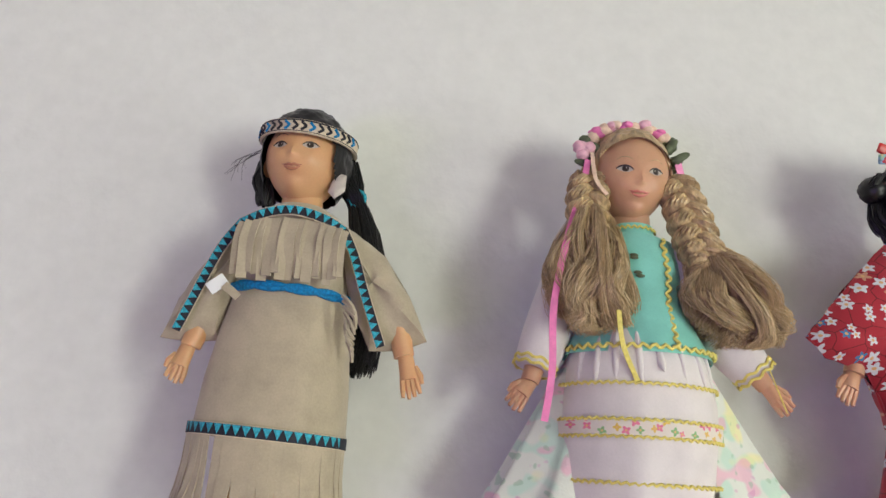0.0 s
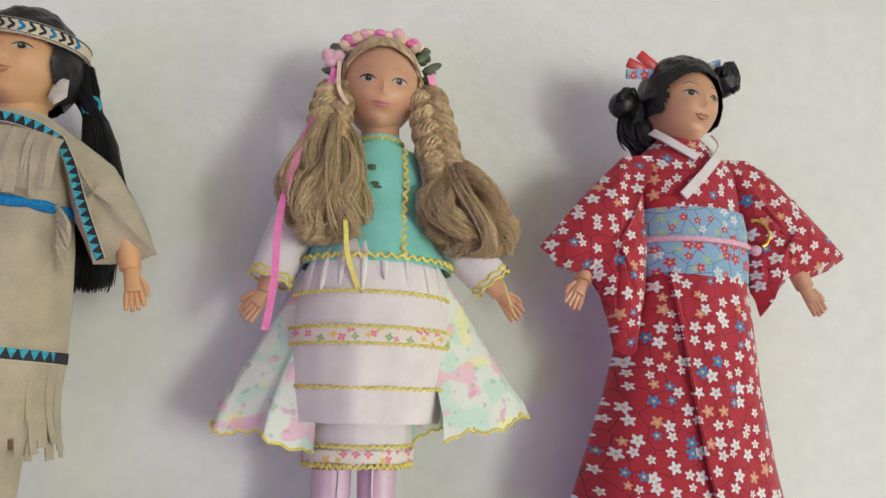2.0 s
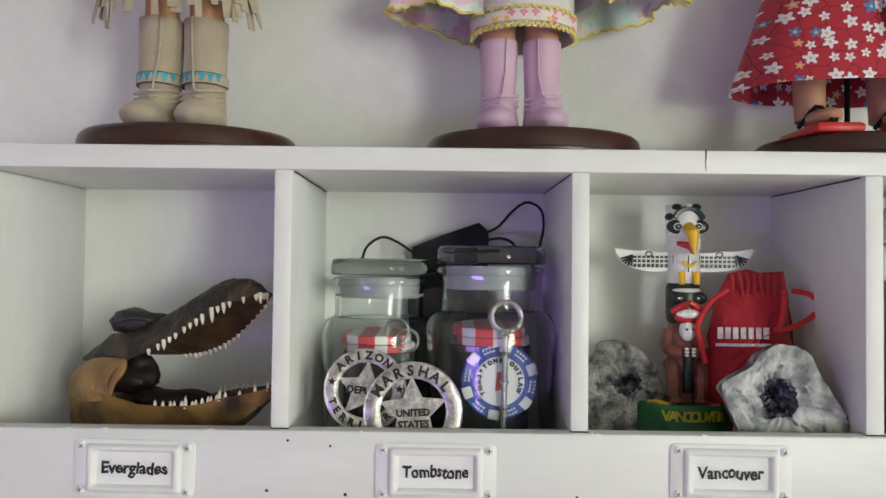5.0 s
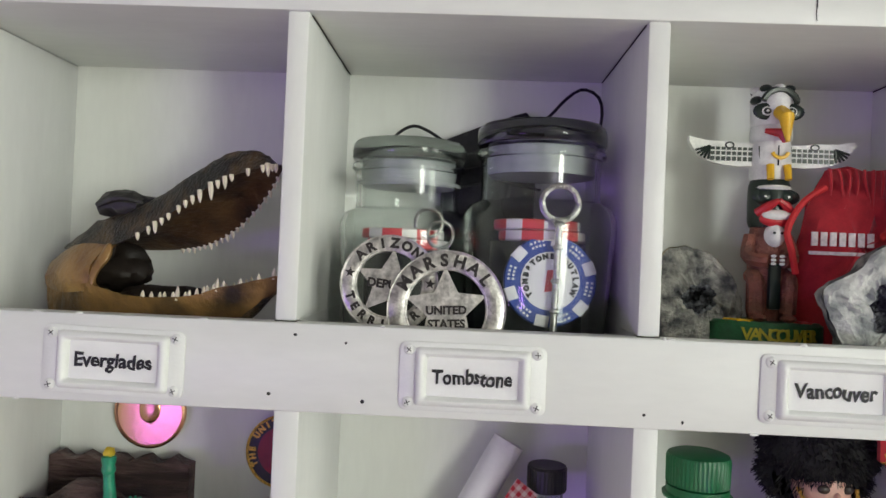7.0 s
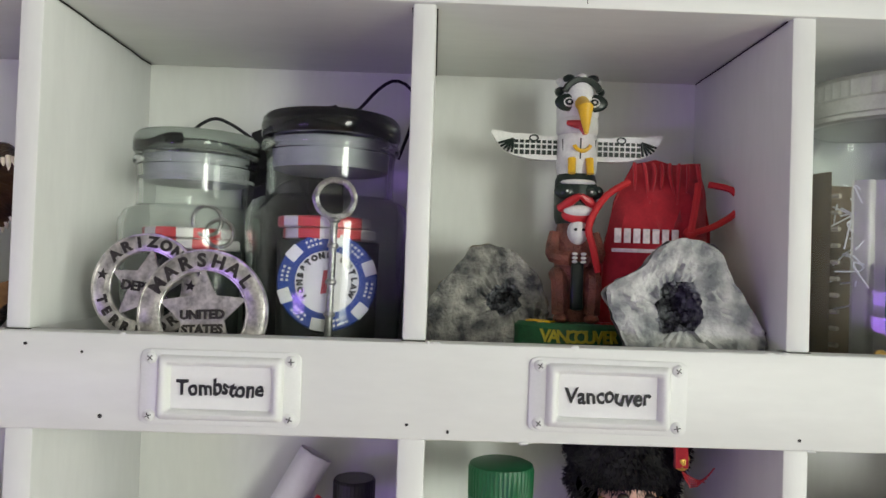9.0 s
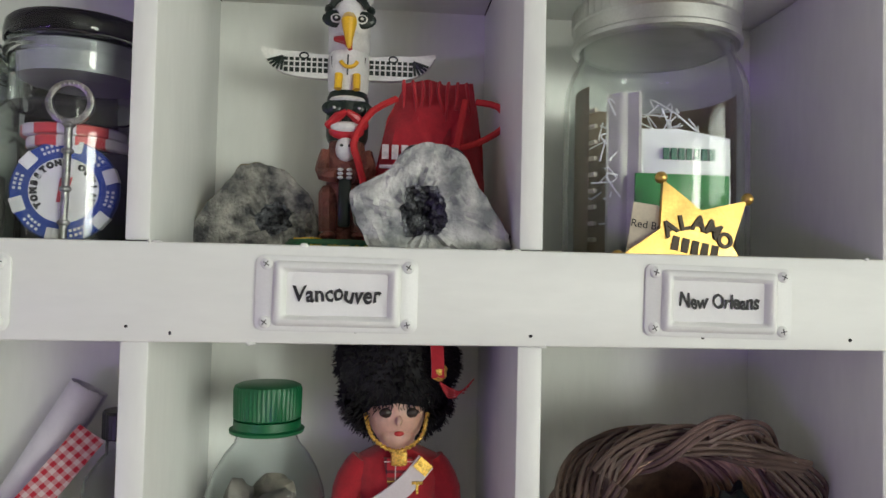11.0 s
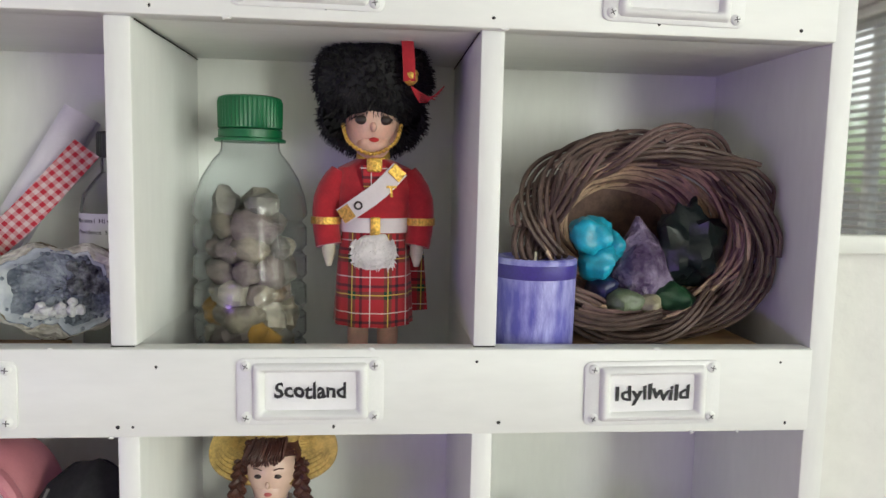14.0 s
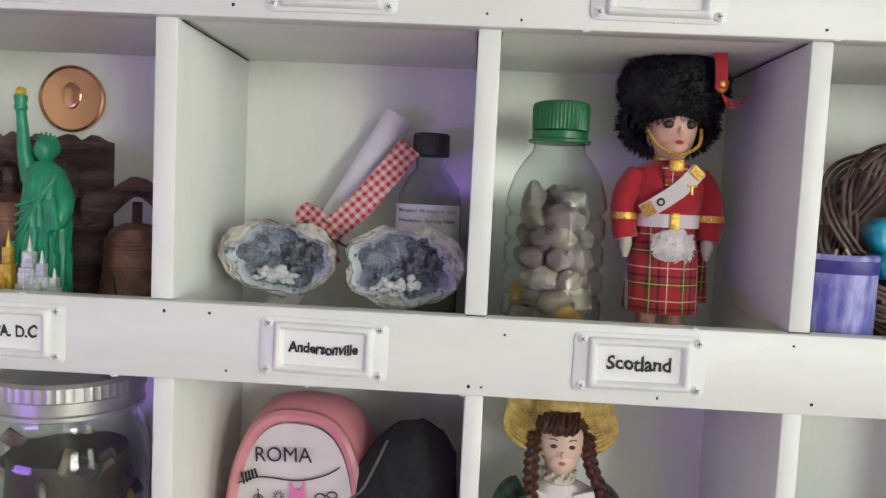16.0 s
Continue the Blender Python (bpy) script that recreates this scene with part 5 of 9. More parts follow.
N_LIP = [(-0.104, 0.376, 1.347), (-0.082, 0.372, 1.356), (-0.067, 0.367, 1.364), (-0.053, 0.362, 1.373), (-0.039, 0.358, 1.381), (-0.026, 0.354, 1.386), (-0.015, 0.351, 1.3885), (-0.0095, 0.353, 1.389)]
CREST = [(-0.127, 0.396, 1.350), (-0.108, 0.394, 1.364), (-0.086, 0.387, 1.3700), (-0.066, 0.381, 1.3790), (-0.049, 0.376, 1.3895), (-0.035, 0.371, 1.3950), (-0.020, 0.364, 1.3945), (-0.0085, 0.356, 1.3885)]
F_LIP = [(-0.105, 0.412, 1.350), (-0.088, 0.410, 1.350), (-0.072, 0.405, 1.351), (-0.059, 0.400, 1.353), (-0.046, 0.394, 1.358), (-0.034, 0.387, 1.366), (-0.020, 0.374, 1.378), (-0.010, 0.359, 1.388)]
um, up_near, up_far = jaw_loft(N_LIP, CREST, F_LIP, 0.22)
upper = gator.part("upper_jaw", um, [HIDE, MOUTH], "dark scaly upper jaw with a brown palate")
L_NEAR = [(-0.129, 0.384, 1.335), (-0.101, 0.368, 1.334), (-0.082, 0.364, 1.330), (-0.064, 0.360, 1.3295), (-0.048, 0.357, 1.331), (-0.035, 0.354, 1.335), (-0.022, 0.350, 1.338), (-0.006, 0.348, 1.342)]
KEEL = [(-0.126, 0.394, 1.300), (-0.110, 0.390, 1.2985), (-0.092, 0.387, 1.2980), (-0.068, 0.381, 1.2985), (-0.047, 0.375, 1.303), (-0.034, 0.370, 1.312), (-0.021, 0.362, 1.322), (-0.006, 0.353, 1.336)]
L_FAR = [(-0.118, 0.415, 1.337), (-0.098, 0.412, 1.333), (-0.080, 0.408, 1.329), (-0.064, 0.402, 1.329), (-0.048, 0.394, 1.331), (-0.035, 0.385, 1.335), (-0.022, 0.373, 1.338), (-0.007, 0.358, 1.342)]
lm, lo_near, lo_far = jaw_loft(L_NEAR, KEEL, L_FAR, 0.30, dark=lambda f, u: f > 0.42 and u > 0.30 - 0.10 * f)
lm.v = [(x, y, max(z, F1 + 0.0003)) for x, y, z in lm.v]
lower = gator.part("lower_jaw", lm, [HIDE_TAN, MOUTH, HIDE], "tan lower jaw with a dark underside")
cheek = []
for f in [i / 9 for i in range(10)]:
    a = Vector(spline([(-0.1305, 0.390, 1.343), (-0.113, 0.381, 1.3515), (-0.0925, 0.3725, 1.3520)], 10)[round(f * 9)])
    b = Vector(spline([(-0.1300, 0.386, 1.330), (-0.113, 0.372, 1.329), (-0.098, 0.3685, 1.331)], 10)[round(f * 9)])
    front = [a.lerp(b, k / 7) + Vector((-0.004 * f * math.sin(math.pi * k / 7), -0.0030 * math.sin(math.pi * k / 7) + 0.0012 * noise.noise((f * 7, k * 0.9, 3)), 0)) for k in range(8)]
    cheek.append([tuple(p) for p in front] + [tuple(p + Vector((0, 0.006, 0))) for p in reversed(front)])
gator.part("cheek_skin", Mesh().rings(cheek, 0, None, True, (True, True)), AMBER, "amber dried skin at the hinge")
gator.part("cheek_fold", Mesh().tube(spline([(-0.0925, 0.3715, 1.3525), (-0.0935, 0.3705, 1.3470), (-0.0975, 0.3690, 1.3400), (-0.0985, 0.3680, 1.3325)], 12), [0.0010, 0.0020, 0.0026, 0.0030, 0.0032, 0.0032, 0.0030, 0.0027, 0.0024, 0.0020, 0.0016, 0.0010], 10, flat=0.7), AMBER)
gator.part("throat", Mesh().ball((-0.100, 0.398, 1.341), (0.016, 0.014, 0.0110), 0, 28, 18, 0.35, 120), BLACK_MOUTH, "black dried throat")
gator.part("tongue", Mesh().ball((-0.070, 0.386, 1.3285), (0.024, 0.013, 0.0050), 0, 26, 14, 0.3, 120), BLACK_MOUTH)
BROW = mat("black_wrinkled_hide", (0.020, 0.019, 0.017), 0.45, vary=0.5, scale=200, bump=0.9)
for c in ((-0.0935, 0.3885, 1.3715), (-0.0960, 0.4110, 1.3680)):
    ridge = gator.part("eye_ridge", Mesh().ball(c, (0.0150, 0.0085, 0.0068), 0, 30, 18, 0.28, 170), BROW, "black wrinkled eye ridge")
    gator.part("eye_fold", Mesh().tube(spline([(c[0] - 0.011, c[1] - 0.0060, c[2] - 0.001), (c[0], c[1] - 0.0090, c[2] + 0.0028), (c[0] + 0.011, c[1] - 0.0065, c[2] + 0.0015)], 9), 0.0016, 7), BROW, "", ridge)
R = random.Random(12)


def fang(p, ln, r, way, parent):
    d = Vector(way).normalized()
    gator.part("tooth", Mesh().tube([Vector(p) - d * ln * 0.3, Vector(p) + d * ln * 0.4, Vector(p) + d * ln * 0.75, Vector(p) + d * ln], [r, r * 0.85, r * 0.5, r * 0.1], 8), TOOTH, "", parent)


for i in range(20):
    f = 0.18 + 0.78 * i / 19
    p = up_near[min(55, int(f * 55))]
    big = (0.0064 if i == 9 else 0.0044 if i in (2, 8, 11, 17) else 0.0030) * R.uniform(0.85, 1.1)
    if i not in (13, 15):
        fang(p, big, 0.0009 + big * 0.06, (0.12, -0.12, -1), upper)
for i in range(19):
    fang(up_far[int((0.30 + 0.66 * i / 18) * 55)], 0.0026 * R.uniform(0.7, 1.2), 0.0010, (0.25, -0.1, -1), upper)
for i in range(22):
    f = 0.38 + 0.60 * i / 21
    big = (0.0055 if i == 5 else 0.0048 if i in (12, 21) else 0.0026) * R.uniform(0.8, 1.15)
    if i not in (14, 15, 17, 18, 20):
        fang(lo_near[min(55, int(f * 55))] + Vector((0, 0.0012, 0)), big, 0.0008 + big * 0.06, (0.05, -0.05, 1), lower)
for i in range(12):
    fang(lo_far[int((0.36 + 0.5 * i / 11) * 55)], 0.0030 * R.uniform(0.7, 1.2), 0.0009, (0, -0.1, 1), lower)

# two glass jars with lids
GLASS = glass("clear_glass", (0.83, 0.86, 0.845))
GREY_GLASS = glass("greyish_lid_glass", (0.44, 0.48, 0.46))
SEAL = mat("cloudy_grey_seal", (0.27, 0.285, 0.285), 0.4, vary=0.2, scale=60)
WAX = mat("dark_smoky_filling", (0.035, 0.040, 0.038), 0.5, vary=0.3, scale=60)
STRIPE = printed("red_and_white_edge", (0.70, 0.66, 0.66), lambda n, l, x, y, g: blend(n, l, calc(n, l, "GREATER_THAN", calc(n, l, "FRACT", calc(n, l, "MULTIPLY", x, 62)), 0.42), g, (0.60, 0.05, 0.06)), 0.5)


def jar(x, y, r, h, label, neck, chips, rings):
    """A stoppered jar: a body that narrows downwards, a short neck, a glass lid with a cloudy seal, and chips inside."""
    th = Thing("glass_jar", (x, y, F1), label, "jar", "glass jars in the compartment")
    z = F1
    outer = [(r * 0.70, 0.0), (r * 0.80, 0.0012), (r * 0.84, 0.005), (r * 0.92, h * 0.30), (r * 0.985, h * 0.54), (r, h * 0.60), (r * 0.985, h * 0.640), (r * 0.92, h * 0.680), (neck * 0.97, h * 0.700), (neck * 0.955, h * 0.72), (neck * 0.955, h * 0.775), (neck * 0.96, h * 0.83), (neck * 0.98, h * 0.865), (neck * 1.03, h * 0.875), (neck * 1.04, h * 0.885), (neck * 1.02, h * 0.90), (neck * 0.97, h * 0.905)]
    inner = [(max(0.001, q - 0.0026), zz if k > 3 else 0.005 + k * 0.001) for k, (q, zz) in enumerate(outer)][::-1]
    body = th.part("body", Mesh().lathe(outer + inner, 64, 0, (x, y, z), caps=(True, True)), GLASS)
    body.visible_shadow = False
    lr = neck * 1.03
    lid = th.part("lid", Mesh().lathe([(0.002, h * 0.915), (lr * 0.90, h * 0.915), (lr * 0.985, h * 0.917), (lr * 1.01, h * 0.925), (lr * 1.015, h * 0.955), (lr * 1.0, h * 0.985), (lr * 0.95, h), (lr * 0.6, h * 1.003), (0.002, h * 1.003)], 64, 0, (x, y, z)), GREY_GLASS, "thick greyish glass lid")
    lid.visible_shadow = False
    th.part("seal", Mesh().lathe([(neck * 0.80, h * 0.800), (neck * 0.855, h * 0.800), (neck * 0.872, h * 0.815), (neck * 0.855, h * 0.83), (neck * 0.872, h * 0.845), (neck * 0.860, h * 0.908), (neck * 0.80, h * 0.908), (neck * 0.79, h * 0.85)], 48, 0, (x, y, z)), SEAL, "cloudy grey stopper seal")
    th.part("filling", Mesh().lathe([(0.0, 0.006), (r * 0.56, 0.0065), (r * 0.60, 0.020), (r * 0.62, chips - 0.011), (0.0, chips - 0.0105)], 40, 0, (x, y + 0.002, z)), WAX, "dark contents")
    for k in range(2):
        cz, cr, dx = chips - 0.0105 + k * 0.0048, 0.0202, 0.0012 * (-1) ** k
        th.part("stacked_chip", Mesh().lathe([(0.0, cz), (cr - 0.0006, cz), (cr, cz + 0.0006), (cr, cz + 0.0038), (cr - 0.0006, cz + 0.0044), (0.0, cz + 0.0044)], 48, 0, (x + dx, y - 0.004, z)), STRIPE, "red and white edged chip")
    for cx, cz, rr_ in rings:
        th.part("split_ring", Mesh().tube([(cx + rr_ * math.cos(a), y - r * 0.62, cz + rr_ * math.sin(a)) for a in [6.2832 * i / 28 for i in range(28)]], 0.0009, 7, 0, True), SILVER, "thin steel ring")
    return th


SILVER = mat("rough_cast_silver", (0.36, 0.35, 0.34), 0.36, 1.0, vary=0.3, scale=300, bump=0.9, fine=900)
jar(0.0425, 0.4035, 0.0338, 0.1115, "clear glass jar with a thick lid and dark contents", 0.0272, 0.0695, ((0.0545, 1.3680, 0.0062), (0.0600, 1.3630, 0.0058)))
jar(0.1070, 0.3890, 0.0368, 0.1190, "larger clear glass jar with a thick lid and dark contents", 0.0296, 0.0755, ())

# black cloth mask behind the jars
mask = Thing("face_mask", (0.083, 0.431, F1), "black cloth mask with thin ear cords leaning behind jars", "face mask")
mm = Mesh()
pillow(mm, [(0.0600, 1.4165), (0.078, 1.4240), (0.1020, 1.4325), (0.1080, 1.4270), (0.1080, 1.36), (0.1060, F1 + 0.001), (0.0600, F1 + 0.001)], 0.4315, 0.004, 0, 4, 0.003)
for z in (1.405, 1.396, 1.387):
    mm.tube([(0.056, 0.4275, z), (0.085, 0.4268, z + 0.007), (0.111, 0.4275, z + 0.003)], 0.0008, 5, 0)
mask.part("cloth", mm, BLACK_CLOTH)
for pts in ([(0.0290, 0.428, 1.4080), (0.0320, 0.428, 1.4165), (0.0410, 0.429, 1.4225), (0.0500, 0.429, 1.4200), (0.0610, 0.429, 1.4130)], [(0.1060, 0.430, 1.4260), (0.1140, 0.430, 1.4300), (0.1230, 0.430, 1.4400), (0.1320, 0.430, 1.4455), (0.1410, 0.429, 1.4400), (0.1415, 0.428, 1.4250), (0.1350, 0.427, 1.4050)], [(0.1060, 0.428, 1.4210), (0.1150, 0.426, 1.4225), (0.1230, 0.425, 1.4190), (0.1300, 0.425, 1.4060)]):
    mask.part("ear_cord", Mesh().tube(spline(pts, 18), 0.00085, 7), BLACK_CLOTH)
mask.part("cord_knot", Mesh().ball((0.0290, 0.428, 1.4080), (0.0022, 0.0018, 0.0020), 0, 10, 7, 0.2, 600), BLACK_CLOTH)

# pierced metal badges
PEWTER = mat("antiqued_pewter", (0.58, 0.56, 0.55), 0.33, 0.9, vary=0.45, scale=220, bump=0.5, fine=700)
DARK_PEWTER = mat("blackened_pewter", (0.035, 0.03, 0.03), 0.5, 0.4, vary=0.3, scale=200)


def ring_plate(m, c, R0, R1, y0, y1, n=64, m_i=0, X=None):
    prof = []
    for k in range(n + 1):
        a = 6.28318 * k / n
        prof.append([(c[0] + r * math.cos(a), y, c[1] + r * math.sin(a)) for r, y in ((R1, y0 + 0.0003), (R1 - 0.0004, y0), (R0 + 0.0004, y0), (R0, y0 + 0.0003), (R0, y1), (R1, y1))])
    return m.rings(prof, m_i, X)


def around(m, text, c, r, size, start, step, y, m_i, X=None, inward=False):
    for i, ch in enumerate(text):
        a = start + step * i
        p = (c[0] + r * math.cos(radians(a)), y, c[1] + r * math.sin(radians(a)))
        m.letters(ch, size, m_i, (X or Matrix.Identity(4)) @ pose(*p, 0, (90 - a) if not inward else (270 - a), 0), 0.0004, 0.00028)


def badge(name, c, y, R, label, words, lines, star_label, tilt):
    X = pose(c[0], y, c[1], -6, tilt, 0)
    th = Thing(name, (c[0], y, F1), label, "badge", "pierced metal badges")
    th.part("ring", ring_plate(Mesh(), (0, 0), R * 0.66, R, -0.0012, 0.0008, X=X), PEWTER)
    th.part("star", Mesh().star((0, 0), R * 0.72, R * 0.345, -0.0008, 0.0006, 0, 5, 90, X), PEWTER)
    rim = Mesh()
    for r in (R * 0.985, R * 0.68):
        rim.tube([(r * math.cos(a), -0.0013, r * math.sin(a)) for a in [6.28318 * i / 60 for i in range(60)]], 0.00035, 5, 0, True, X=X)
    th.part("rim", rim, PEWTER)
    for text, r, size, start, step, inward in words:
        w = Mesh()
        around(w, text, (0, 0), r, size, start, step, -0.0014, 0, X, inward)
        th.part("lettering", w, DARK_PEWTER, "raised dark lettering", smooth=0)
    for text, z, size in lines:
        th.part("lettering", Mesh().letters(text, size, 0, X @ Matrix.Translation((0, -0.0013, z)), 0.0004, 0.0002), DARK_PEWTER, "raised dark lettering", smooth=0)
    for s in star_label:
        th.part("small_star", Mesh().star((R * 0.83 * math.cos(radians(s)), R * 0.83 * math.sin(radians(s))), 0.0024, 0.001, -0.0016, -0.001, 0, 5, 90, X), DARK_PEWTER)
    return th


badge("deputy_badge", (0.0402, 1.3400), 0.3555, 0.0214, "round pierced pewter badge with a star, leaning on a jar", [("ARIZONA", 0.0177, 0.0058, 143, -17.5, False), ("TERRITORY", 0.0177, 0.0050, 205, 16, True)], [("DEPUTY", -0.0005, 0.0052)], (172, 8), 6)
badge("marshal_badge", (0.0655, 1.3305), 0.3480, 0.0253, "round pewter marshal badge with a star in a ring", [("MARSHAL", 0.0206, 0.0072, 147, -18.5, False)], [("UNITED", -0.0005, 0.0048), ("STATES", -0.0062, 0.0048)], (), -3)

# poker chip and a silver key standing inside the larger jar
BLUE = mat("blue_clay_chip", (0.02, 0.055, 0.30), 0.4, vary=0.1, scale=100)
CHIPW = mat("white_clay_chip", (0.72, 0.70, 0.72), 0.45, vary=0.05)
chip = Thing("poker_chip", (0.1105, 0.3665, F1 + 0.006), "blue and white casino poker chip standing inside the jar", "poker chip")
XC = pose(0.1105, 0.3668, 1.3440, -3, 20, 2)
CR = 0.0203
chip.part("disc", Mesh().lathe([(0, -0.0016), (CR * 0.97, -0.0016), (CR, -0.0010), (CR, 0.0010), (CR * 0.97, 0.0016), (0, 0.0016)], 56, 0, X=XC @ pose(0, 0, 0, 90, 0, 0)), BLUE)
for i in range(6):
    a = 60 * i + 20
    chip.part("edge_spot", Mesh().box((CR * 0.76, -0.0019, -0.0030), (CR * 1.005, 0.0019, 0.0030), 0, 0.0003, XC @ pose(0, 0, 0, 0, a, 0)), CHIPW)
    dots = Mesh()
    for q in (-4, -1.3, 1.3, 4):
        for rr in (0.80, 0.90):
            dots.box((CR * rr - 0.0005, -0.0019, -0.0005), (CR * rr + 0.0005, -0.0016, 0.0005), 0, 0, XC @ pose(0, 0, 0, 0, a + 30 + q * 2.2, 0))
    chip.part("dot", dots, CHIPW)
face = chip.part("centre_sticker", Mesh().lathe([(0, -0.0002), (CR * 0.64, -0.0002), (CR * 0.64, 0.0002), (0, 0.0002)], 44, 0, X=XC @ Matrix.Translation((0, -0.0019, 0)) @ pose(0, 0, 0, 90, 0, 0)), CHIPW)
w = Mesh()
around(w, "TOMBSTONE", (0, 0), CR * 0.54, 0.0030, 235, -16, -0.0023, 0, XC)
around(w, "OUTLAW", (0, 0), CR * 0.54, 0.0030, 75, -16, -0.0023, 0, XC)
chip.part("lettering", w, INK, "small dark lettering", face, 0)
chip.part("playing_card", Mesh().plate([(-0.0030, 0.004), (0.0012, 0.006), (0.0022, -0.004), (-0.0006, -0.0055)], -0.0024, -0.0021, 0, XC), mat("faded_red_print", (0.5, 0.06, 0.07), 0.6), "", face)

key = Thing("ornate_key", (0.112, 0.3612, F1 + 0.006), "slim cast silver key with a ring bow standing inside the jar", "key")
XK = pose(0.1120, 0.3612, F1 + 0.0060, 0, 1, 0) @ Matrix.Diagonal((0.95, 0.8, 0.935, 1))
key.part("bow", ring_plate(Mesh(), (0, 0.0805), 0.0070, 0.0096, -0.0013, 0.0013, 40, 0, XK), SILVER)
for i in range(26):
    a = 6.28318 * i / 26
    key.part("bead", Mesh().ball((0.0083 * math.cos(a), -0.0013, 0.0805 + 0.0083 * math.sin(a)), (0.0007, 0.0003, 0.0007), 0, 8, 5, X=XK), SILVER)
sh = Mesh().tube([(0, 0, 0.001), (0, 0, 0.0725)], 0.0016, 10, 0, X=XK)
for z in (0.012, 0.030, 0.044, 0.060, 0.071):
    sh.ball((0, 0, z), (0.0026, 0.0026, 0.0016), 0, 12, 8, X=XK)
key.part("shank", sh, SILVER)
key.part("bit", Mesh().box((0.001, -0.0009, 0.004), (0.0075, 0.0009, 0.017), 0, 0.0006, XK).box((0.005, -0.001, 0.008), (0.0095, 0.001, 0.012), 0, 0.0004, XK), SILVER)

# carved bird pole
T_WHITE, T_BLACK, T_YEL, T_RED, T_BROWN, T_GREEN = (mat("white_pole_paint", (0.78, 0.78, 0.76), 0.38), mat("black_green_pole_paint", (0.008, 0.018, 0.014), 0.3), mat("yellow_pole_paint", (0.80, 0.47, 0.02), 0.35), mat("red_pole_paint", (0.50, 0.02, 0.03), 0.35), two_tone("reddish_brown_resin", (0.24, 0.075, 0.05), (0.10, 0.035, 0.025), 120, 0.4, 0.7, 0.45, 0.6), mat("green_pole_base", (0.012, 0.10, 0.035), 0.45, vary=0.3, scale=120))
tx, ty = 0.2200, 0.4010
tot = Mesh()


def drum(z0, z1, r, m_i, k=0.9):
    tot.lathe([(r * k, z0), (r, z0 + (z1 - z0) * 0.12), (r * 1.02, (z0 + z1) / 2), (r, z1 - (z1 - z0) * 0.12), (r * k, z1)], 26, m_i, (tx, ty, 0))


def eye_mark(dx, z, s, white=0):
    for q, (rx, mt) in enumerate(((0.0052 * s, 1), (0.0032 * s, white), (0.0022 * s, 1), (0.0010 * s, white))):
        tot.ball((tx + dx, ty - 0.0094 - 0.0004 * q + abs(dx) * 0.28, z), (rx * (1.25 if q == 0 else 1), 0.0012, rx * 0.8), mt, 14, 8)


drum(1.4220, 1.4400, 0.0098, 0)
drum(1.4150, 1.4235, 0.0096, 0)
for a in range(0, 360, 45):
    tot.ball((tx + 0.0078 * math.cos(radians(a)), ty + 0.0078 * math.sin(radians(a)), 1.4405), (0.0030, 0.0030, 0.0020), a // 45 % 2, 10, 6)
tot.tube(arc((tx, ty - 0.0094, 1.4310), 0.0085, 20, 160, 10), 0.0016, 6, 1)
for s in (-1, 1):
    eye_mark(s * 0.0058, 1.4290, 1.0)
    tot.ball((tx + s * 0.0088, ty - 0.003, 1.4350), (0.003, 0.004, 0.0022), 1, 10, 6)
tot.tube([(tx, ty - 0.0095, 1.4285), (tx + 0.0003, ty - 0.0160, 1.4250), (tx + 0.0006, ty - 0.0175, 1.4130)], [0.0034, 0.0036, 0.0009], 10, 2)
tot.tube([(tx - 0.0062, ty - 0.0085, 1.4195), (tx, ty - 0.0125, 1.4180), (tx + 0.001, ty - 0.0135, 1.4135)], [0.0012, 0.0026, 0.001], 8, 3)
drum(1.3960, 1.4155, 0.0094, 0)
for i in range(9):
    tot.tube([(tx - 0.0076 + i * 0.0019, ty - 0.0094 + abs(i - 4) * 0.0010, 1.4125), (tx - 0.0070 + i * 0.0017, ty - 0.0099 + abs(i - 4) * 0.0010, 1.4030)], 0.00035, 5, 1)
for s in (-1, 1):
    tot.tube([(tx + s * 0.0040, ty - 0.0100, 1.4030), (tx + s * 0.0042, ty - 0.0115, 1.3960)], [0.0019, 0.0017], 8, 2)
    poly = [(tx + s * 0.008, 1.4140), (tx + s * 0.016, 1.4142), (tx + s * 0.022, 1.4152), (tx + s * 0.030, 1.4150), (tx + s * 0.0400, 1.4168), (tx + s * 0.0402, 1.4150), (tx + s * 0.0380, 1.4110), (tx + s * 0.0345, 1.4075), (tx + s * 0.030, 1.4050), (tx + s * 0.024, 1.4036), (tx + s * 0.016, 1.4030), (tx + s * 0.008, 1.4032)]
    tot.plate(poly if s > 0 else poly, ty - 0.0018, ty + 0.0018, 0)
    for i in range(8):
        x = tx + s * (0.0105 + i * 0.0026)
        for z0, z1 in ((1.4055, 1.4075), (1.4083, 1.4100), (1.4108, 1.4122)):
            tot.box((x - 0.0009, ty - 0.0023, z0), (x + 0.0009, ty - 0.0017, z1), 1, 0)
    for i in range(5):
        a = radians(20 + 16 * i)
        tot.tube([(tx + s * 0.030, ty - 0.0021, 1.4125), (tx + s * (0.030 + 0.0075 * math.cos(a)), ty - 0.0021, 1.4125 - 0.0065 * math.sin(a))], 0.0006, 5, 1)
    tot.tube([(tx + s * 0.0205 + 0.002 * math.cos(a), ty - 0.0021, 1.4132 + 0.0014 * math.sin(a)) for a in [0.63 * i for i in range(10)]], 0.0004, 5, 1, True)
tot.tube(arc((tx + 0.0005, ty - 0.0104, 1.4105), 0.0040, 200, 340, 9), 0.0009, 6, 2)
drum(1.3735, 1.3965, 0.0097, 1)
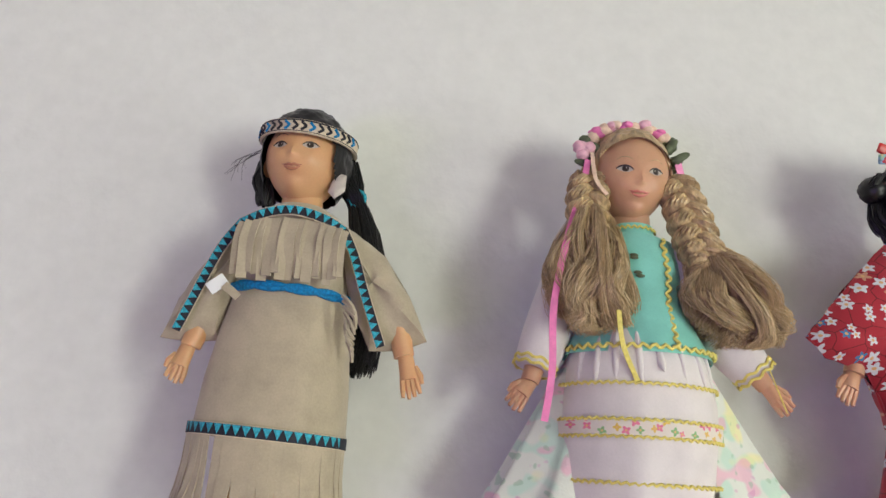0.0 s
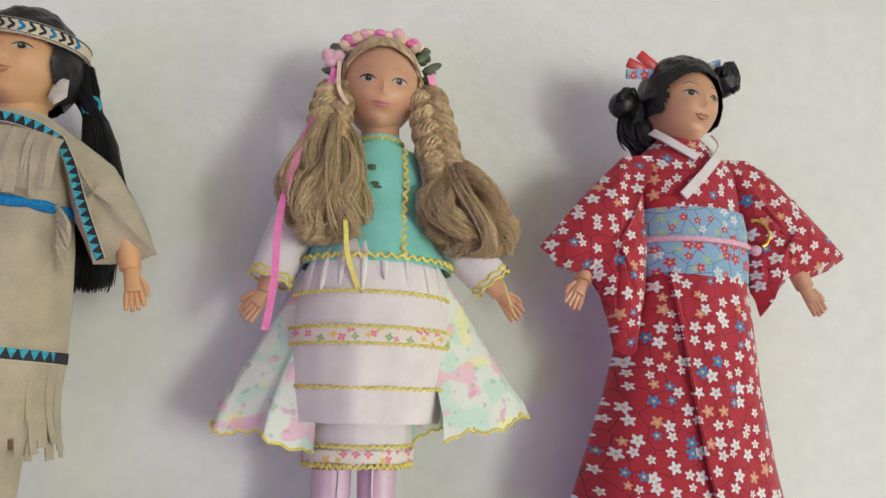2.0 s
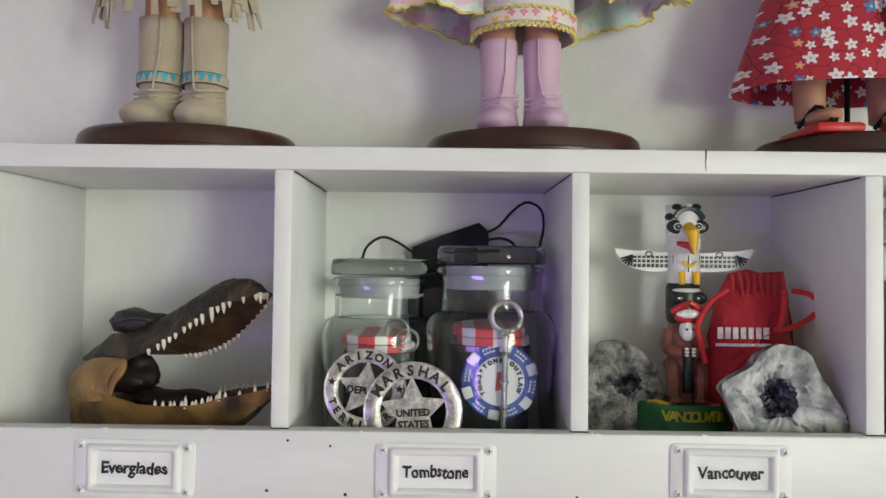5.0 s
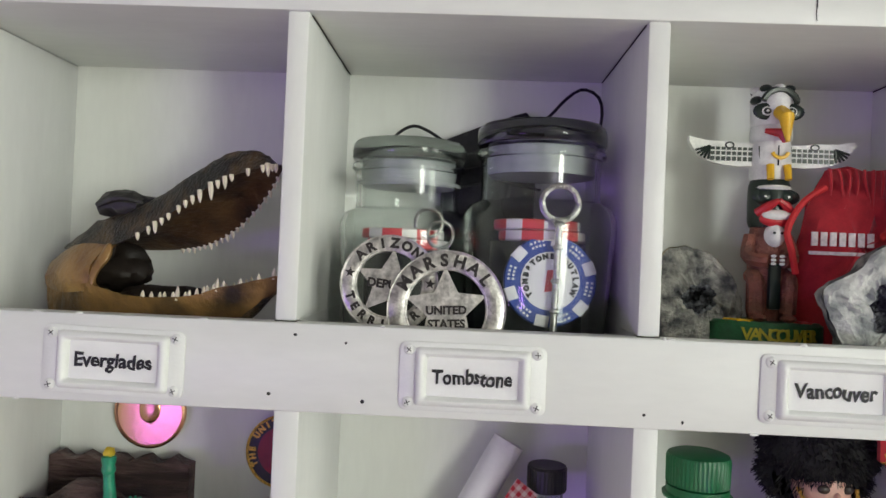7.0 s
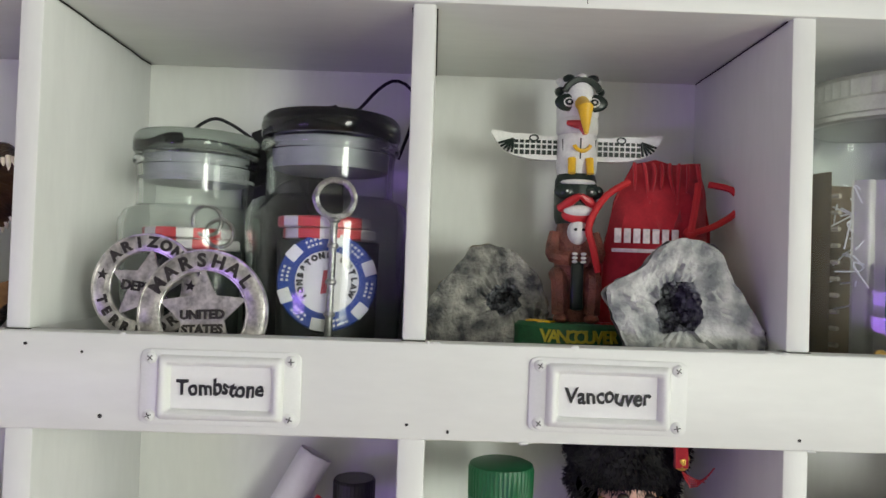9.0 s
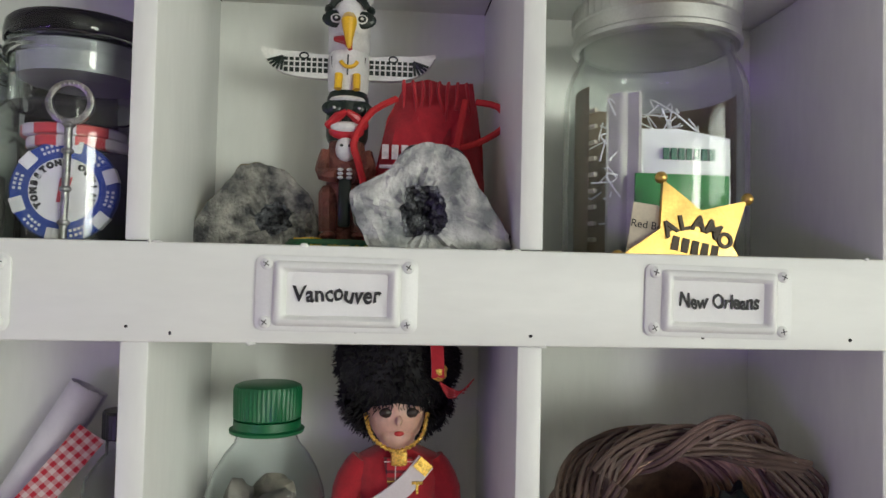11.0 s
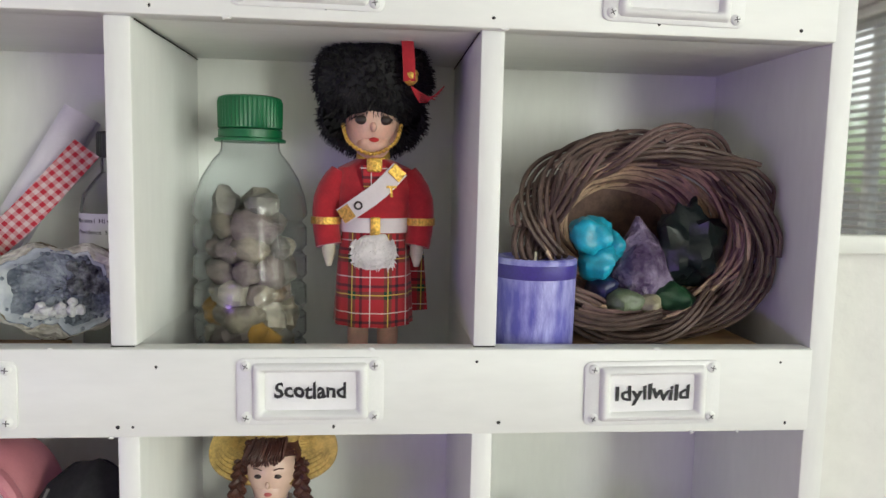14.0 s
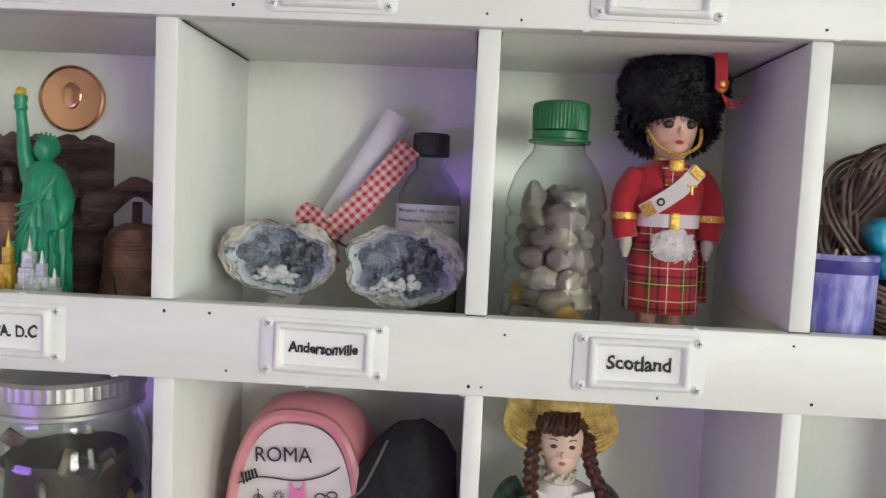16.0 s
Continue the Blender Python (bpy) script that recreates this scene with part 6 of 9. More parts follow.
tot.ball((tx, ty - 0.004, 1.3925), (0.0085, 0.0068, 0.0022), 0, 16, 8)
for s in (-1, 1):
    tot.ball((tx + s * 0.0052, ty - 0.0076, 1.3880), (0.0044, 0.0022, 0.0036), 1, 12, 8)
    eye_mark(s * 0.0056, 1.3880, 0.9)
    tot.tube([(tx + s * 0.0085, ty - 0.0070, 1.3800), (tx + s * 0.004, ty - 0.0110, 1.3835), (tx, ty - 0.0120, 1.3860)], [0.0020, 0.0022, 0.0012], 8, 3)
tot.ball((tx, ty - 0.0098, 1.3790), (0.0072, 0.0026, 0.0028), 0, 16, 8)
tot.ball((tx, ty - 0.0090, 1.3772), (0.0080, 0.0024, 0.0038), 3, 16, 8)
drum(1.3280, 1.3740, 0.0088, 4)
tot.ball((tx, ty - 0.0075, 1.3695), (0.0048, 0.0050, 0.0060), 0, 16, 10)
for s in (-1, 1):
    tot.ball((tx + s * 0.0018, ty - 0.0122, 1.3705), (0.0008, 0.0005, 0.0007), 1, 8, 5)
    tot.tube(spline([(tx + s * 0.0085, ty - 0.001, 1.3690), (tx + s * 0.0105, ty - 0.004, 1.3590), (tx + s * 0.0030, ty - 0.0100, 1.3570)], 8), 0.0034, 8, 4)
    tot.tube(spline([(tx + s * 0.0080, ty - 0.002, 1.3500), (tx + s * 0.0078, ty - 0.0075, 1.3470), (tx + s * 0.0072, ty - 0.0080, 1.3320)], 8), 0.0040, 8, 4)
    tot.ball((tx + s * 0.0070, ty - 0.0095, 1.3300), (0.0036, 0.0052, 0.0022), 4, 10, 6)
    for q in range(3):
        tot.ball((tx + s * 0.0020, ty - 0.0128, 1.3595 - q * 0.0018), (0.0014, 0.0010, 0.0008), 0, 8, 5)
tot.box((tx - 0.0028, ty - 0.0112, 1.3340), (tx + 0.0028, ty - 0.0060, 1.3560), 1, 0.0012)
base_poly = Mesh().lathe([(0, F1), (0.0265, F1), (0.0275, F1 + 0.004), (0.0270, F1 + 0.0295), (0.0250, F1 + 0.0312), (0, F1 + 0.0316)], 30, 0, (tx, ty, 0), 1.0, 0.72)
solid("totem_figurine", tot, [T_WHITE, T_BLACK, T_YEL, T_RED, T_BROWN], (tx, ty, F1 + 0.031), "painted totem figurine with winged bird on a green base", "figurine")
tb = Thing("figurine_base", (tx, ty, F1), "green painted oval base with raised yellow town name", "base")
tb.part("block", base_poly, T_GREEN)
w = Mesh()
for i, chh in enumerate("VANCOUVER"):
    a = radians(-122 + i * 8.2)
    w.letters(chh, 0.0078, 0, pose(tx + 0.0280 * math.cos(a), ty + 0.0280 * 0.72 * math.sin(a), F1 + 0.0255, 0, 0, math.degrees(a) + 90), 0.0005, 0.0002)
tb.part("lettering", w, mat("dull_yellow_letter_paint", (0.42, 0.36, 0.03), 0.5), "raised yellow letters", smooth=0)
for q, (dx, dy, mt) in enumerate(((-0.014, -0.010, T_YEL), (0.012, -0.012, T_RED), (-0.018, -0.004, T_YEL))):
    tb.part("painted_leaf", Mesh().star((0, 0), 0.005, 0.002, -0.0004, 0.0004, 0, 5, 40 * q, pose(tx + dx, ty + dy, F1 + 0.0316, 90, 0, 0)), mt)

# geodes
ROCK = two_tone("chalky_grey_rock", (0.085, 0.088, 0.095), (0.55, 0.53, 0.49), 95, 0.40, 0.66, 0.75, 0.9, 8, 0.004)
ROCK_WARM = two_tone("ochre_crusted_rock", (0.40, 0.33, 0.22), (0.60, 0.57, 0.52), 60, 0.40, 0.62, 0.85, 1.0, 8, 0.004)
CUT = two_tone("banded_pale_agate", (0.18, 0.195, 0.20), (0.66, 0.66, 0.64), 80, 0.40, 0.66, 0.45, 0.7, 8, 0.002)
CRYSTAL = two_tone("grey_blue_crystal", (0.07, 0.072, 0.085), (0.42, 0.44, 0.48), 180, 0.40, 0.68, 0.18, 1.0, 8, 0.003)
AGATE = two_tone("pale_blue_agate", (0.36, 0.40, 0.47), (0.56, 0.59, 0.63), 120, 0.35, 0.65, 0.3, 0.3)
CRYSTAL_PALE = two_tone("pale_druzy_quartz", (0.16, 0.185, 0.235), (0.44, 0.48, 0.55), 90, 0.36, 0.64, 0.2, 1.0, 8, 0.003)


def outline(c, rx, rz, n, seed, rough=0.10, pts=None):
    out = []
    for i in range(n):
        a = 6.28318 * i / n
        k = 1 + rough * noise.noise((math.cos(a) * 1.6 + seed, math.sin(a) * 1.6, seed)) + rough * 0.6 * noise.noise((math.cos(a) * 5 + seed, math.sin(a) * 5, seed))
        k *= pts(a) if pts else 1
        out.append((c[0] + rx * k * math.cos(a), c[1] + rz * k * math.sin(a)))
    return out


def geode(c, y, rx, rz, depth, seed, label, rind, cut, hollow, cav, tilt=0, z0=F1, shape=None, rim=1.0, banded=False, corners=None):
    """Half a geode: a rough rind, a cut face and a sunken crystal hollow."""
    X = pose(c[0], y, c[1], 0, tilt, 0)
    th = Thing("geode", (c[0], y, z0), label, "geode", "cut geodes")
    n = 60
    ring = outline((0, 0), rx, rz, n, seed, 0.12, shape)
    if corners:
        line = spline([(x * rx, 0, z * rx) for x, z in corners + corners[:1]], n + 1)[:n]
        ring = [(p.x * (1 + 0.05 * noise.noise((p.x * 260, p.z * 260, seed))), p.z * (1 + 0.05 * noise.noise((p.z * 260, p.x * 260, seed)))) for p in line]
        ring = [(x, max(z, z0 - c[1] + 0.0005)) for x, z in ring]
    rows = []
    for k in range(8):
        u = k / 7 * math.pi / 2
        s, d = math.cos(u) * 0.98 + 0.02, depth * math.sin(u)
        rows.append([(x * s * (1 + 0.07 * noise.noise((x * 160 + seed, d * 160, z * 160))), d, z * s * (1 + 0.07 * noise.noise((x * 150, d * 150 + seed, z * 150)))) for x, z in ring])
    th.part("rind", Mesh().rings(rows, 0, X, True, (False, True)), rind)
    hole = outline((cav[0], cav[1]), cav[2], cav[3], n, seed + 5, 0.28)
    rr = random.Random(int(seed * 10))
    face_rows = [[(x, 0.0, z) for x, z in ring]]
    for f in (0.07, 0.15, 0.24, 0.34, 0.45, 0.57, 0.70, 0.85, 1.0):
        face_rows.append([(x0 + (x1 - x0) * f, -0.0012 * math.sin(f * 3.1) + 0.0026 * noise.noise((x0 * 220, z0_ * 220, f * 5 + seed)) + 0.0012 * noise.noise((x0 * 600, z0_ * 600, f * 9)), z0_ + (z1 - z0_) * f) for (x0, z0_), (x1, z1) in zip(ring, hole)])
    th.part("cut_face", Mesh().rings(face_rows, 0, X), cut)
    cav_rows = [[(x, 0.0, z) for x, z in hole]]
    for f, d in ((0.85, 0.4), (0.6, 0.75), (0.3, 0.95), (0.05, 1.0)):
        cav_rows.append([(cav[0] + (x - cav[0]) * f, depth * 0.55 * d + rr.uniform(-0.0012, 0.0012), cav[1] + (z - cav[1]) * f) for x, z in hole])
    th.part("hollow", Mesh().rings(cav_rows, 0, X, True, (False, True)), hollow, "sparkling crystal hollow", smooth=20)
    if banded:
        band = [[(cav[0] + (x - cav[0]) * f, d, cav[1] + (z - cav[1]) * f) for x, z in hole] for f, d in ((1.0, 0.0004), (0.93, 0.0010), (0.90, 0.0016), (0.84, 0.0045))]
        th.part("agate_band", Mesh().rings(band, 0, X), AGATE, "smooth pale blue-grey agate band")
    cr = Mesh()
    for i in range(110):
        a, q = rr.uniform(0, 6.283), math.sqrt(rr.random()) * 0.98
        j = int(a / 6.28318 * n) % n
        p = (cav[0] + (hole[j][0] - cav[0]) * q, depth * 0.5 * (1 - q * q), cav[1] + (hole[j][1] - cav[1]) * q)
        s = rr.uniform(0.0007, 0.0017) * rim
        cr.ball(p, s, 0, 5, 3, X=X @ pose(0, 0, 0, 0, 0, 0))
    tagged(th.part("crystal_crust", cr, hollow, "small faceted crystals", smooth=0), kind="stuff")
    return th


geode((0.1819, 1.3387), 0.4000, 0.0278, 0.0278, 0.030, 3.3, "rough grey geode half with a dark hollow", ROCK_WARM, ROCK, CRYSTAL, (0.0060, -0.0010, 0.0078, 0.0072), corners=[(0.97, -0.25), (0.84, 0.26), (0.46, 0.70), (0.06, 0.84), (-0.33, 0.82), (-0.58, 0.50), (-1.06, -0.12), (-0.98, -0.70), (-0.70, -1.60), (0.60, -1.60), (0.80, -0.90)])
geode((0.2562, 1.3395), 0.3520, 0.0318, 0.0318, 0.030, 7.1, "large chalky white geode half with a dark crystal hollow", ROCK, CUT, CRYSTAL, (-0.0036, -0.0010, 0.0098, 0.0105), corners=[(1.00, -0.30), (0.61, 0.30), (0.38, 0.72), (0.05, 0.84), (-0.28, 0.78), (-0.60, 0.45), (-1.00, 0.20), (-0.92, -0.20), (-0.74, -0.60), (-0.72, -1.34), (0.95, -1.34), (1.02, -0.62)])

# small clear stone between pole and pouch
solid("quartz_pebble", Mesh().ball((0.2400, 0.404, F1 + 0.024), (0.0070, 0.0060, 0.0240), 0, 14, 10, 0.25, 200), mat("cloudy_pink_quartz", (0.45, 0.28, 0.26), 0.15, vary=0.2, scale=100), (0.24, 0.404, F1), "cloudy pinkish quartz pebble beside the pouch", "stone")

# red pouch
def nearer(m):
    e = Vector((0.1487, 0.0712, 1.3449))
    m.v = [tuple(e + (Vector((p[0] - 0.004 - 0.10 * (0.297 - p[0]), p[1], p[2])) - e) * 0.945) for p in m.v]
    return m


pouch = Thing("drawstring_pouch", (0.272, 0.404, F1), "red felt drawstring pouch with white print leaning upright", "pouch")
pm = Mesh()
pillow(pm, [(0.2440, F1 - 0.0025), (0.2460, 1.330), (0.2470, 1.360), (0.2520, 1.388), (0.2600, 1.4060), (0.2700, 1.4085), (0.2780, 1.4065), (0.2905, 1.4075), (0.2925, 1.395), (0.2955, 1.375), (0.2975, 1.340), (0.2960, F1 - 0.0025)], 0.4205, 0.0105, 0, 5, 0.004)
pouch.part("bag", nearer(pm), RED)
for i in range(8):
    x = 0.259 + i * 0.004
    pouch.part("pleat", nearer(Mesh().tube(spline([(x, 0.4135, 1.4060), (x + 0.0008 * math.sin(i), 0.4115, 1.400), (x + 0.002 * math.sin(i * 2), 0.4112, 1.392 - 0.003 * (i % 3))], 6), [0.0007, 0.0010, 0.0010, 0.0009, 0.0006, 0.0003], 6, 0)), RED)
for pts in ([(0.2560, 0.412, 1.3960), (0.2450, 0.409, 1.388), (0.2380, 0.408, 1.374), (0.2400, 0.408, 1.364), (0.2430, 0.410, 1.352)], [(0.2910, 0.412, 1.3960), (0.3010, 0.409, 1.3930), (0.3030, 0.408, 1.384), (0.2930, 0.407, 1.376), (0.2830, 0.407, 1.3720)], [(0.2860, 0.410, 1.3960), (0.2840, 0.407, 1.385), (0.2820, 0.4065, 1.3720)]):
    pouch.part("drawstring", nearer(Mesh().tube(spline([(x, y - 0.002, z) for x, y, z in pts], 14), 0.0016, 7)), mat("bright_red_cord", (0.55, 0.02, 0.025), 0.7) if "bright_red_cord" not in bpy.data.materials else bpy.data.materials["bright_red_cord"])
pouch.part("knot", nearer(Mesh().ball((0.2825, 0.4065, 1.3720), (0.0032, 0.0028, 0.0030), 0, 12, 8, 0.2, 500)), bpy.data.materials["bright_red_cord"])
PRINT = mat("white_print", (0.70, 0.62, 0.62), 0.7, vary=0.2, scale=400)
pr = Mesh()
for i in range(7):
    pr.box((0.2500 + i * 0.0042, 0.4088, 1.3665), (0.2530 + i * 0.0042, 0.4096, 1.3735), 0, 0.0002)
pr.box((0.2490, 0.4088, 1.3620), (0.2790, 0.4096, 1.3638), 0, 0.0002)
pouch.part("print", nearer(pr), PRINT, "plain white printed marks")

# mason jar with papers, and the brass star badge
ALU = mat("brushed_zinc_lid", (0.55, 0.55, 0.54), 0.35, 0.9, vary=0.1, scale=80)


def screw_jar(name, x, y, z, r, h, label, lid_r=None):
    th = Thing(name, (x, y, z), label, "jar")
    outer = [(r * 0.85, 0.0), (r * 0.96, 0.002), (r, 0.008), (r, h * 0.66), (r * 0.985, h * 0.72), (r * 0.93, h * 0.775), (r * 0.86, h * 0.81), (r * 0.84, h * 0.84), (r * 0.84, h * 0.95)]
    inner = [(q * 0.94, max(zz, 0.004)) for q, zz in outer][::-1]
    b = th.part("body", Mesh().lathe(outer + inner, 56, 0, (x, y, z)), GLASS)
    b.visible_shadow = False
    lr = lid_r or r * 0.90
    rows = []
    n = 120
    for q, zz in ((lr * 0.985, h * 0.862), (lr * 1.02, h * 0.868), (lr * 1.02, h * 0.882), (lr, h * 0.888), (lr, h * 0.93), (lr * 1.012, h * 0.936), (lr * 1.012, h * 0.985), (lr * 0.985, h), (lr * 0.85, h * 1.001), (lr * 0.83, h * 0.995), (0.001, h * 0.996)):
        knurl = 0.0005 if 0.932 * h < zz < 0.99 * h else 0
        rows.append([(x + (q + knurl * (j % 2)) * math.cos(6.28318 * j / n), y + (q + knurl * (j % 2)) * math.sin(6.28318 * j / n), z + zz) for j in range(n)])
    th.part("lid", Mesh().rings(rows, 0, None, True, (True, True)), ALU, "knurled metal screw lid", smooth=25)
    return th


mj = screw_jar("mason_jar", 0.3630, 0.3905, F1, 0.0420, 0.1430, "clear mason jar with zinc lid, full of paper keepsakes")
PAPER = mat("yellowed_paper", (0.58, 0.52, 0.40), 0.8, vary=0.1, scale=120)
mj.part("rolled_paper", Mesh().rings([[(0.363 + 0.0365 * math.cos(a), 0.3905 + 0.0365 * math.sin(a), z) for a in [radians(-20 + 220 * i / 30) for i in range(31)]] for z in (F1 + 0.006, F1 + 0.102)], 0, None, False), mat("brown_wrapping_paper", (0.20, 0.145, 0.09), 0.8, vary=0.2, scale=60), "curled brown paper")
for k in range(12):
    z = F1 + 0.012 + k * 0.0072
    mj.part("paper_rib", Mesh().tube([(0.363 + 0.0352 * math.cos(a), 0.3905 + 0.0352 * math.sin(a), z) for a in [radians(150 + 55 * i / 10) for i in range(11)]], 0.0011, 5), PAPER, "pale corrugated rib")
mj.part("plastic_sleeve", Mesh().rings([[(0.3350 + 0.0012 * i, 0.3740 + 0.0010 * math.sin(i * 1.1) - 0.0006 * i, z) for i in range(12)] for z in (F1 + 0.008, F1 + 0.050, F1 + 0.098)], 0, None, False), mat("cloudy_plastic_sleeve", (0.48, 0.46, 0.42), 0.3, vary=0.15, scale=80), "cloudy plastic sleeve")
pk = Mesh()
pillow(pk, [(0.3490, 1.3790), (0.3650, 1.3800), (0.3890, 1.3760), (0.3900, 1.330), (0.3500, 1.330)], 0.3700, 0.003, 0, 3, 0.002)
mj.part("packet", pk, CARD, "white printed sachet")
mj.part("packet_band", Mesh().box((0.3445, 0.3640, 1.3300), (0.3860, 0.3655, 1.3590), 0, 0.0005), mat("green_print", (0.02, 0.22, 0.05), 0.5), "green printed panel")
bars = Mesh()
for i in range(7):
    bars.box((0.3575 + i * 0.0034, 0.3655, 1.3655), (0.3599 + i * 0.0034, 0.3666, 1.3705), 0, 0)
mj.part("print", bars, mat("dark_green_print", (0.015, 0.12, 0.07), 0.5), "dark green printed marks")
shred = Mesh()
rr = random.Random(31)
for i in range(70):
    p = Vector((0.357 + rr.uniform(-0.022, 0.022), 0.386 + rr.uniform(-0.016, 0.012), 1.372 + rr.uniform(-0.03, 0.022)))
    shred.tube(spline([p, p + Vector((rr.uniform(-0.008, 0.008), rr.uniform(-0.004, 0.004), rr.uniform(-0.008, 0.008))), p + Vector((rr.uniform(-0.012, 0.012), rr.uniform(-0.004, 0.004), rr.uniform(-0.01, 0.01)))], 6), 0.0004, 4, 0)
tagged(mj.part("shredded_paper", shred, CARD, "thin shredded paper"), kind="stuff")
cardx = Thing("small_card", (0.339, 0.3485, F1), "small cream card with typed words leaning on jar", "card")
cardx.part("sheet", Mesh().box((-0.0110, -0.0003, 0), (0.0110, 0.0003, 0.0470), 0, 0, pose(0.3425, 0.3475, F1, -2, 8, -4)), PAPER)
cardx.part("lettering", Mesh().letters("Red Beans", 0.0044, 0, pose(0.3455, 0.3462, F1 + 0.0380, -2, 8, -4), 0.0001), INK, "typed words", smooth=0)
BRASS = mat("antiqued_brass", (0.62, 0.40, 0.12), 0.28, 0.95, vary=0.2, scale=90, bump=0.3)
sb = Thing("star_badge", (0.3640, 0.3440, F1), "brass five-pointed star badge with ball tips", "badge")
XS = pose(0.3622, 0.3462, 1.3260, -4, 12, 0) @ Matrix.Scale(1.16, 4)
sb.part("star", Mesh().star((0, 0), 0.0265, 0.0140, -0.0010, 0.0010, 0, 5, 54 + 0, XS), BRASS)
for i in range(5):
    a = radians(54 + 72 * i)
    sb.part("ball_tip", Mesh().ball((0.0275 * math.cos(a), 0, 0.0275 * math.sin(a)), 0.0022, 0, 12, 8, X=XS), BRASS)
w = Mesh()
around(w, "ALAMO", (0, -0.006), 0.0150, 0.0072, 133, -21, -0.0014, 0, XS)
sb.part("lettering", w, mat("dark_brass_engraving", (0.05, 0.03, 0.01), 0.5), "engraved word", smooth=0)
for i in range(5):
    sb.part("engraved_bar", Mesh().box((-0.0085 + i * 0.0036, -0.0014, -0.0020), (-0.0060 + i * 0.0036, -0.0009, 0.0030), 0, 0, XS), bpy.data.materials["dark_brass_engraving"], "plain engraved bar")

# ---- middle row ----
# plastic bottle with pebbles
PET = glass("clear_thin_plastic", (0.84, 0.865, 0.87), 0.09, 1.22)
CAP = mat("dark_green_cap", (0.006, 0.125, 0.045), 0.38, vary=0.08, scale=90)
bx, by = 0.1885, 0.3945
bot = Thing("plastic_bottle", (bx, by, F2), "ribbed clear plastic bottle with green cap, half full of pebbles", "bottle")
prof = [(0.0200, 0.0), (0.0245, 0.002), (0.0262, 0.007)]
for k in range(5):
    z = 0.015 + k * 0.0142
    prof += [(0.0262, z), (0.0243, z + 0.0020), (0.0243, z + 0.0032), (0.0264, z + 0.0056)]
prof += [(0.0266, 0.0790), (0.0255, 0.0860), (0.0225, 0.0945), (0.0180, 0.1020), (0.0142, 0.1065), (0.0134, 0.1090), (0.0134, 0.1120)]
shell = prof + [(max(0.001, r - 0.0006), max(0.0008, z)) for r, z in prof[::-1]]
bb = bot.part("body", Mesh().lathe(shell, 48, 0, (bx, by, F2)), PET)
bb.visible_shadow = False
rows, n = [], 96
for r, z, kn in ((0.0140, 0.1175, 0), (0.0148, 0.1180, 1), (0.0150, 0.1300, 1), (0.0143, 0.1318, 0), (0.0125, 0.1326, 0), (0.0005, 0.1326, 0)):
    rows.append([(bx + (r - kn * 0.0005 * (j % 2)) * math.cos(6.28318 * j / n), by + (r - kn * 0.0005 * (j % 2)) * math.sin(6.28318 * j / n), F2 + z) for j in range(n)])
bot.part("cap", Mesh().rings(rows, 0, None, True, (True, True)), CAP, "ribbed green screw cap", smooth=25)
bot.part("tamper_ring", Mesh().lathe([(0.0135, 0.1118), (0.0162, 0.1115), (0.0164, 0.1128), (0.0147, 0.1135), (0.0147, 0.1170), (0.0135, 0.1172)], 48, 0, (bx, by, F2)), CAP)
PEBBLES = [mat("pebble_" + nme, c, 0.75, vary=0.35, scale=150, bump=0.8) for nme, c in (("beige", (0.19, 0.16, 0.122)), ("grey", (0.16, 0.147, 0.13)), ("brown", (0.13, 0.09, 0.058)), ("pale", (0.28, 0.25, 0.205)), ("amber", (0.32, 0.17, 0.03)), ("mauve", (0.14, 0.11, 0.10)))]
rr = random.Random(17)
for lay in range(15):
    cnt = (8, 8, 8, 8, 8, 7, 5, 3)[lay] if lay < 8 else 3
    core = lay >= 8
    lay = lay - 8 if core else lay
    for i in range(cnt):
        a = 6.28318 * (i + 0.5 * (lay % 2) + rr.uniform(-0.2, 0.2)) / cnt
        r = rr.uniform(0.003, 0.006) if core else rr.uniform(0.0130, 0.0158) if lay < 6 else rr.uniform(0.008, 0.0145)
        s = rr.uniform(0.0068, 0.0094)
        stone = Mesh().ball((0, 0, 0), (s * rr.uniform(0.85, 1.2), s * 0.75, s * rr.uniform(0.65, 0.95)), 0, 14, 9, 0.42, 150, rr.uniform(0, 50), pose(bx + r * math.cos(a), by + r * math.sin(a), F2 + 0.0095 + lay * 0.0104, 0, rr.uniform(-35, 35), math.degrees(a) + 90))
        bot.part("pebble", stone, PEBBLES[4 if lay == 0 and i % 3 == 0 else rr.randrange(6) if lay < 4 else rr.choice((0, 1, 3, 5))])


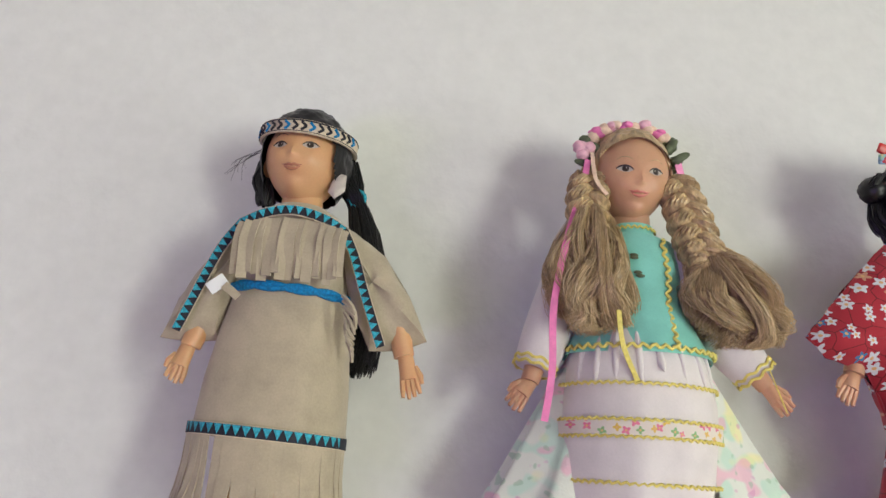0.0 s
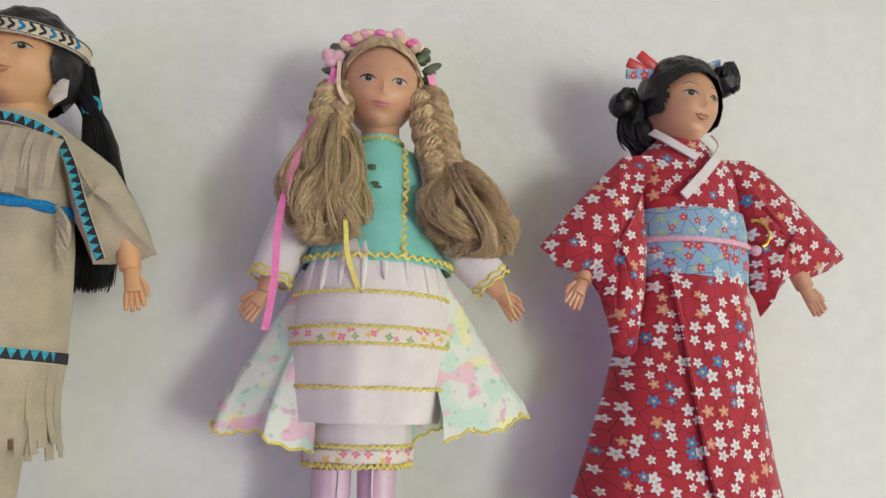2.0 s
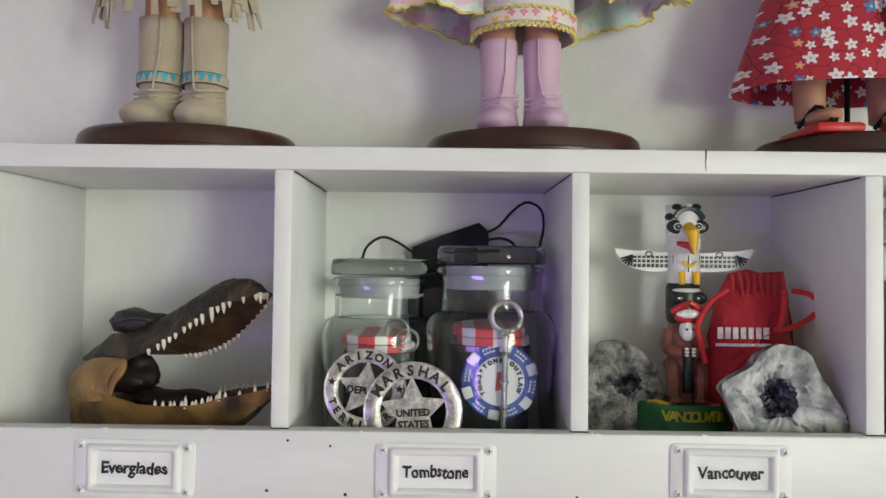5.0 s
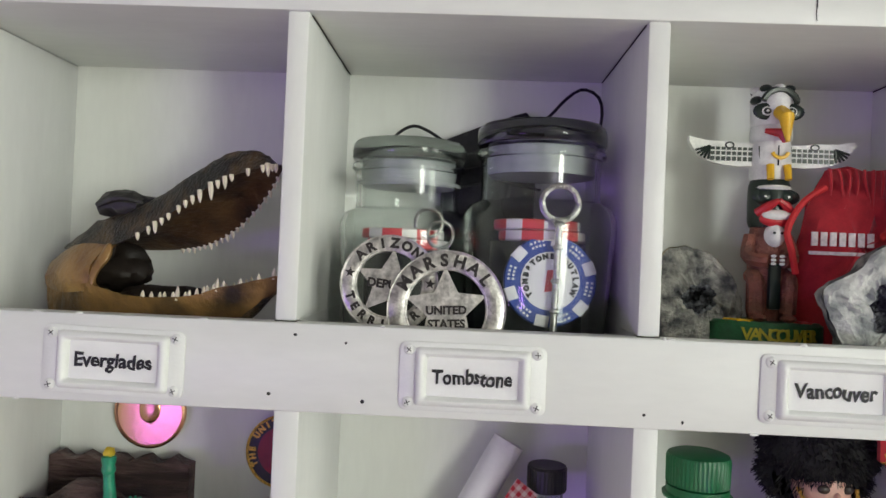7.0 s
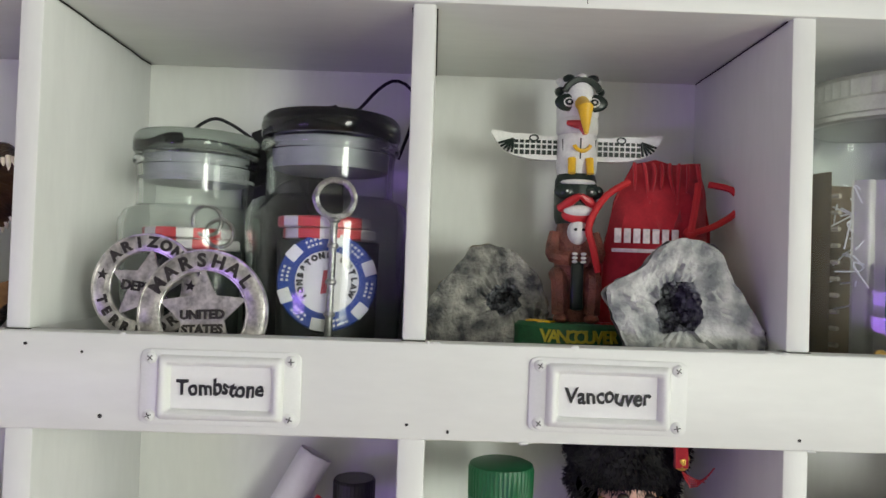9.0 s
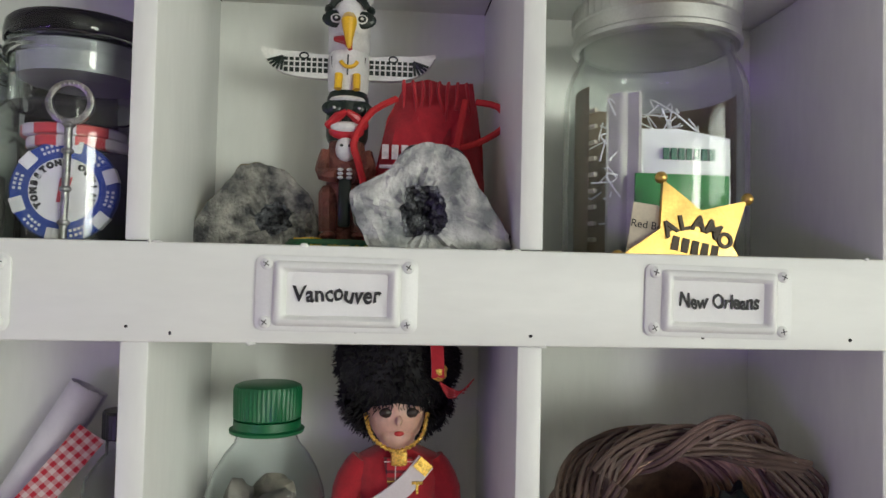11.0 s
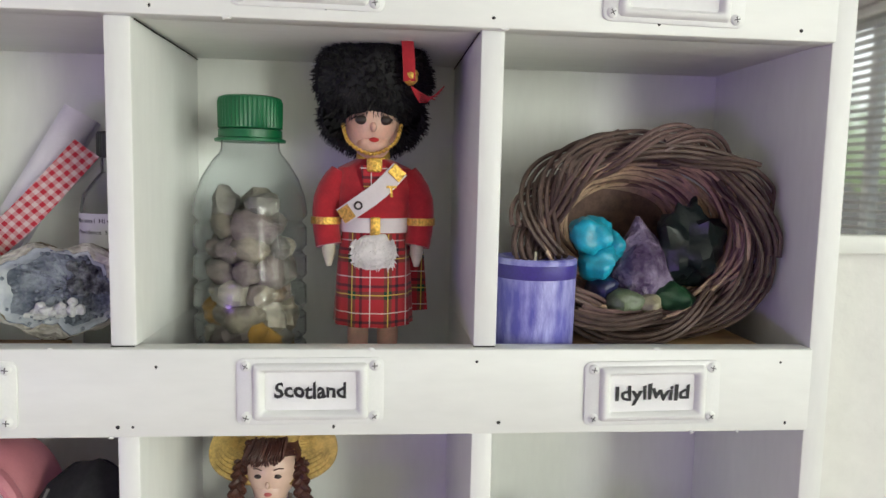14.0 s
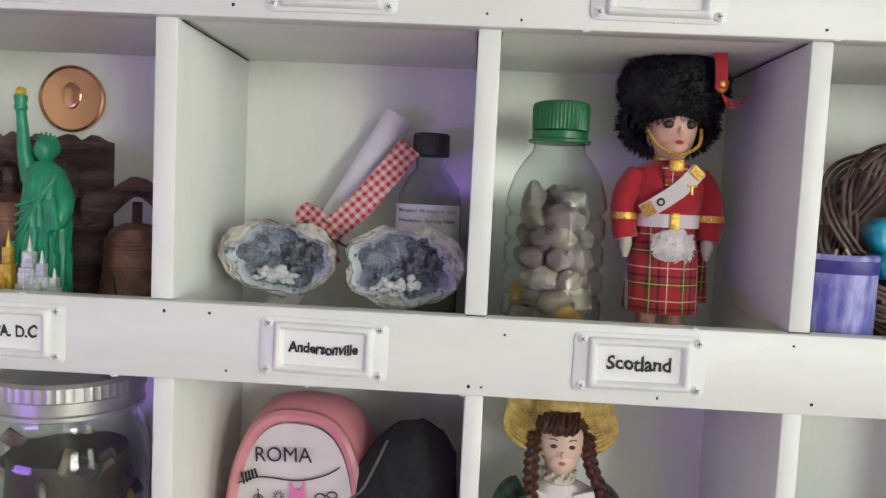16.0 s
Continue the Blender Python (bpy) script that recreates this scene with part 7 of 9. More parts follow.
# guardsman doll
def guard_doll():
    m = Mesh()
    re, bk, sk, ey, lp, gd, wh, ta, fur, gr, sh = range(11)
    cy = 0.385
    # bearskin
    m.ball((0.2465, cy - 0.001, 1.2690), (0.0262, 0.0232, 0.0215), bk, 30, 22, 0.08, 90)
    m.ball((0.2462, cy + 0.004, 1.2520), (0.0246, 0.0200, 0.0175), bk, 26, 16, 0.08, 90, cut=lambda p: p.y < cy - 0.006 and p.z < 1.2560)
    R = random.Random(2)
    for i in range(6400):
        a, b = R.uniform(0, 6.283), R.uniform(-1, 1)
        s = math.sqrt(1 - b * b)
        d = Vector((s * math.cos(a), s * math.sin(a), b))
        low = R.random() < 0.3
        p = Vector((0.2465 + 0.0256 * d.x, cy - 0.001 + 0.0226 * d.y, 1.2690 + 0.0210 * d.z)) if not low else Vector((0.2462 + 0.0240 * d.x, cy + 0.004 + 0.0195 * d.y, 1.2520 + 0.0170 * d.z))
        if (p.y < cy - 0.008 and p.z < 1.2500 and abs(p.x - 0.246) < 0.0112) or p.y > cy + 0.012:
            continue
        q = p + (d + Vector((R.uniform(-0.5, 0.5), R.uniform(-0.3, 0.3), R.uniform(-0.9, 0.3)))).normalized() * R.uniform(0.0018, 0.0040)
        m.tube([p, (p + q) / 2 + Vector((0, 0, 0.0004)), q], [0.00032, 0.00028, 0.0001], 3, bk, caps=False)
    # plume
    m.ribbon(spline([(0.2535, cy - 0.020, 1.2925), (0.2600, cy - 0.0245, 1.2860), (0.2615, cy - 0.0265, 1.2760), (0.2620, cy - 0.0260, 1.2660)], 10), 0.0026, re, (1, 0, 0.2), 0.0012)
    m.ball((0.2625, cy - 0.0255, 1.2680), (0.0032, 0.0022, 0.0034), gd, 12, 8, 0.25, 700)
    for i in range(5):
        m.tube(spline([(0.2630, cy - 0.025, 1.2640), (0.2680, cy - 0.024, 1.2610 - 0.001 * i), (0.2735 + 0.001 * i, cy - 0.022, 1.2590 + 0.0015 * i)], 6), 0.00028, 4, re)
    # face
    X = pose(0.2462, cy - 0.004, 1.2495, 2, 0, 3)
    m.ball((0, 0, 0), (0.0124, 0.0140, 0.0165), sk, 24, 16, X=X)
    for s in (-1, 1):
        m.ball((s * 0.0052, -0.0124, 0.0008), (0.0030, 0.0016, 0.0021), ey, 14, 10, X=X)
    m.ball((0, -0.0142, -0.0022), (0.0015, 0.0018, 0.0022), sk, 10, 8, X=X)
    m.ball((0.0003, -0.0132, -0.0078), (0.0022, 0.0010, 0.0011), lp, 10, 6, X=X)
    m.ball((0, -0.0070, -0.0105), (0.0078, 0.0070, 0.0060), sk, 14, 10, X=X)
    ch = spline([(0.2330, cy - 0.0110, 1.2480), (0.2365, cy - 0.0180, 1.2395), (0.2462, cy - 0.0205, 1.2348), (0.2560, cy - 0.0180, 1.2395), (0.2592, cy - 0.0110, 1.2480)], 46)
    for i, p in enumerate(ch):
        m.ball(p + Vector((0, 0.0003 * (i % 2), 0.0003 * (i % 2))), (0.0010, 0.0009, 0.0008), gd, 7, 5)
    # coat
    m.tube([(0.2465, cy, 1.240), (0.2470, cy, 1.2300)], 0.0080, 14, gd)
    m.rings(oval_rows([(0.2470, cy, 1.2330, 0.0085, 0.0080), (0.2475, cy, 1.2290, 0.0170, 0.0110), (0.2480, cy, 1.2200, 0.0190, 0.0128), (0.2480, cy, 1.2050, 0.0165, 0.0130), (0.2480, cy, 1.1990, 0.0150, 0.0128)], 36, 4, 0.02, 1), re, None, True, (True, True))
    m.plate([(0.2410, 1.2300), (0.2530, 1.2300), (0.2560, 1.2190), (0.2480, 1.2120), (0.2430, 1.2190)], cy - 0.0134, cy - 0.0110, ta)
    m.box((0.2440, cy - 0.0150, 1.2270), (0.2510, cy - 0.0120, 1.2335), gd, 0.0012)
    m.ribbon(spline([(0.2590, cy - 0.0125, 1.2285), (0.2500, cy - 0.0150, 1.2190), (0.2400, cy - 0.0150, 1.2115), (0.2330, cy - 0.0115, 1.2065)], 10), 0.0041, wh, (0.5, 0, -0.85), 0.0006)
    m.ribbon(spline([(0.2592, cy - 0.0132, 1.2288), (0.2560, cy - 0.0145, 1.2250)], 4), 0.0034, gd, (0.5, 0, -0.85), 0.0006)
    m.ribbon(spline([(0.2375, cy - 0.0148, 1.2098), (0.2330, cy - 0.0122, 1.2065)], 4), 0.0034, gd, (0.5, 0, -0.85), 0.0006)
    m.tube(arc((0.2405, cy - 0.0160, 1.2120), 0.0016, 0, 360, 12), 0.0005, 5, ey)
    m.box((0.2530, cy - 0.0160, 1.2200), (0.2575, cy - 0.0148, 1.2210), gd, 0)
    m.box((0.2548, cy - 0.0160, 1.2160), (0.2558, cy - 0.0148, 1.2205), gd, 0)
    for s in (-1, 1):
        x0, x1 = 0.2472 + s * 0.0145, 0.2472 + s * 0.0208
        m.tube(spline([(x0, cy, 1.2265), (x1, cy - 0.001, 1.2150), (x1 + s * 0.001, cy - 0.003, 1.2030), (x1 - s * 0.0005, cy - 0.005, 1.1930)], 9), [0.0060, 0.0068, 0.0070, 0.0069, 0.0066, 0.0064, 0.0062, 0.0062, 0.0061], 14, re)
        m.lathe([(0.0068, -0.0017), (0.0071, -0.0016), (0.0071, 0.0016), (0.0068, 0.0017)], 16, gd, (x1 + s * 0.001, cy - 0.003, 1.2045))
        m.tube([(x1 - s * 0.0005, cy - 0.005, 1.1960), (x1 - s * 0.0005, cy - 0.006, 1.1900), (x1 - s * 0.0005, cy - 0.006, 1.1835)], [0.0030, 0.0032, 0.0012], 10, gr)
    # belt, pouch of white fur and kilt
    m.rings(oval_rows([(0.2480, cy, 1.2062, 0.0166, 0.0140), (0.2480, cy, 1.1995, 0.0164, 0.0142)], 36), wh, None, True, (True, True))
    m.box((0.2460, cy - 0.0155, 1.1980), (0.2505, cy - 0.0138, 1.2068), gd, 0.0006)
    m.rings(oval_rows([(0.2475, cy, 1.1998, 0.0148, 0.0128), (0.2475, cy, 1.1900, 0.0166, 0.0148), (0.2475, cy, 1.1750, 0.0178, 0.0165), (0.2475, cy, 1.1565, 0.0186, 0.0176)], 56, 9, 0.03, 0.5), ta)
    m.ribbon([(0.2640, cy + 0.006, 1.225), (0.2670, cy + 0.008, 1.195), (0.2700, cy + 0.010, 1.1600)], 0.0042, ta, (1, 0, 0), 0.0008)
    for i in range(420):
        p = Vector((0.2478 + R.uniform(-0.0095, 0.0095), cy - 0.0152 - R.uniform(0, 0.003), 1.1915 + R.uniform(-0.0065, 0.0055)))
        q = p + Vector((R.uniform(-0.002, 0.002), R.uniform(-0.0015, 0.0003), R.uniform(-0.0036, 0.0008)))
        m.tube([p, q], [0.0005, 0.00015], 3, fur, caps=False)
    m.ball((0.2478, cy - 0.0145, 1.1910), (0.0104, 0.0042, 0.0084), fur, 26, 18, 0.22, 260)
    for x in (0.2405, 0.2545):
        m.tube([(x, cy - 0.001, 1.165), (x, cy - 0.001, 1.1480), (x, cy - 0.001, 1.1400)], [0.0048, 0.0050, 0.0040], 12, sk)
        m.tube([(x, cy - 0.001, 1.1440), (x, cy - 0.001, 1.1345)], [0.0048, 0.0046], 12, sk)
        m.ball((x, cy - 0.005, 1.1352), (0.0050, 0.0090, 0.0036), sh, 12, 8)
    # set back on the shelf floor
    eye, k = Vector((0.2284, 0.039, 1.2195)), 1.035
    m.v = [tuple(eye + (Vector(p) - eye) * k) for p in m.v]
    low = min(p[2] for p in m.v)
    m.v = [(p[0] - 0.0012, p[1], p[2] + F2 - low) for p in m.v]
    solid("guardsman_doll", m, [RED, mat("black_fur", (0.006, 0.006, 0.007), 0.75, vary=0.4), mat("pale_pink_plastic_skin", (0.72, 0.44, 0.34), 0.4, sub=0.1), EYE, mat("bright_red_lips", (0.6, 0.03, 0.03), 0.4), GOLD, WHITE_CLOTH, TARTAN, mat("white_fur", (0.80, 0.77, 0.75), 0.9), mat("cream_plastic_glove", (0.62, 0.58, 0.47), 0.5), BLACK_CLOTH], (0.247, 0.397, F2), "guardsman doll in black fur hat, red coat and tartan kilt", "doll")


guard_doll()

# twig nest with coloured stones, on a wooden block
TWIG_D = mat("dark_brown_twig", (0.085, 0.052, 0.042), 0.6, vary=0.35, scale=160, bump=0.5)
TWIG_DM = mat("purple_brown_twig", (0.125, 0.075, 0.068), 0.55, vary=0.3, scale=160, bump=0.5)
TWIG_M = mat("mauve_brown_twig", (0.21, 0.125, 0.10), 0.6, vary=0.3, scale=160, bump=0.5)
TWIG_L = mat("split_tan_twig", (0.60, 0.42, 0.30), 0.65, vary=0.25, scale=160, bump=0.4)
PINE = mat("pale_pine_block", (0.45, 0.29, 0.14), 0.55, vary=0.2, scale=25, stretch=(1, 8, 8))
solid("wooden_block", Mesh().box((0.3395, 0.3560, F2), (0.4290, 0.4300, F2 + 0.0220), 0, 0.0008), PINE, (0.384, 0.393, F2), "flat pale pine block on the shelf floor", "block")
nest = Thing("twig_nest", (0.3720, 0.385, F2 + 0.0220), "woven twig nest basket leaning on its side", "nest")
NC = (0.3765, 1.2040)
rr = random.Random(23)


def hoop(r0, y0, wob, thick, flat, seed, mt, a0=0.0, a1=6.28318, strands=1):
    R2 = random.Random(seed)
    ph, am, tw = R2.uniform(0, 6), R2.uniform(0.4, 1.0) * wob, R2.choice((2, 3, 3, 4))
    for s in range(strands):
        pts = []
        for i in range(44):
            a = a0 + (a1 - a0) * i / 43
            r = r0 + am * math.sin(tw * a + ph) + s * 0.0024
            y = y0 + am * 1.2 * math.cos(tw * a + ph) + 0.003 * math.sin(a + ph)
            pts.append((NC[0] + r * 1.32 * math.cos(a), min(y, 0.4345), max(NC[1] + r * math.sin(a) - 0.0005, F2 + 0.0235)))
        pts = [(min(x, 0.4325), y, z) for x, y, z in pts]
        nest.part("twig", Mesh().tube(pts, thick, 6, 0, a1 - a0 > 6.2 and False), mt)


for i in range(34):
    f = i / 33
    hoop(0.022 + 0.0165 * f, 0.4225 - 0.042 * f, 0.0017, 0.00095, 1, 100 + i, (TWIG_L, TWIG_L, TWIG_L, TWIG_L, TWIG_M)[i % 5])
for i in range(12):
    f = i / 11
    hoop(0.0370 + 0.0030 * f + rr.uniform(-0.001, 0.001), 0.398 - 0.030 * f, 0.0030, 0.0009, 1, 200 + i, (TWIG_D, TWIG_L, TWIG_L, TWIG_M)[i % 4])
for i in range(15):
    a = 0.4189 * i + rr.uniform(-0.2, 0.2)
    hoop(0.0400, 0.368 + rr.uniform(-0.005, 0.012), 0.0080, 0.00110, 1, 300 + i, (TWIG_D, TWIG_DM, TWIG_D)[i % 3], a, a + rr.uniform(1.8, 3.0), 3)
for i in range(40):
    a = rr.uniform(0, 6.28)
    hoop(0.035 + rr.uniform(0, 0.006), 0.374 + rr.uniform(-0.004, 0.010), 0.0045, 0.00095, 1, 400 + i, TWIG_L if i % 3 else TWIG_M, a, a + rr.uniform(0.6, 1.4), 1)
nest.part("bowl_back", Mesh().lathe([(0.0005, 0.0), (0.020, 0.0), (0.030, -0.008), (0.038, -0.030), (0.0395, -0.030), (0.0315, -0.006), (0.021, 0.003), (0.0005, 0.003)], 40, 0, (0, 0, 0), 1.32, 1.0, pose(NC[0], 0.4330, NC[1], -90, 0, 0) @ Matrix.Diagonal((1, 1, -1, 1))), TWIG_M)


def stone(name, c, r, colour, label, rough, seed, sharp=0.42, faces=(24, 16), freq=110, gl=None):
    m = Mesh().ball(c, r, 0, faces[0], faces[1], sharp, freq, seed)
    return solid(name, m, gl or mat(name + "_surface_" + str(seed), colour, rough, vary=0.3, scale=130, bump=0.5), (c[0], c[1], c[2] - r[2]), label, "stone", "stones in the nest")


stone("turquoise_stone", (0.3490, 0.3760, 1.2025), (0.0098, 0.0095, 0.0090), (0.01, 0.33, 0.48), "bright turquoise nugget lying in the nest", 0.35, 1.0)
stone("turquoise_stone", (0.3535, 0.3780, 1.1895), (0.0100, 0.0095, 0.0078), (0.01, 0.30, 0.44), "bright turquoise nugget with a brown vein", 0.35, 2.0)
stone("turquoise_stone", (0.3605, 0.3800, 1.1975), (0.0060, 0.0070, 0.0068), (0.01, 0.31, 0.45), "small turquoise nugget in the nest", 0.35, 3.0)
AMETHYST = two_tone("amethyst_crystal", (0.055, 0.025, 0.085), (0.30, 0.24, 0.36), 70, 0.4, 0.66, 0.2, 0.8, 7, 0.003)
am = Mesh().lathe([(0.0150, -0.019), (0.0172, -0.013), (0.0150, -0.006), (0.0110, 0.001), (0.0085, 0.007), (0.0045, 0.013), (0.0010, 0.0185)], 9, 0, (0.3765, 0.3840, 1.1930), 1.0, 0.85)
am.v = [(x + 0.0032 * noise.noise((x * 160, y * 160, z * 160)), y + 0.003 * noise.noise((z * 170, x * 170, 2)), z + 0.0025 * noise.noise((y * 150, z * 150, 5))) for x, y, z in am.v]
solid("amethyst_point", am, AMETHYST, (0.3765, 0.384, 1.174), "rough purple amethyst point standing in the nest", "stone", "stones in the nest", smooth=0)
stone("dark_stone", (0.4010, 0.3860, 1.1975), (0.0170, 0.0130, 0.0190), (0.010, 0.016, 0.016), "large blackish green stone in the nest", 0.3, 5.0, 0.5)
stone("green_stone", (0.3655, 0.3720, 1.1725), (0.0105, 0.0085, 0.0062), (0.10, 0.13, 0.075), "dull green stone in the nest", 0.4, 6.0)
stone("green_stone", (0.3885, 0.3740, 1.1745), (0.0105, 0.0085, 0.0064), (0.015, 0.06, 0.025), "dark green stone in the nest", 0.35, 7.0)
stone("pale_stone", (0.3775, 0.3690, 1.1700), (0.0052, 0.0060, 0.0058), (0.36, 0.33, 0.22), "small pale green stone in the nest", 0.4, 8.0)
stone("navy_stone", (0.3545, 0.3760, 1.1775), (0.0075, 0.0080, 0.0060), (0.015, 0.018, 0.07), "dark blue stone in the nest", 0.35, 9.0)

# violet candle
CANDLE = two_tone("mottled_violet_wax", (0.12, 0.115, 0.46), (0.40, 0.40, 0.74), 110, 0.38, 0.66, 0.45, 0.4, 7, 0.001, stretch=(1.6, 1.6, 0.5))
can = Thing("candle", (0.3200, 0.3640, F2), "short mottled violet-blue wax candle", "candle")
zc = 0.0625
can.part("body", Mesh().lathe([(0.0, 0.0), (0.0176, 0.0), (0.0180, 0.001), (0.0187, zc * 0.9)], 40, 0, (0.3200, 0.3640, F2), caps=(False, False)), CANDLE)
can.part("rim_band", Mesh().lathe([(0.0187, zc * 0.86), (0.0189, zc * 0.87), (0.0190, zc * 0.955), (0.0186, zc * 0.96)], 40, 0, (0.3200, 0.3640, F2), caps=(False, False)), mat("deep_violet_wax", (0.055, 0.04, 0.25), 0.35, vary=0.2, scale=90), "deep violet band")
can.part("top", Mesh().lathe([(0.0187, zc * 0.955), (0.0190, zc * 0.985), (0.0180, zc), (0.0160, zc * 0.985), (0.008, zc * 0.965), (0.0, zc * 0.96)], 40, 0, (0.3200, 0.3640, F2), caps=(False, False)), CANDLE)
can.part("wick", Mesh().tube([(0.3200, 0.3640, F2 + zc * 0.95), (0.3204, 0.3638, F2 + zc * 1.03)], 0.0007, 6), PAPER)

# rolled paper tied with a gingham ribbon
SCROLLP = mat("white_rolled_paper", (0.76, 0.74, 0.78), 0.75, vary=0.03)
scr = Thing("paper_scroll", (0.055, 0.418, F2), "white paper scroll tied with a red gingham ribbon", "scroll")
p0, p1 = Vector((0.0330, 0.4060, F2 + 0.002)), Vector((0.1000, 0.4265, 1.2560))
d = (p1 - p0).normalized()
u = d.orthogonal().normalized()
v = d.cross(u)
rows = []
for k in range(2):
    c = p0 if k == 0 else p1
    rows.append([tuple(c + (0.0102 - 0.00010 * i) * (math.cos(i * 0.24) * u + math.sin(i * 0.24) * v)) for i in range(56)])
scr.part("roll", Mesh().rings(rows, 0, None, False), SCROLLP)
pm = p0.lerp(p1, 0.44)
wr = Mesh().tube([pm + 0.0108 * (math.cos(a) * u + math.sin(a) * v) for a in [6.28318 * i / 24 for i in range(24)]], 0.0020, 6, 0, True, flat=0.4)
kn = Vector((0.0700, 0.3950, 1.1925))
wr.ball(kn, (0.0050, 0.0036, 0.0046), 0, 12, 8, 0.15, 300)
scr.part("ribbon_wrap", wr, GINGHAM)
for pts, wd in (([kn, kn + Vector((0.012, -0.001, 0.010)), kn + Vector((0.025, 0.006, 0.027)), kn + Vector((0.0385, 0.014, 0.0460))], 0.0068), ([kn, kn + Vector((-0.006, -0.003, 0.006)), kn + Vector((-0.014, -0.002, 0.009)), kn + Vector((-0.0165, 0.0, 0.003)), kn + Vector((-0.008, -0.001, 0.000)), kn], 0.0042), ([kn, kn + Vector((-0.004, -0.003, -0.008)), kn + Vector((0.001, -0.003, -0.020))], 0.0045)):
    scr.part("ribbon", Mesh().ribbon(spline(pts, 14), wd, 0, (0.75, 0.1, -0.62), 0.0004), GINGHAM, "red and white gingham ribbon")

# small water vial
vx, vy = 0.1195, 0.4200
vial = Thing("water_vial", (vx, vy, F2), "small clear bottle of water with black cap and label", "bottle")
vp = [(0.0170, 0.0), (0.0184, 0.002), (0.0184, 0.0770), (0.0170, 0.0850), (0.0115, 0.0925), (0.0085, 0.0960), (0.0085, 0.1045)]
vb = vial.part("body", Mesh().lathe(vp + [(max(0.0005, r - 0.0012), max(0.0015, z)) for r, z in vp[::-1]], 40, 0, (vx, vy, F2)), GLASS)
vb.visible_shadow = False
rows, n = [], 72
for r, z in ((0.0098, 0.1030), (0.0101, 0.1036), (0.0101, 0.1145), (0.0094, 0.1158), (0.0004, 0.1158)):
    rows.append([(vx + (r + 0.0002 * (j % 2)) * math.cos(6.28318 * j / n), vy + (r + 0.0002 * (j % 2)) * math.sin(6.28318 * j / n), F2 + z) for j in range(n)])
vial.part("cap", Mesh().rings(rows, 0, None, True, (True, True)), mat("black_plastic_cap", (0.012, 0.012, 0.013), 0.4), "black ribbed screw cap", smooth=25)
lab = vial.part("paper_label", Mesh().rings([[(vx + 0.0187 * math.cos(a), vy + 0.0187 * math.sin(a), z) for a in [radians(195 + 150 * i / 24) for i in range(25)]] for z in (F2 + 0.034, F2 + 0.0760)], 0, None, False), CARD, "white printed label")
w = Mesh()
for z, text, s in ((0.0725, "National Historic Site", 0.0031), (0.0670, "Providence Spring Water", 0.0029)):
    for i, chh in enumerate(text):
        a = radians(270 + (i - len(text) / 2 + 0.5) * s * 1650)
        w.letters(chh, s, 0, pose(vx + 0.0189 * math.cos(a), vy + 0.0189 * math.sin(a), F2 + z, 0, 0, math.degrees(a) + 90), 0.00005)
vial.part("lettering", w, INK, "small printed words", lab, 0)
w = Mesh()
for z, a0, a1 in ((0.0595, 225, 300), (0.0555, 220, 320), (0.0500, 225, 315), (0.0450, 230, 310)):
    w.tube([(vx + 0.0188 * math.cos(radians(a0 + (a1 - a0) * i / 12)), vy + 0.0188 * math.sin(radians(a0 + (a1 - a0) * i / 12)), F2 + z + (0.0006 * math.sin(i * 2.4) if z > 0.058 else 0)) for i in range(13)], 0.0003, 4)
vial.part("written_bars", w, INK, "plain lines of print", lab, 0)


# pair of geode halves on a bit of wood
def heart(a):
    return 1 - 0.26 * max(0, math.cos(a - 1.52)) ** 24 + 0.02 * math.cos(2 * a)


solid("wooden_chip", Mesh().box((0.044, 0.352, F2), (0.098, 0.412, F2 + 0.0125), 0, 0.0008), PINE, (0.07, 0.38, F2), "small flat piece of pale wood under the geodes", "block")
RIND = two_tone("tan_crusty_rind", (0.10, 0.075, 0.05), (0.40, 0.33, 0.23), 130, 0.38, 0.64, 0.9, 1.0, 8, 0.004)
RIMB = two_tone("white_and_grey_agate_rim", (0.30, 0.26, 0.20), (0.66, 0.63, 0.58), 160, 0.30, 0.52, 0.5, 0.7, 8, 0.002)
for c, y, rx, rz, seed, tl in (((0.0460, 1.1775), 0.378, 0.0305, 0.0208, 11.0, 3), ((0.1115, 1.1765), 0.3680, 0.0300, 0.0228, 14.0, -3)):
    g = geode(c, y, rx, rz, 0.022, seed, "half of a blue-grey crystal geode with a tan rind", RIND, RIMB, CRYSTAL_PALE, (0.0, -0.0008, rx * 0.86, rz * 0.83), tl, F2 + 0.0125, heart, 0.8, True)
    XG = pose(c[0], y, c[1], 0, tl, 0)
    dark = Mesh()
    rr = random.Random(seed)
    for i in range(70):
        dark.ball((0.010 + rr.gauss(0, 0.0040), 0.0075 + rr.uniform(-0.002, 0.001), 0.002 + rr.gauss(0, 0.0038)), rr.uniform(0.0014, 0.0028), 0, 6, 4, X=XG)
    tagged(g.part("smoky_crust", dark, CRYSTAL, "dark smoky crystals", smooth=0), kind="stuff")
    pale = Mesh()
    for i in range(22):
        pale.ball((-0.003 + rr.gauss(0, 0.0055), 0.0045 + rr.uniform(-0.0015, 0.001), -0.0105 + rr.gauss(0, 0.0016)), (rr.uniform(0.0018, 0.0034), 0.002, rr.uniform(0.0012, 0.0024)), 0, 9, 6, 0.3, 500, i, X=XG)
    tagged(g.part("white_crust", pale, mat("white_druse_%d" % seed, (0.58, 0.58, 0.59), 0.6, vary=0.2, scale=300, bump=0.6), "white crust of crystals", smooth=0), kind="stuff")

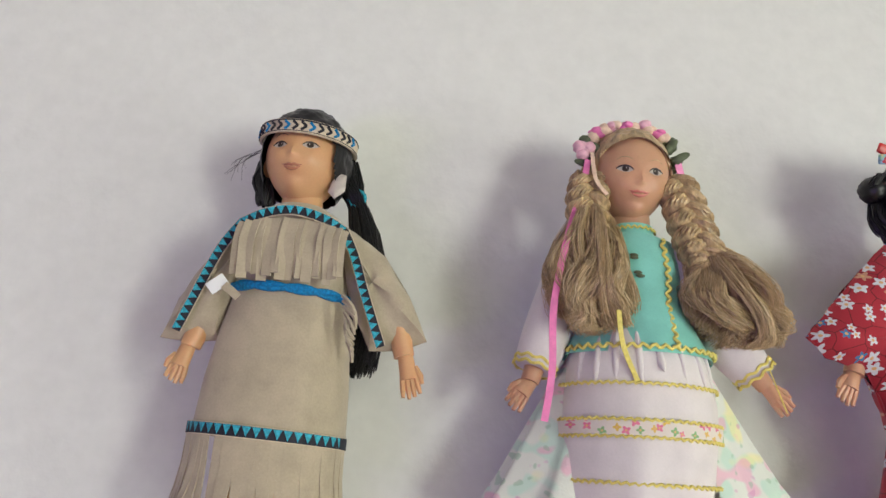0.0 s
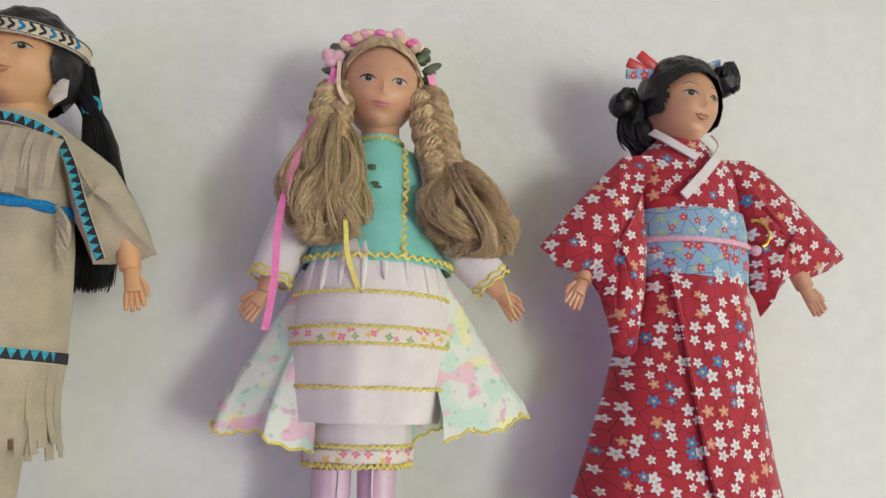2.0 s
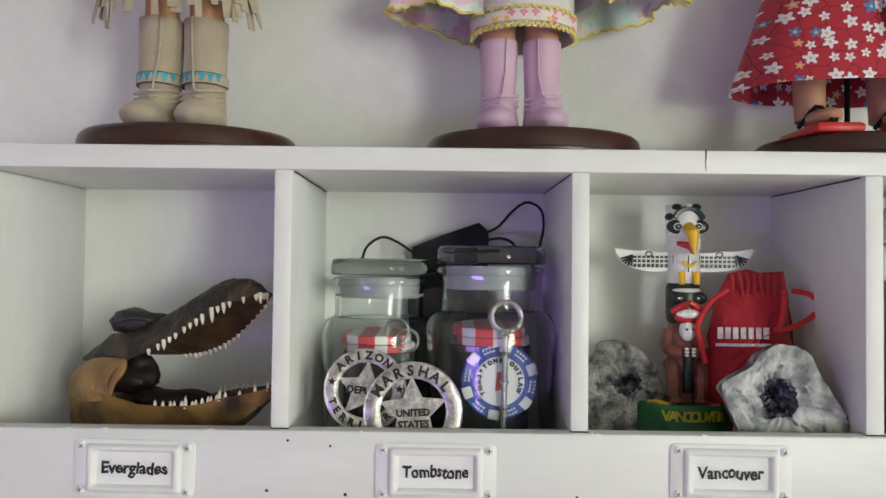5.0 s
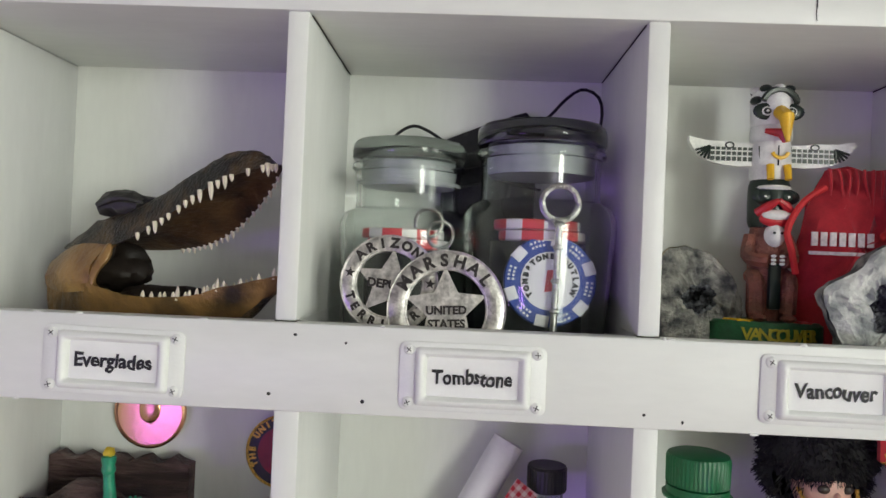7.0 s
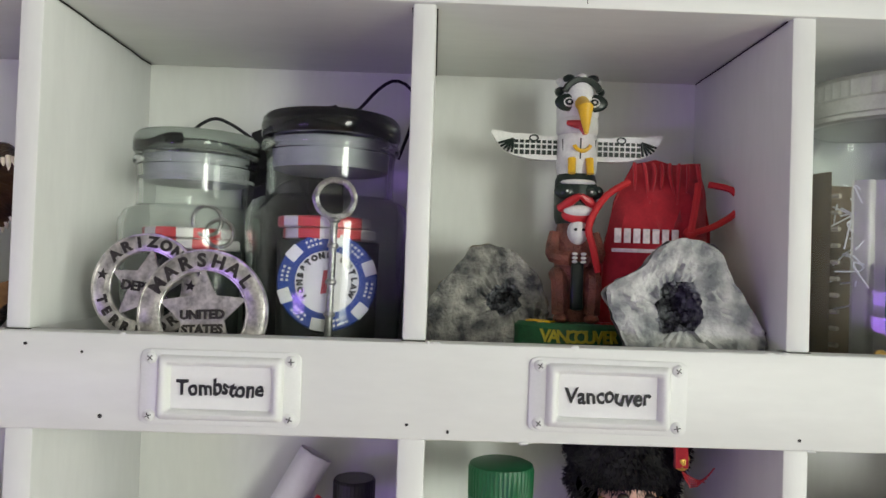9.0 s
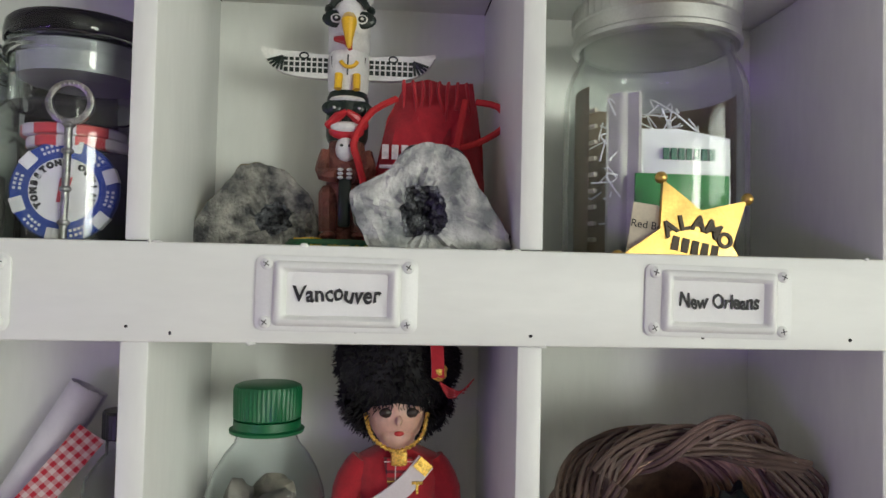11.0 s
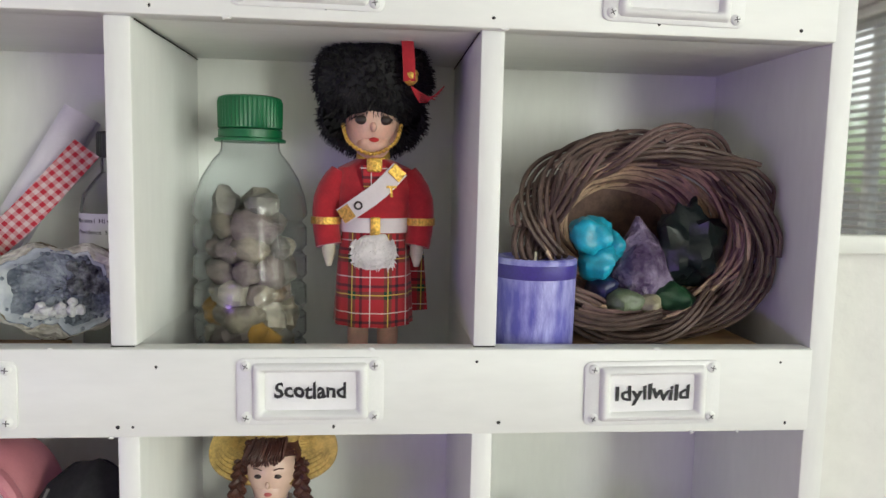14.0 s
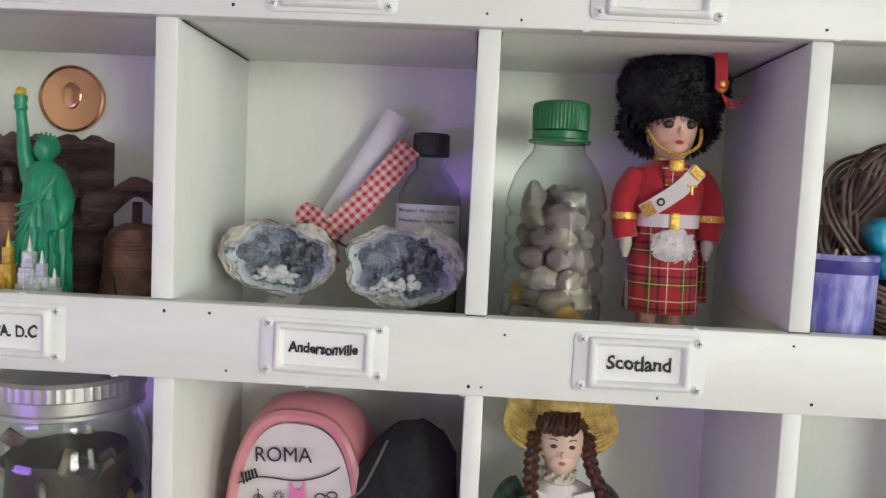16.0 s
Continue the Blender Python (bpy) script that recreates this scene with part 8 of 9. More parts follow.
# souvenirs of the first compartment of the middle row
COPPER = mat("polished_copper", (0.68, 0.36, 0.22), 0.2, 1.0, vary=0.08, scale=60, bump=0.15)
pen = Thing("copper_medallion", (-0.1000, 0.4395, 1.24), "large polished copper coin stuck on the back panel", "coin")
XP = pose(-0.0985, 0.4372, 1.2600, 90, 0, 0)
pen.part("disc", Mesh().lathe([(0, -0.0016), (0.0192, -0.0016), (0.0198, -0.001), (0.0198, 0.0018), (0.0188, 0.0022), (0.0180, 0.0014), (0, 0.0014)], 64, 0, X=XP), COPPER)
pen.part("relief", Mesh().ball((0, 0, 0), (0.0060, 0.0008, 0.0078), 0, 18, 10, X=pose(-0.0985, 0.4356, 1.2618)), COPPER, "plain raised oval")
med = Thing("enamel_medallion", (-0.0240, 0.4395, 1.22), "dark red enamel medallion with gilt rim and ring lettering", "coin")
XM = pose(-0.0235, 0.4372, 1.2420, 90, 0, 0)
med.part("disc", Mesh().lathe([(0, -0.0016), (0.0195, -0.0016), (0.0200, 0.0), (0.0195, 0.0012), (0, 0.0012)], 56, 0, X=XM), mat("black_enamel", (0.02, 0.018, 0.018), 0.25))
med.part("rim", Mesh().tube([(-0.0235 + 0.0196 * math.cos(a), 0.4358, 1.2420 + 0.0196 * math.sin(a)) for a in [6.28318 * i / 56 for i in range(56)]], 0.0008, 6, 0, True), GOLD)
med.part("centre", Mesh().lathe([(0, 0.0014), (0.0138, 0.0014), (0.0138, 0.0006), (0, 0.0006)], 48, 0, X=XM), mat("dark_red_enamel", (0.25, 0.012, 0.02), 0.25), "dark red enamel field")
w = Mesh()
around(w, "THE UNITED STATES", (-0.0235, 1.2420), 0.0166, 0.0044, 205, -14, 0.4356, 0)
med.part("lettering", w, GOLD, "gilt ring lettering", smooth=0)

BRONZE = two_tone("reddish_bronze_resin", (0.10, 0.04, 0.028), (0.26, 0.12, 0.08), 90, 0.4, 0.68, 0.38, 0.5, 6, 0.002)
BARK = two_tone("dark_carved_wood", (0.045, 0.026, 0.026), (0.19, 0.115, 0.105), 60, 0.38, 0.66, 0.5, 1.0, 8, 0.005, stretch=(0.4, 1, 2.5))
plq = Thing("carved_plaque", (-0.112, 0.43, F2), "dark carved wooden plaque leaning at the back", "plaque")
pl = Mesh()
top_line = [(-0.1485 + 0.0772 * i / 16, 1.2365 + 0.0022 * math.sin(i * 1.9)) for i in range(17)]
pl.plate([(-0.1485, F2 + 0.001)] + top_line + [(-0.0713, F2 + 0.001)], 0.4265, 0.4350, 0)
plq.part("board", pl, BARK)
for i in range(9):
    z = 1.168 + i * 0.0078
    plq.part("carved_ridge", Mesh().tube([(-0.146 + 0.0185 * k, 0.4265, z + 0.0020 * math.sin(k * 1.4 + i)) for k in range(5)], 0.0013, 5), BARK)


def bell(name, x, y, s, label):
    th = Thing(name, (x, y, F2), label, "bell")
    prof = [(0.0, 0.0), (0.0240, 0.0), (0.0248, 0.0015), (0.0232, 0.006), (0.0205, 0.0105), (0.0180, 0.018), (0.0166, 0.028), (0.0158, 0.038), (0.0150, 0.046), (0.0125, 0.0515), (0.0060, 0.0545), (0.0, 0.055)]
    th.part("bell_body", Mesh().lathe([(r * s, z * s) for r, z in prof], 48, 0, (x, y, F2), caps=(False, False)), BRONZE)
    for z, r in ((0.0065, 0.0231), (0.0085, 0.0219), (0.011, 0.0205), (0.0330, 0.0163), (0.0420, 0.0156), (0.0440, 0.0154), (0.0460, 0.0150)):
        th.part("moulded_ring", Mesh().tube([(x + r * s * math.cos(a), y + r * s * math.sin(a), F2 + z * s) for a in [6.28318 * i / 40 for i in range(40)]], 0.0006 * s, 5, 0, True), BRONZE)
    th.part("hanger", Mesh().tube([(x, y, F2 + 0.053 * s), (x, y, F2 + 0.066 * s)], 0.0026 * s, 10), BARK)
    rows = []
    for i in range(15):
        u = -1 + 2 * i / 14
        zz = F2 + (0.070 + 0.004 * math.cos(u * 5) - 0.010 * abs(u) ** 3) * s
        rows.append([(x + 0.027 * s * u, y + 0.0062 * s * math.cos(a) * (1 + 0.25 * noise.noise((i * 0.9, a, s))), zz + 0.0062 * s * (0.8 + 0.6 * abs(u)) * math.sin(a) * (1 + 0.3 * noise.noise((i, a * 2, 4)))) for a in [6.28318 * k / 12 for k in range(12)]])
    th.part("yoke", Mesh().rings(rows, 0, None, True, (True, True)), BARK, "knotty wooden yoke")
    th.part("crack", Mesh().tube(spline([(x - 0.004 * s, y - 0.0236 * s, F2 + 0.003 * s), (x - 0.001 * s, y - 0.0192 * s, F2 + 0.014 * s), (x - 0.004 * s, y - 0.0170 * s, F2 + 0.030 * s)], 8), 0.0006 * s, 5), DARK)
    return th


bell("bell_souvenir", -0.0415, 0.4030, 1.06, "reddish bronze souvenir bell under a wooden yoke")
bell("bell_souvenir", -0.1130, 0.4010, 1.30, "larger bronze souvenir bell standing behind the statuette")

# green robed statuette with a small city at its foot
st = Mesh()
sx, sy = -0.0775, 0.3760
robe = oval_rows([(sx + 0.001, sy, F2 + 0.0120, 0.0150, 0.0120), (sx + 0.001, sy, F2 + 0.0250, 0.0142, 0.0115), (sx + 0.0012, sy, F2 + 0.0420, 0.0136, 0.0110), (sx + 0.0014, sy - 0.0005, F2 + 0.0560, 0.0140, 0.0112), (sx + 0.0012, sy - 0.0005, F2 + 0.0680, 0.0136, 0.0105), (sx + 0.0008, sy, F2 + 0.0780, 0.0128, 0.0092), (sx + 0.0006, sy, F2 + 0.0850, 0.0105, 0.0080), (sx, sy, F2 + 0.0890, 0.0050, 0.0050)], 64)
for i, row in enumerate(robe):
    f = 1 - i / (len(robe) - 1)
    robe[i] = [(x + (x - sx) * 0.10 * f * math.sin(j * 1.9 + z * 90), y + (y - sy) * 0.14 * f * math.sin(j * 1.9 + z * 90), z) for j, (x, y, z) in enumerate(row)]
robe = [[(sx + (x - sx) * 0.84, y, z) for x, y, z in row] for row in robe]
st.rings(robe, 0, None, True, (True, True))
st.tube([(sx + 0.0005, sy, F2 + 0.086), (sx + 0.0008, sy - 0.001, F2 + 0.092)], 0.0036, 12, 0)
st.ball((sx + 0.0010, sy - 0.002, F2 + 0.0950), (0.0050, 0.0054, 0.0064), 0, 18, 14, 0.08, 400)
st.ball((sx + 0.0012, sy + 0.0012, F2 + 0.0965), (0.0058, 0.0054, 0.0058), 0, 18, 12, 0.12, 500)
for i in range(7):
    a = radians(22 + 22.7 * i)
    st.tube([(sx + 0.0010, sy - 0.001, F2 + 0.0985), (sx + 0.0010 + 0.0068 * math.cos(a), sy - 0.001, F2 + 0.0985 + 0.0058 * math.sin(a))], [0.0010, 0.0005], 5, 0)
st.tube(spline([(sx - 0.0075, sy, F2 + 0.0790), (sx - 0.0102, sy - 0.001, F2 + 0.0930), (sx - 0.0110, sy - 0.0015, F2 + 0.1050), (sx - 0.0118, sy - 0.002, F2 + 0.1160)], 10), [0.0046, 0.0044, 0.0040, 0.0036, 0.0033, 0.0030, 0.0028, 0.0026, 0.0025, 0.0025], 10, 0)
st.lathe([(0.0016, 0.1135), (0.0030, 0.1150), (0.0033, 0.1165), (0.0027, 0.1180), (0.0032, 0.1200), (0.0033, 0.1222), (0.0020, 0.1228)], 14, 0, (sx - 0.0118, sy - 0.002, F2))
st.ball((sx - 0.0118, sy - 0.002, F2 + 0.1240), (0.0028, 0.0026, 0.0026), 1, 12, 8, 0.25, 700)
st.tube(spline([(sx + 0.0085, sy - 0.001, F2 + 0.0800), (sx + 0.0125, sy - 0.004, F2 + 0.0690), (sx + 0.0120, sy - 0.0085, F2 + 0.0590), (sx + 0.0090, sy - 0.0120, F2 + 0.0580)], 10), [0.0042, 0.0046, 0.0050, 0.0052, 0.0052, 0.0050, 0.0046, 0.0040, 0.0034, 0.0028], 10, 0)
st.box((-0.0040, -0.0014, -0.0080), (0.0040, 0.0014, 0.0080), 0, 0.0008, pose(sx + 0.0110, sy - 0.0125, F2 + 0.0620, 0, -14, -20))
for i in range(8):
    st.tube(spline([(sx + 0.0100 - i * 0.0012, sy - 0.0085, F2 + 0.0810 - 0.0012 * i), (sx + 0.0030 - i * 0.0012, sy - 0.0112, F2 + 0.0700 - 0.0030 * i), (sx - 0.0100, sy - 0.0080, F2 + 0.0660 - 0.0048 * i)], 8), 0.0010, 6, 0)
for i in range(8):
    st.tube(spline([(sx - 0.0100 + i * 0.0028, sy - 0.0098, F2 + 0.0480 + 0.003 * (i % 3)), (sx - 0.0105 + i * 0.0030, sy - 0.0118, F2 + 0.0300), (sx - 0.0110 + i * 0.0033, sy - 0.0124, F2 + 0.0130)], 7), 0.0012, 6, 0)
solid("robed_statuette", st, [mat("patina_green_resin", (0.015, 0.24, 0.13), 0.4, vary=0.25, scale=120, bump=0.4), mat("gilt_flame", (0.75, 0.55, 0.05), 0.35, 0.5)], (sx, sy, F2 + 0.012), "patina green robed statuette raising a gilt torch", "statuette")
city = Thing("city_base", (sx, sy - 0.004, F2), "striped base with small painted towers and a taxi", "souvenir base")
STRIPES = (mat("red_stripe_paint", (0.35, 0.02, 0.025), 0.45), mat("cream_stripe_paint", (0.65, 0.60, 0.50), 0.45), mat("blue_star_paint", (0.015, 0.08, 0.14), 0.45))
for k in range(4):
    city.part("stripe", Mesh().box((sx - 0.0235, sy - 0.0225, F2 + 0.003 * k), (sx + 0.0245, sy + 0.012, F2 + 0.003 * k + 0.0029), 0, 0.0003), STRIPES[k % 2])
city.part("star_field", Mesh().box((sx - 0.0240, sy - 0.0232, F2 + 0.0060), (sx - 0.0060, sy - 0.0180, F2 + 0.0125), 0, 0.0004), STRIPES[2])
TOWERS = (mat("pale_silver_tower", (0.55, 0.58, 0.60), 0.4, 0.3, vary=0.3, scale=300), mat("gold_tower", (0.55, 0.36, 0.06), 0.4, 0.4, vary=0.3, scale=300))
for dx, dy, wd, hh, mt in ((0.0035, -0.018, 0.0036, 0.040, 0), (0.0098, -0.018, 0.0030, 0.033, 0), (-0.0080, -0.017, 0.0030, 0.042, 1), (0.0150, -0.016, 0.0026, 0.024, 0), (-0.0015, -0.0165, 0.0022, 0.026, 0)):
    tw = Mesh().box((sx + dx - wd, sy + dy - wd, F2 + 0.012), (sx + dx + wd, sy + dy + wd, F2 + 0.012 + hh * 0.6), 0, 0.0003)
    tw.box((sx + dx - wd * 0.7, sy + dy - wd * 0.7, F2 + 0.012 + hh * 0.6), (sx + dx + wd * 0.7, sy + dy + wd * 0.7, F2 + 0.012 + hh * 0.8), 0, 0.0003)
    tw.tube([(sx + dx, sy + dy, F2 + 0.012 + hh * 0.8), (sx + dx, sy + dy, F2 + 0.012 + hh)], [wd * 0.45, 0.0002], 6)
    for i in range(4):
        xx = sx + dx - wd + wd * 2 * (i + 0.5) / 4
        tw.box((xx - 0.0003, sy + dy - wd - 0.0003, F2 + 0.0125), (xx + 0.0003, sy + dy - wd + 0.0001, F2 + 0.011 + hh * 0.6), 0, 0)
    city.part("tower", tw, TOWERS[mt])
taxi = city.part("taxi", Mesh().box((sx - 0.0195, sy - 0.0215, F2 + 0.0135), (sx - 0.0050, sy - 0.0145, F2 + 0.0175), 0, 0.0010).box((sx - 0.0165, sy - 0.0210, F2 + 0.0172), (sx - 0.0085, sy - 0.0150, F2 + 0.0208), 0, 0.0010), T_YEL, "tiny yellow taxi")
for x in (-0.0165, -0.0080):
    city.part("wheel", Mesh().lathe([(0.0, -0.0004), (0.0017, -0.0004), (0.0017, 0.0004), (0.0, 0.0004)], 12, 0, X=pose(sx + x, sy - 0.0217, F2 + 0.0137, 90, 0, 0)), BLACK_CLOTH, "", taxi)

# ---- lower row ----
lj = screw_jar("mason_jar", -0.0700, 0.3880, F3, 0.0420, 0.1430, "clear mason jar with zinc lid, full of dark trinkets")
lj.part("filling", Mesh().lathe([(0.001, 0.006), (0.030, 0.006), (0.032, 0.06), (0.030, 0.098), (0.001, 0.100)], 30, 0, (-0.07, 0.388, F3)), mat("dark_bark_filling", (0.030, 0.020, 0.014), 0.6, vary=0.5, scale=90, bump=0.8), "dark bark filling")
rr = random.Random(41)
TRINKETS = [mat("trinket_" + nme, c, 0.35, mtl, vary=0.3, scale=150) for nme, c, mtl in (("bark", (0.06, 0.037, 0.024), 0.0), ("brass", (0.45, 0.28, 0.06), 0.8), ("dark", (0.03, 0.025, 0.022), 0.1), ("tan", (0.30, 0.21, 0.12), 0.0))]
for i in range(46):
    a, r = rr.uniform(0, 6.28), rr.uniform(0.028, 0.0335)
    X = pose(-0.07 + r * math.cos(a), 0.388 + r * math.sin(a), F3 + 0.012 + i * 0.0020, rr.uniform(-60, 60), rr.uniform(-60, 60), rr.uniform(0, 180))
    lj.part("trinket", Mesh().box((-0.0065, -0.0022, -0.0045), (0.0065, 0.0022, 0.0045), 0, 0.0010, X), TRINKETS[rr.randrange(4)])

BAGP = mat("pink_soft_vinyl", (0.62, 0.24, 0.28), 0.4, vary=0.06, scale=60, bump=0.2)
BAGW = mat("white_printed_vinyl", (0.68, 0.62, 0.62), 0.45, vary=0.05, scale=60, bump=0.1)
bag = Thing("pink_bag", (0.055, 0.38, F3), "small rounded pink bag with city print and zip", "bag")


def dome(cx, z0, w, h, y, n=40):
    return [(cx + w * math.copysign(abs(math.cos(a)) ** 0.7, math.cos(a)), y, z0 + h * max(0.0, math.sin(a)) ** 0.5) for a in [math.pi * i / (n - 1) for i in range(n)]]


XB = pose(0.0600, 0.3860, F3, -4, 0, -8)
rows = [dome(0, 0, 0.036, 0.124, -0.016), dome(0, 0, 0.0415, 0.1310, -0.011), dome(0, 0, 0.0440, 0.1350, 0.0), dome(0, 0, 0.0420, 0.1330, 0.014), dome(0, 0, 0.034, 0.124, 0.019)]
bag.part("body", Mesh().rings(rows, 0, XB, False), BAGP)
bag.part("piping", Mesh().tube(dome(0, 0, 0.0375, 0.1255, -0.0150), 0.0036, 8, 0, X=XB), BAGP, "rounded pink piping")
bag.part("zip", Mesh().ribbon(dome(0, 0, 0.0424, 0.1332, 0.004), 0.0020, 0, (0, 1, 0), 0.0006, XB), mat("dusty_pink_zip", (0.42, 0.14, 0.18), 0.5), "dusty pink zip")
front = dome(0, 0, 0.0345, 0.1215, -0.0165)
panel = bag.part("front_panel", Mesh().add(front + [(0, -0.0185, 0.06)], [(i, i + 1, len(front)) for i in range(len(front) - 1)] + [(len(front) - 1, 0, len(front))], 0, XB), BAGW, "white printed front")
XT = XB @ Matrix.Translation((0.0098, -0.0190, 0.0)) @ pose(0, 0, 0, 0, -5, 0)
bag.part("lettering", Mesh().letters("ROMA", 0.0112, 0, XT @ Matrix.Translation((-0.0075, 0, 0.1060)), 0.0001), INK, "dark printed word", panel, 0)


def ink_line(pts, r=0.00035, n=12):
    return Mesh().tube(spline([(x, 0, z) for x, z in pts], n), r, 5, 0, X=XT)


bag.part("print", ink_line([(-0.0330, 0.0910), (-0.0200, 0.0945), (0.0, 0.0930), (0.0150, 0.0960), (0.0235, 0.1005)], 0.0004, 20), INK, "dark printed clothes line", panel)
sock = Mesh()
for i in range(5):
    sock.plate([(-0.0300 + i * 0.0018, 0.0905 + i * 0.0010), (-0.0288 + i * 0.0018, 0.0905 + i * 0.0010), (-0.0300 + i * 0.0018, 0.0965 + i * 0.0006), (-0.0312 + i * 0.0018, 0.0965 + i * 0.0006)], -0.0003, 0.0, 0, XT)
bag.part("print", sock, INK, "black striped printed sock", panel)
hall = Mesh()
for i in range(9):
    hall.tube([(-0.0290 + i * 0.0018, 0, 0.0640), (-0.0290 + i * 0.0018, 0, 0.0735 + (0.006 if 2 < i < 6 else 0))], 0.00025, 4, 0, X=XT)
for z, x0, x1 in ((0.0735, -0.031, -0.013), (0.0715, -0.031, -0.013), (0.0680, -0.032, -0.012), (0.0795, -0.0245, -0.0190)):
    hall.tube([(x0, 0, z), (x1, 0, z)], 0.0003, 4, 0, X=XT)
hall.tube([(-0.0218 + 0.0036 * math.cos(a), 0, 0.0795 + 0.0058 * math.sin(a)) for a in [math.pi * i / 12 for i in range(13)]], 0.0003, 4, 0, X=XT)
for i in range(1, 6):
    hall.tube([(-0.0218 + 0.0036 * math.cos(math.pi * i / 6), 0, 0.0795), (-0.0218, 0, 0.0853)], 0.0002, 4, 0, X=XT)
hall.tube([(-0.0218, 0, 0.0853), (-0.0218, 0, 0.0885)], 0.0003, 4, 0, X=XT)
bag.part("print", hall, INK, "finely drawn domed building", panel)
sun = Mesh()
for i in range(12):
    a = 6.2832 * i / 12
    sun.tube([(-0.0105 + 0.0012 * math.cos(a), 0, 0.0845 + 0.0012 * math.sin(a)), (-0.0105 + 0.0033 * math.cos(a), 0, 0.0845 + 0.0033 * math.sin(a))], 0.00025, 4, 0, X=XT)
bag.part("print", sun, INK, "small printed sunburst", panel)
specs = Mesh()
for q in (0.0125, 0.0190):
    specs.tube([(q + 0.0027 * math.cos(a), 0, 0.0850 + 0.0016 * math.sin(a) + 0.15 * (q - 0.0125)) for a in [0.5236 * i for i in range(12)]], 0.0004, 5, 0, True, X=XT)
specs.tube([(0.0152, 0, 0.0856), (0.0163, 0, 0.0858)], 0.0004, 5, 0, X=XT)
bag.part("print", specs, INK, "printed pair of spectacles", panel)
for i in range(4):
    bag.part("print", Mesh().plate([(-0.0060 - i * 0.0006, 0.0722 - i * 0.0046), (0.0058 + i * 0.0006, 0.0728 - i * 0.0046), (0.0062 + i * 0.0006, 0.0704 - i * 0.0046), (-0.0066 - i * 0.0006, 0.0698 - i * 0.0046)], -0.0003, 0.0, 0, XT), INK, "dark printed stripe", panel)
bag.part("printed_dress", Mesh().plate([(-0.0050, 0.0745), (0.0048, 0.0750), (0.0056, 0.0800), (0.0042, 0.0860), (0.0046, 0.0925), (0.0034, 0.0925), (0.0024, 0.0885), (-0.0018, 0.0885), (-0.0026, 0.0920), (-0.0040, 0.0920), (-0.0040, 0.0860), (-0.0060, 0.0800)], -0.0004, 0.0, 0, XT), PINK, "pink printed top", panel)
bag.part("zip_pull", Mesh().box((-0.0445, -0.004, 0.045), (-0.0405, 0.000, 0.058), 0, 0.0008, XB), GOLD, "gilt zip pull")

bt = Thing("black_cap", (0.116, 0.372, F3), "soft black felt cap standing on its edge", "cap")
cm = Mesh()
pillow(cm, [(0.0895, 1.060), (0.0925, 1.072), (0.1010, 1.086), (0.1120, 1.0950), (0.1240, 1.0975), (0.1350, 1.0920), (0.1425, 1.0800), (0.1435, 1.0500), (0.1435, F3 + 0.001), (0.0910, F3 + 0.001), (0.0860, 1.030)], 0.3740, 0.0160, 0, 6, 0.004)
bt.part("crown", cm, BLACK_CLOTH)
bt.part("brim_seam", Mesh().tube(spline([(0.0890, 0.3595, 1.058), (0.0960, 0.3575, 1.064), (0.1020, 0.3570, 1.076), (0.1080, 0.359, 1.090)], 12), 0.0007, 5), mat("grey_stitching", (0.12, 0.12, 0.12), 0.8))


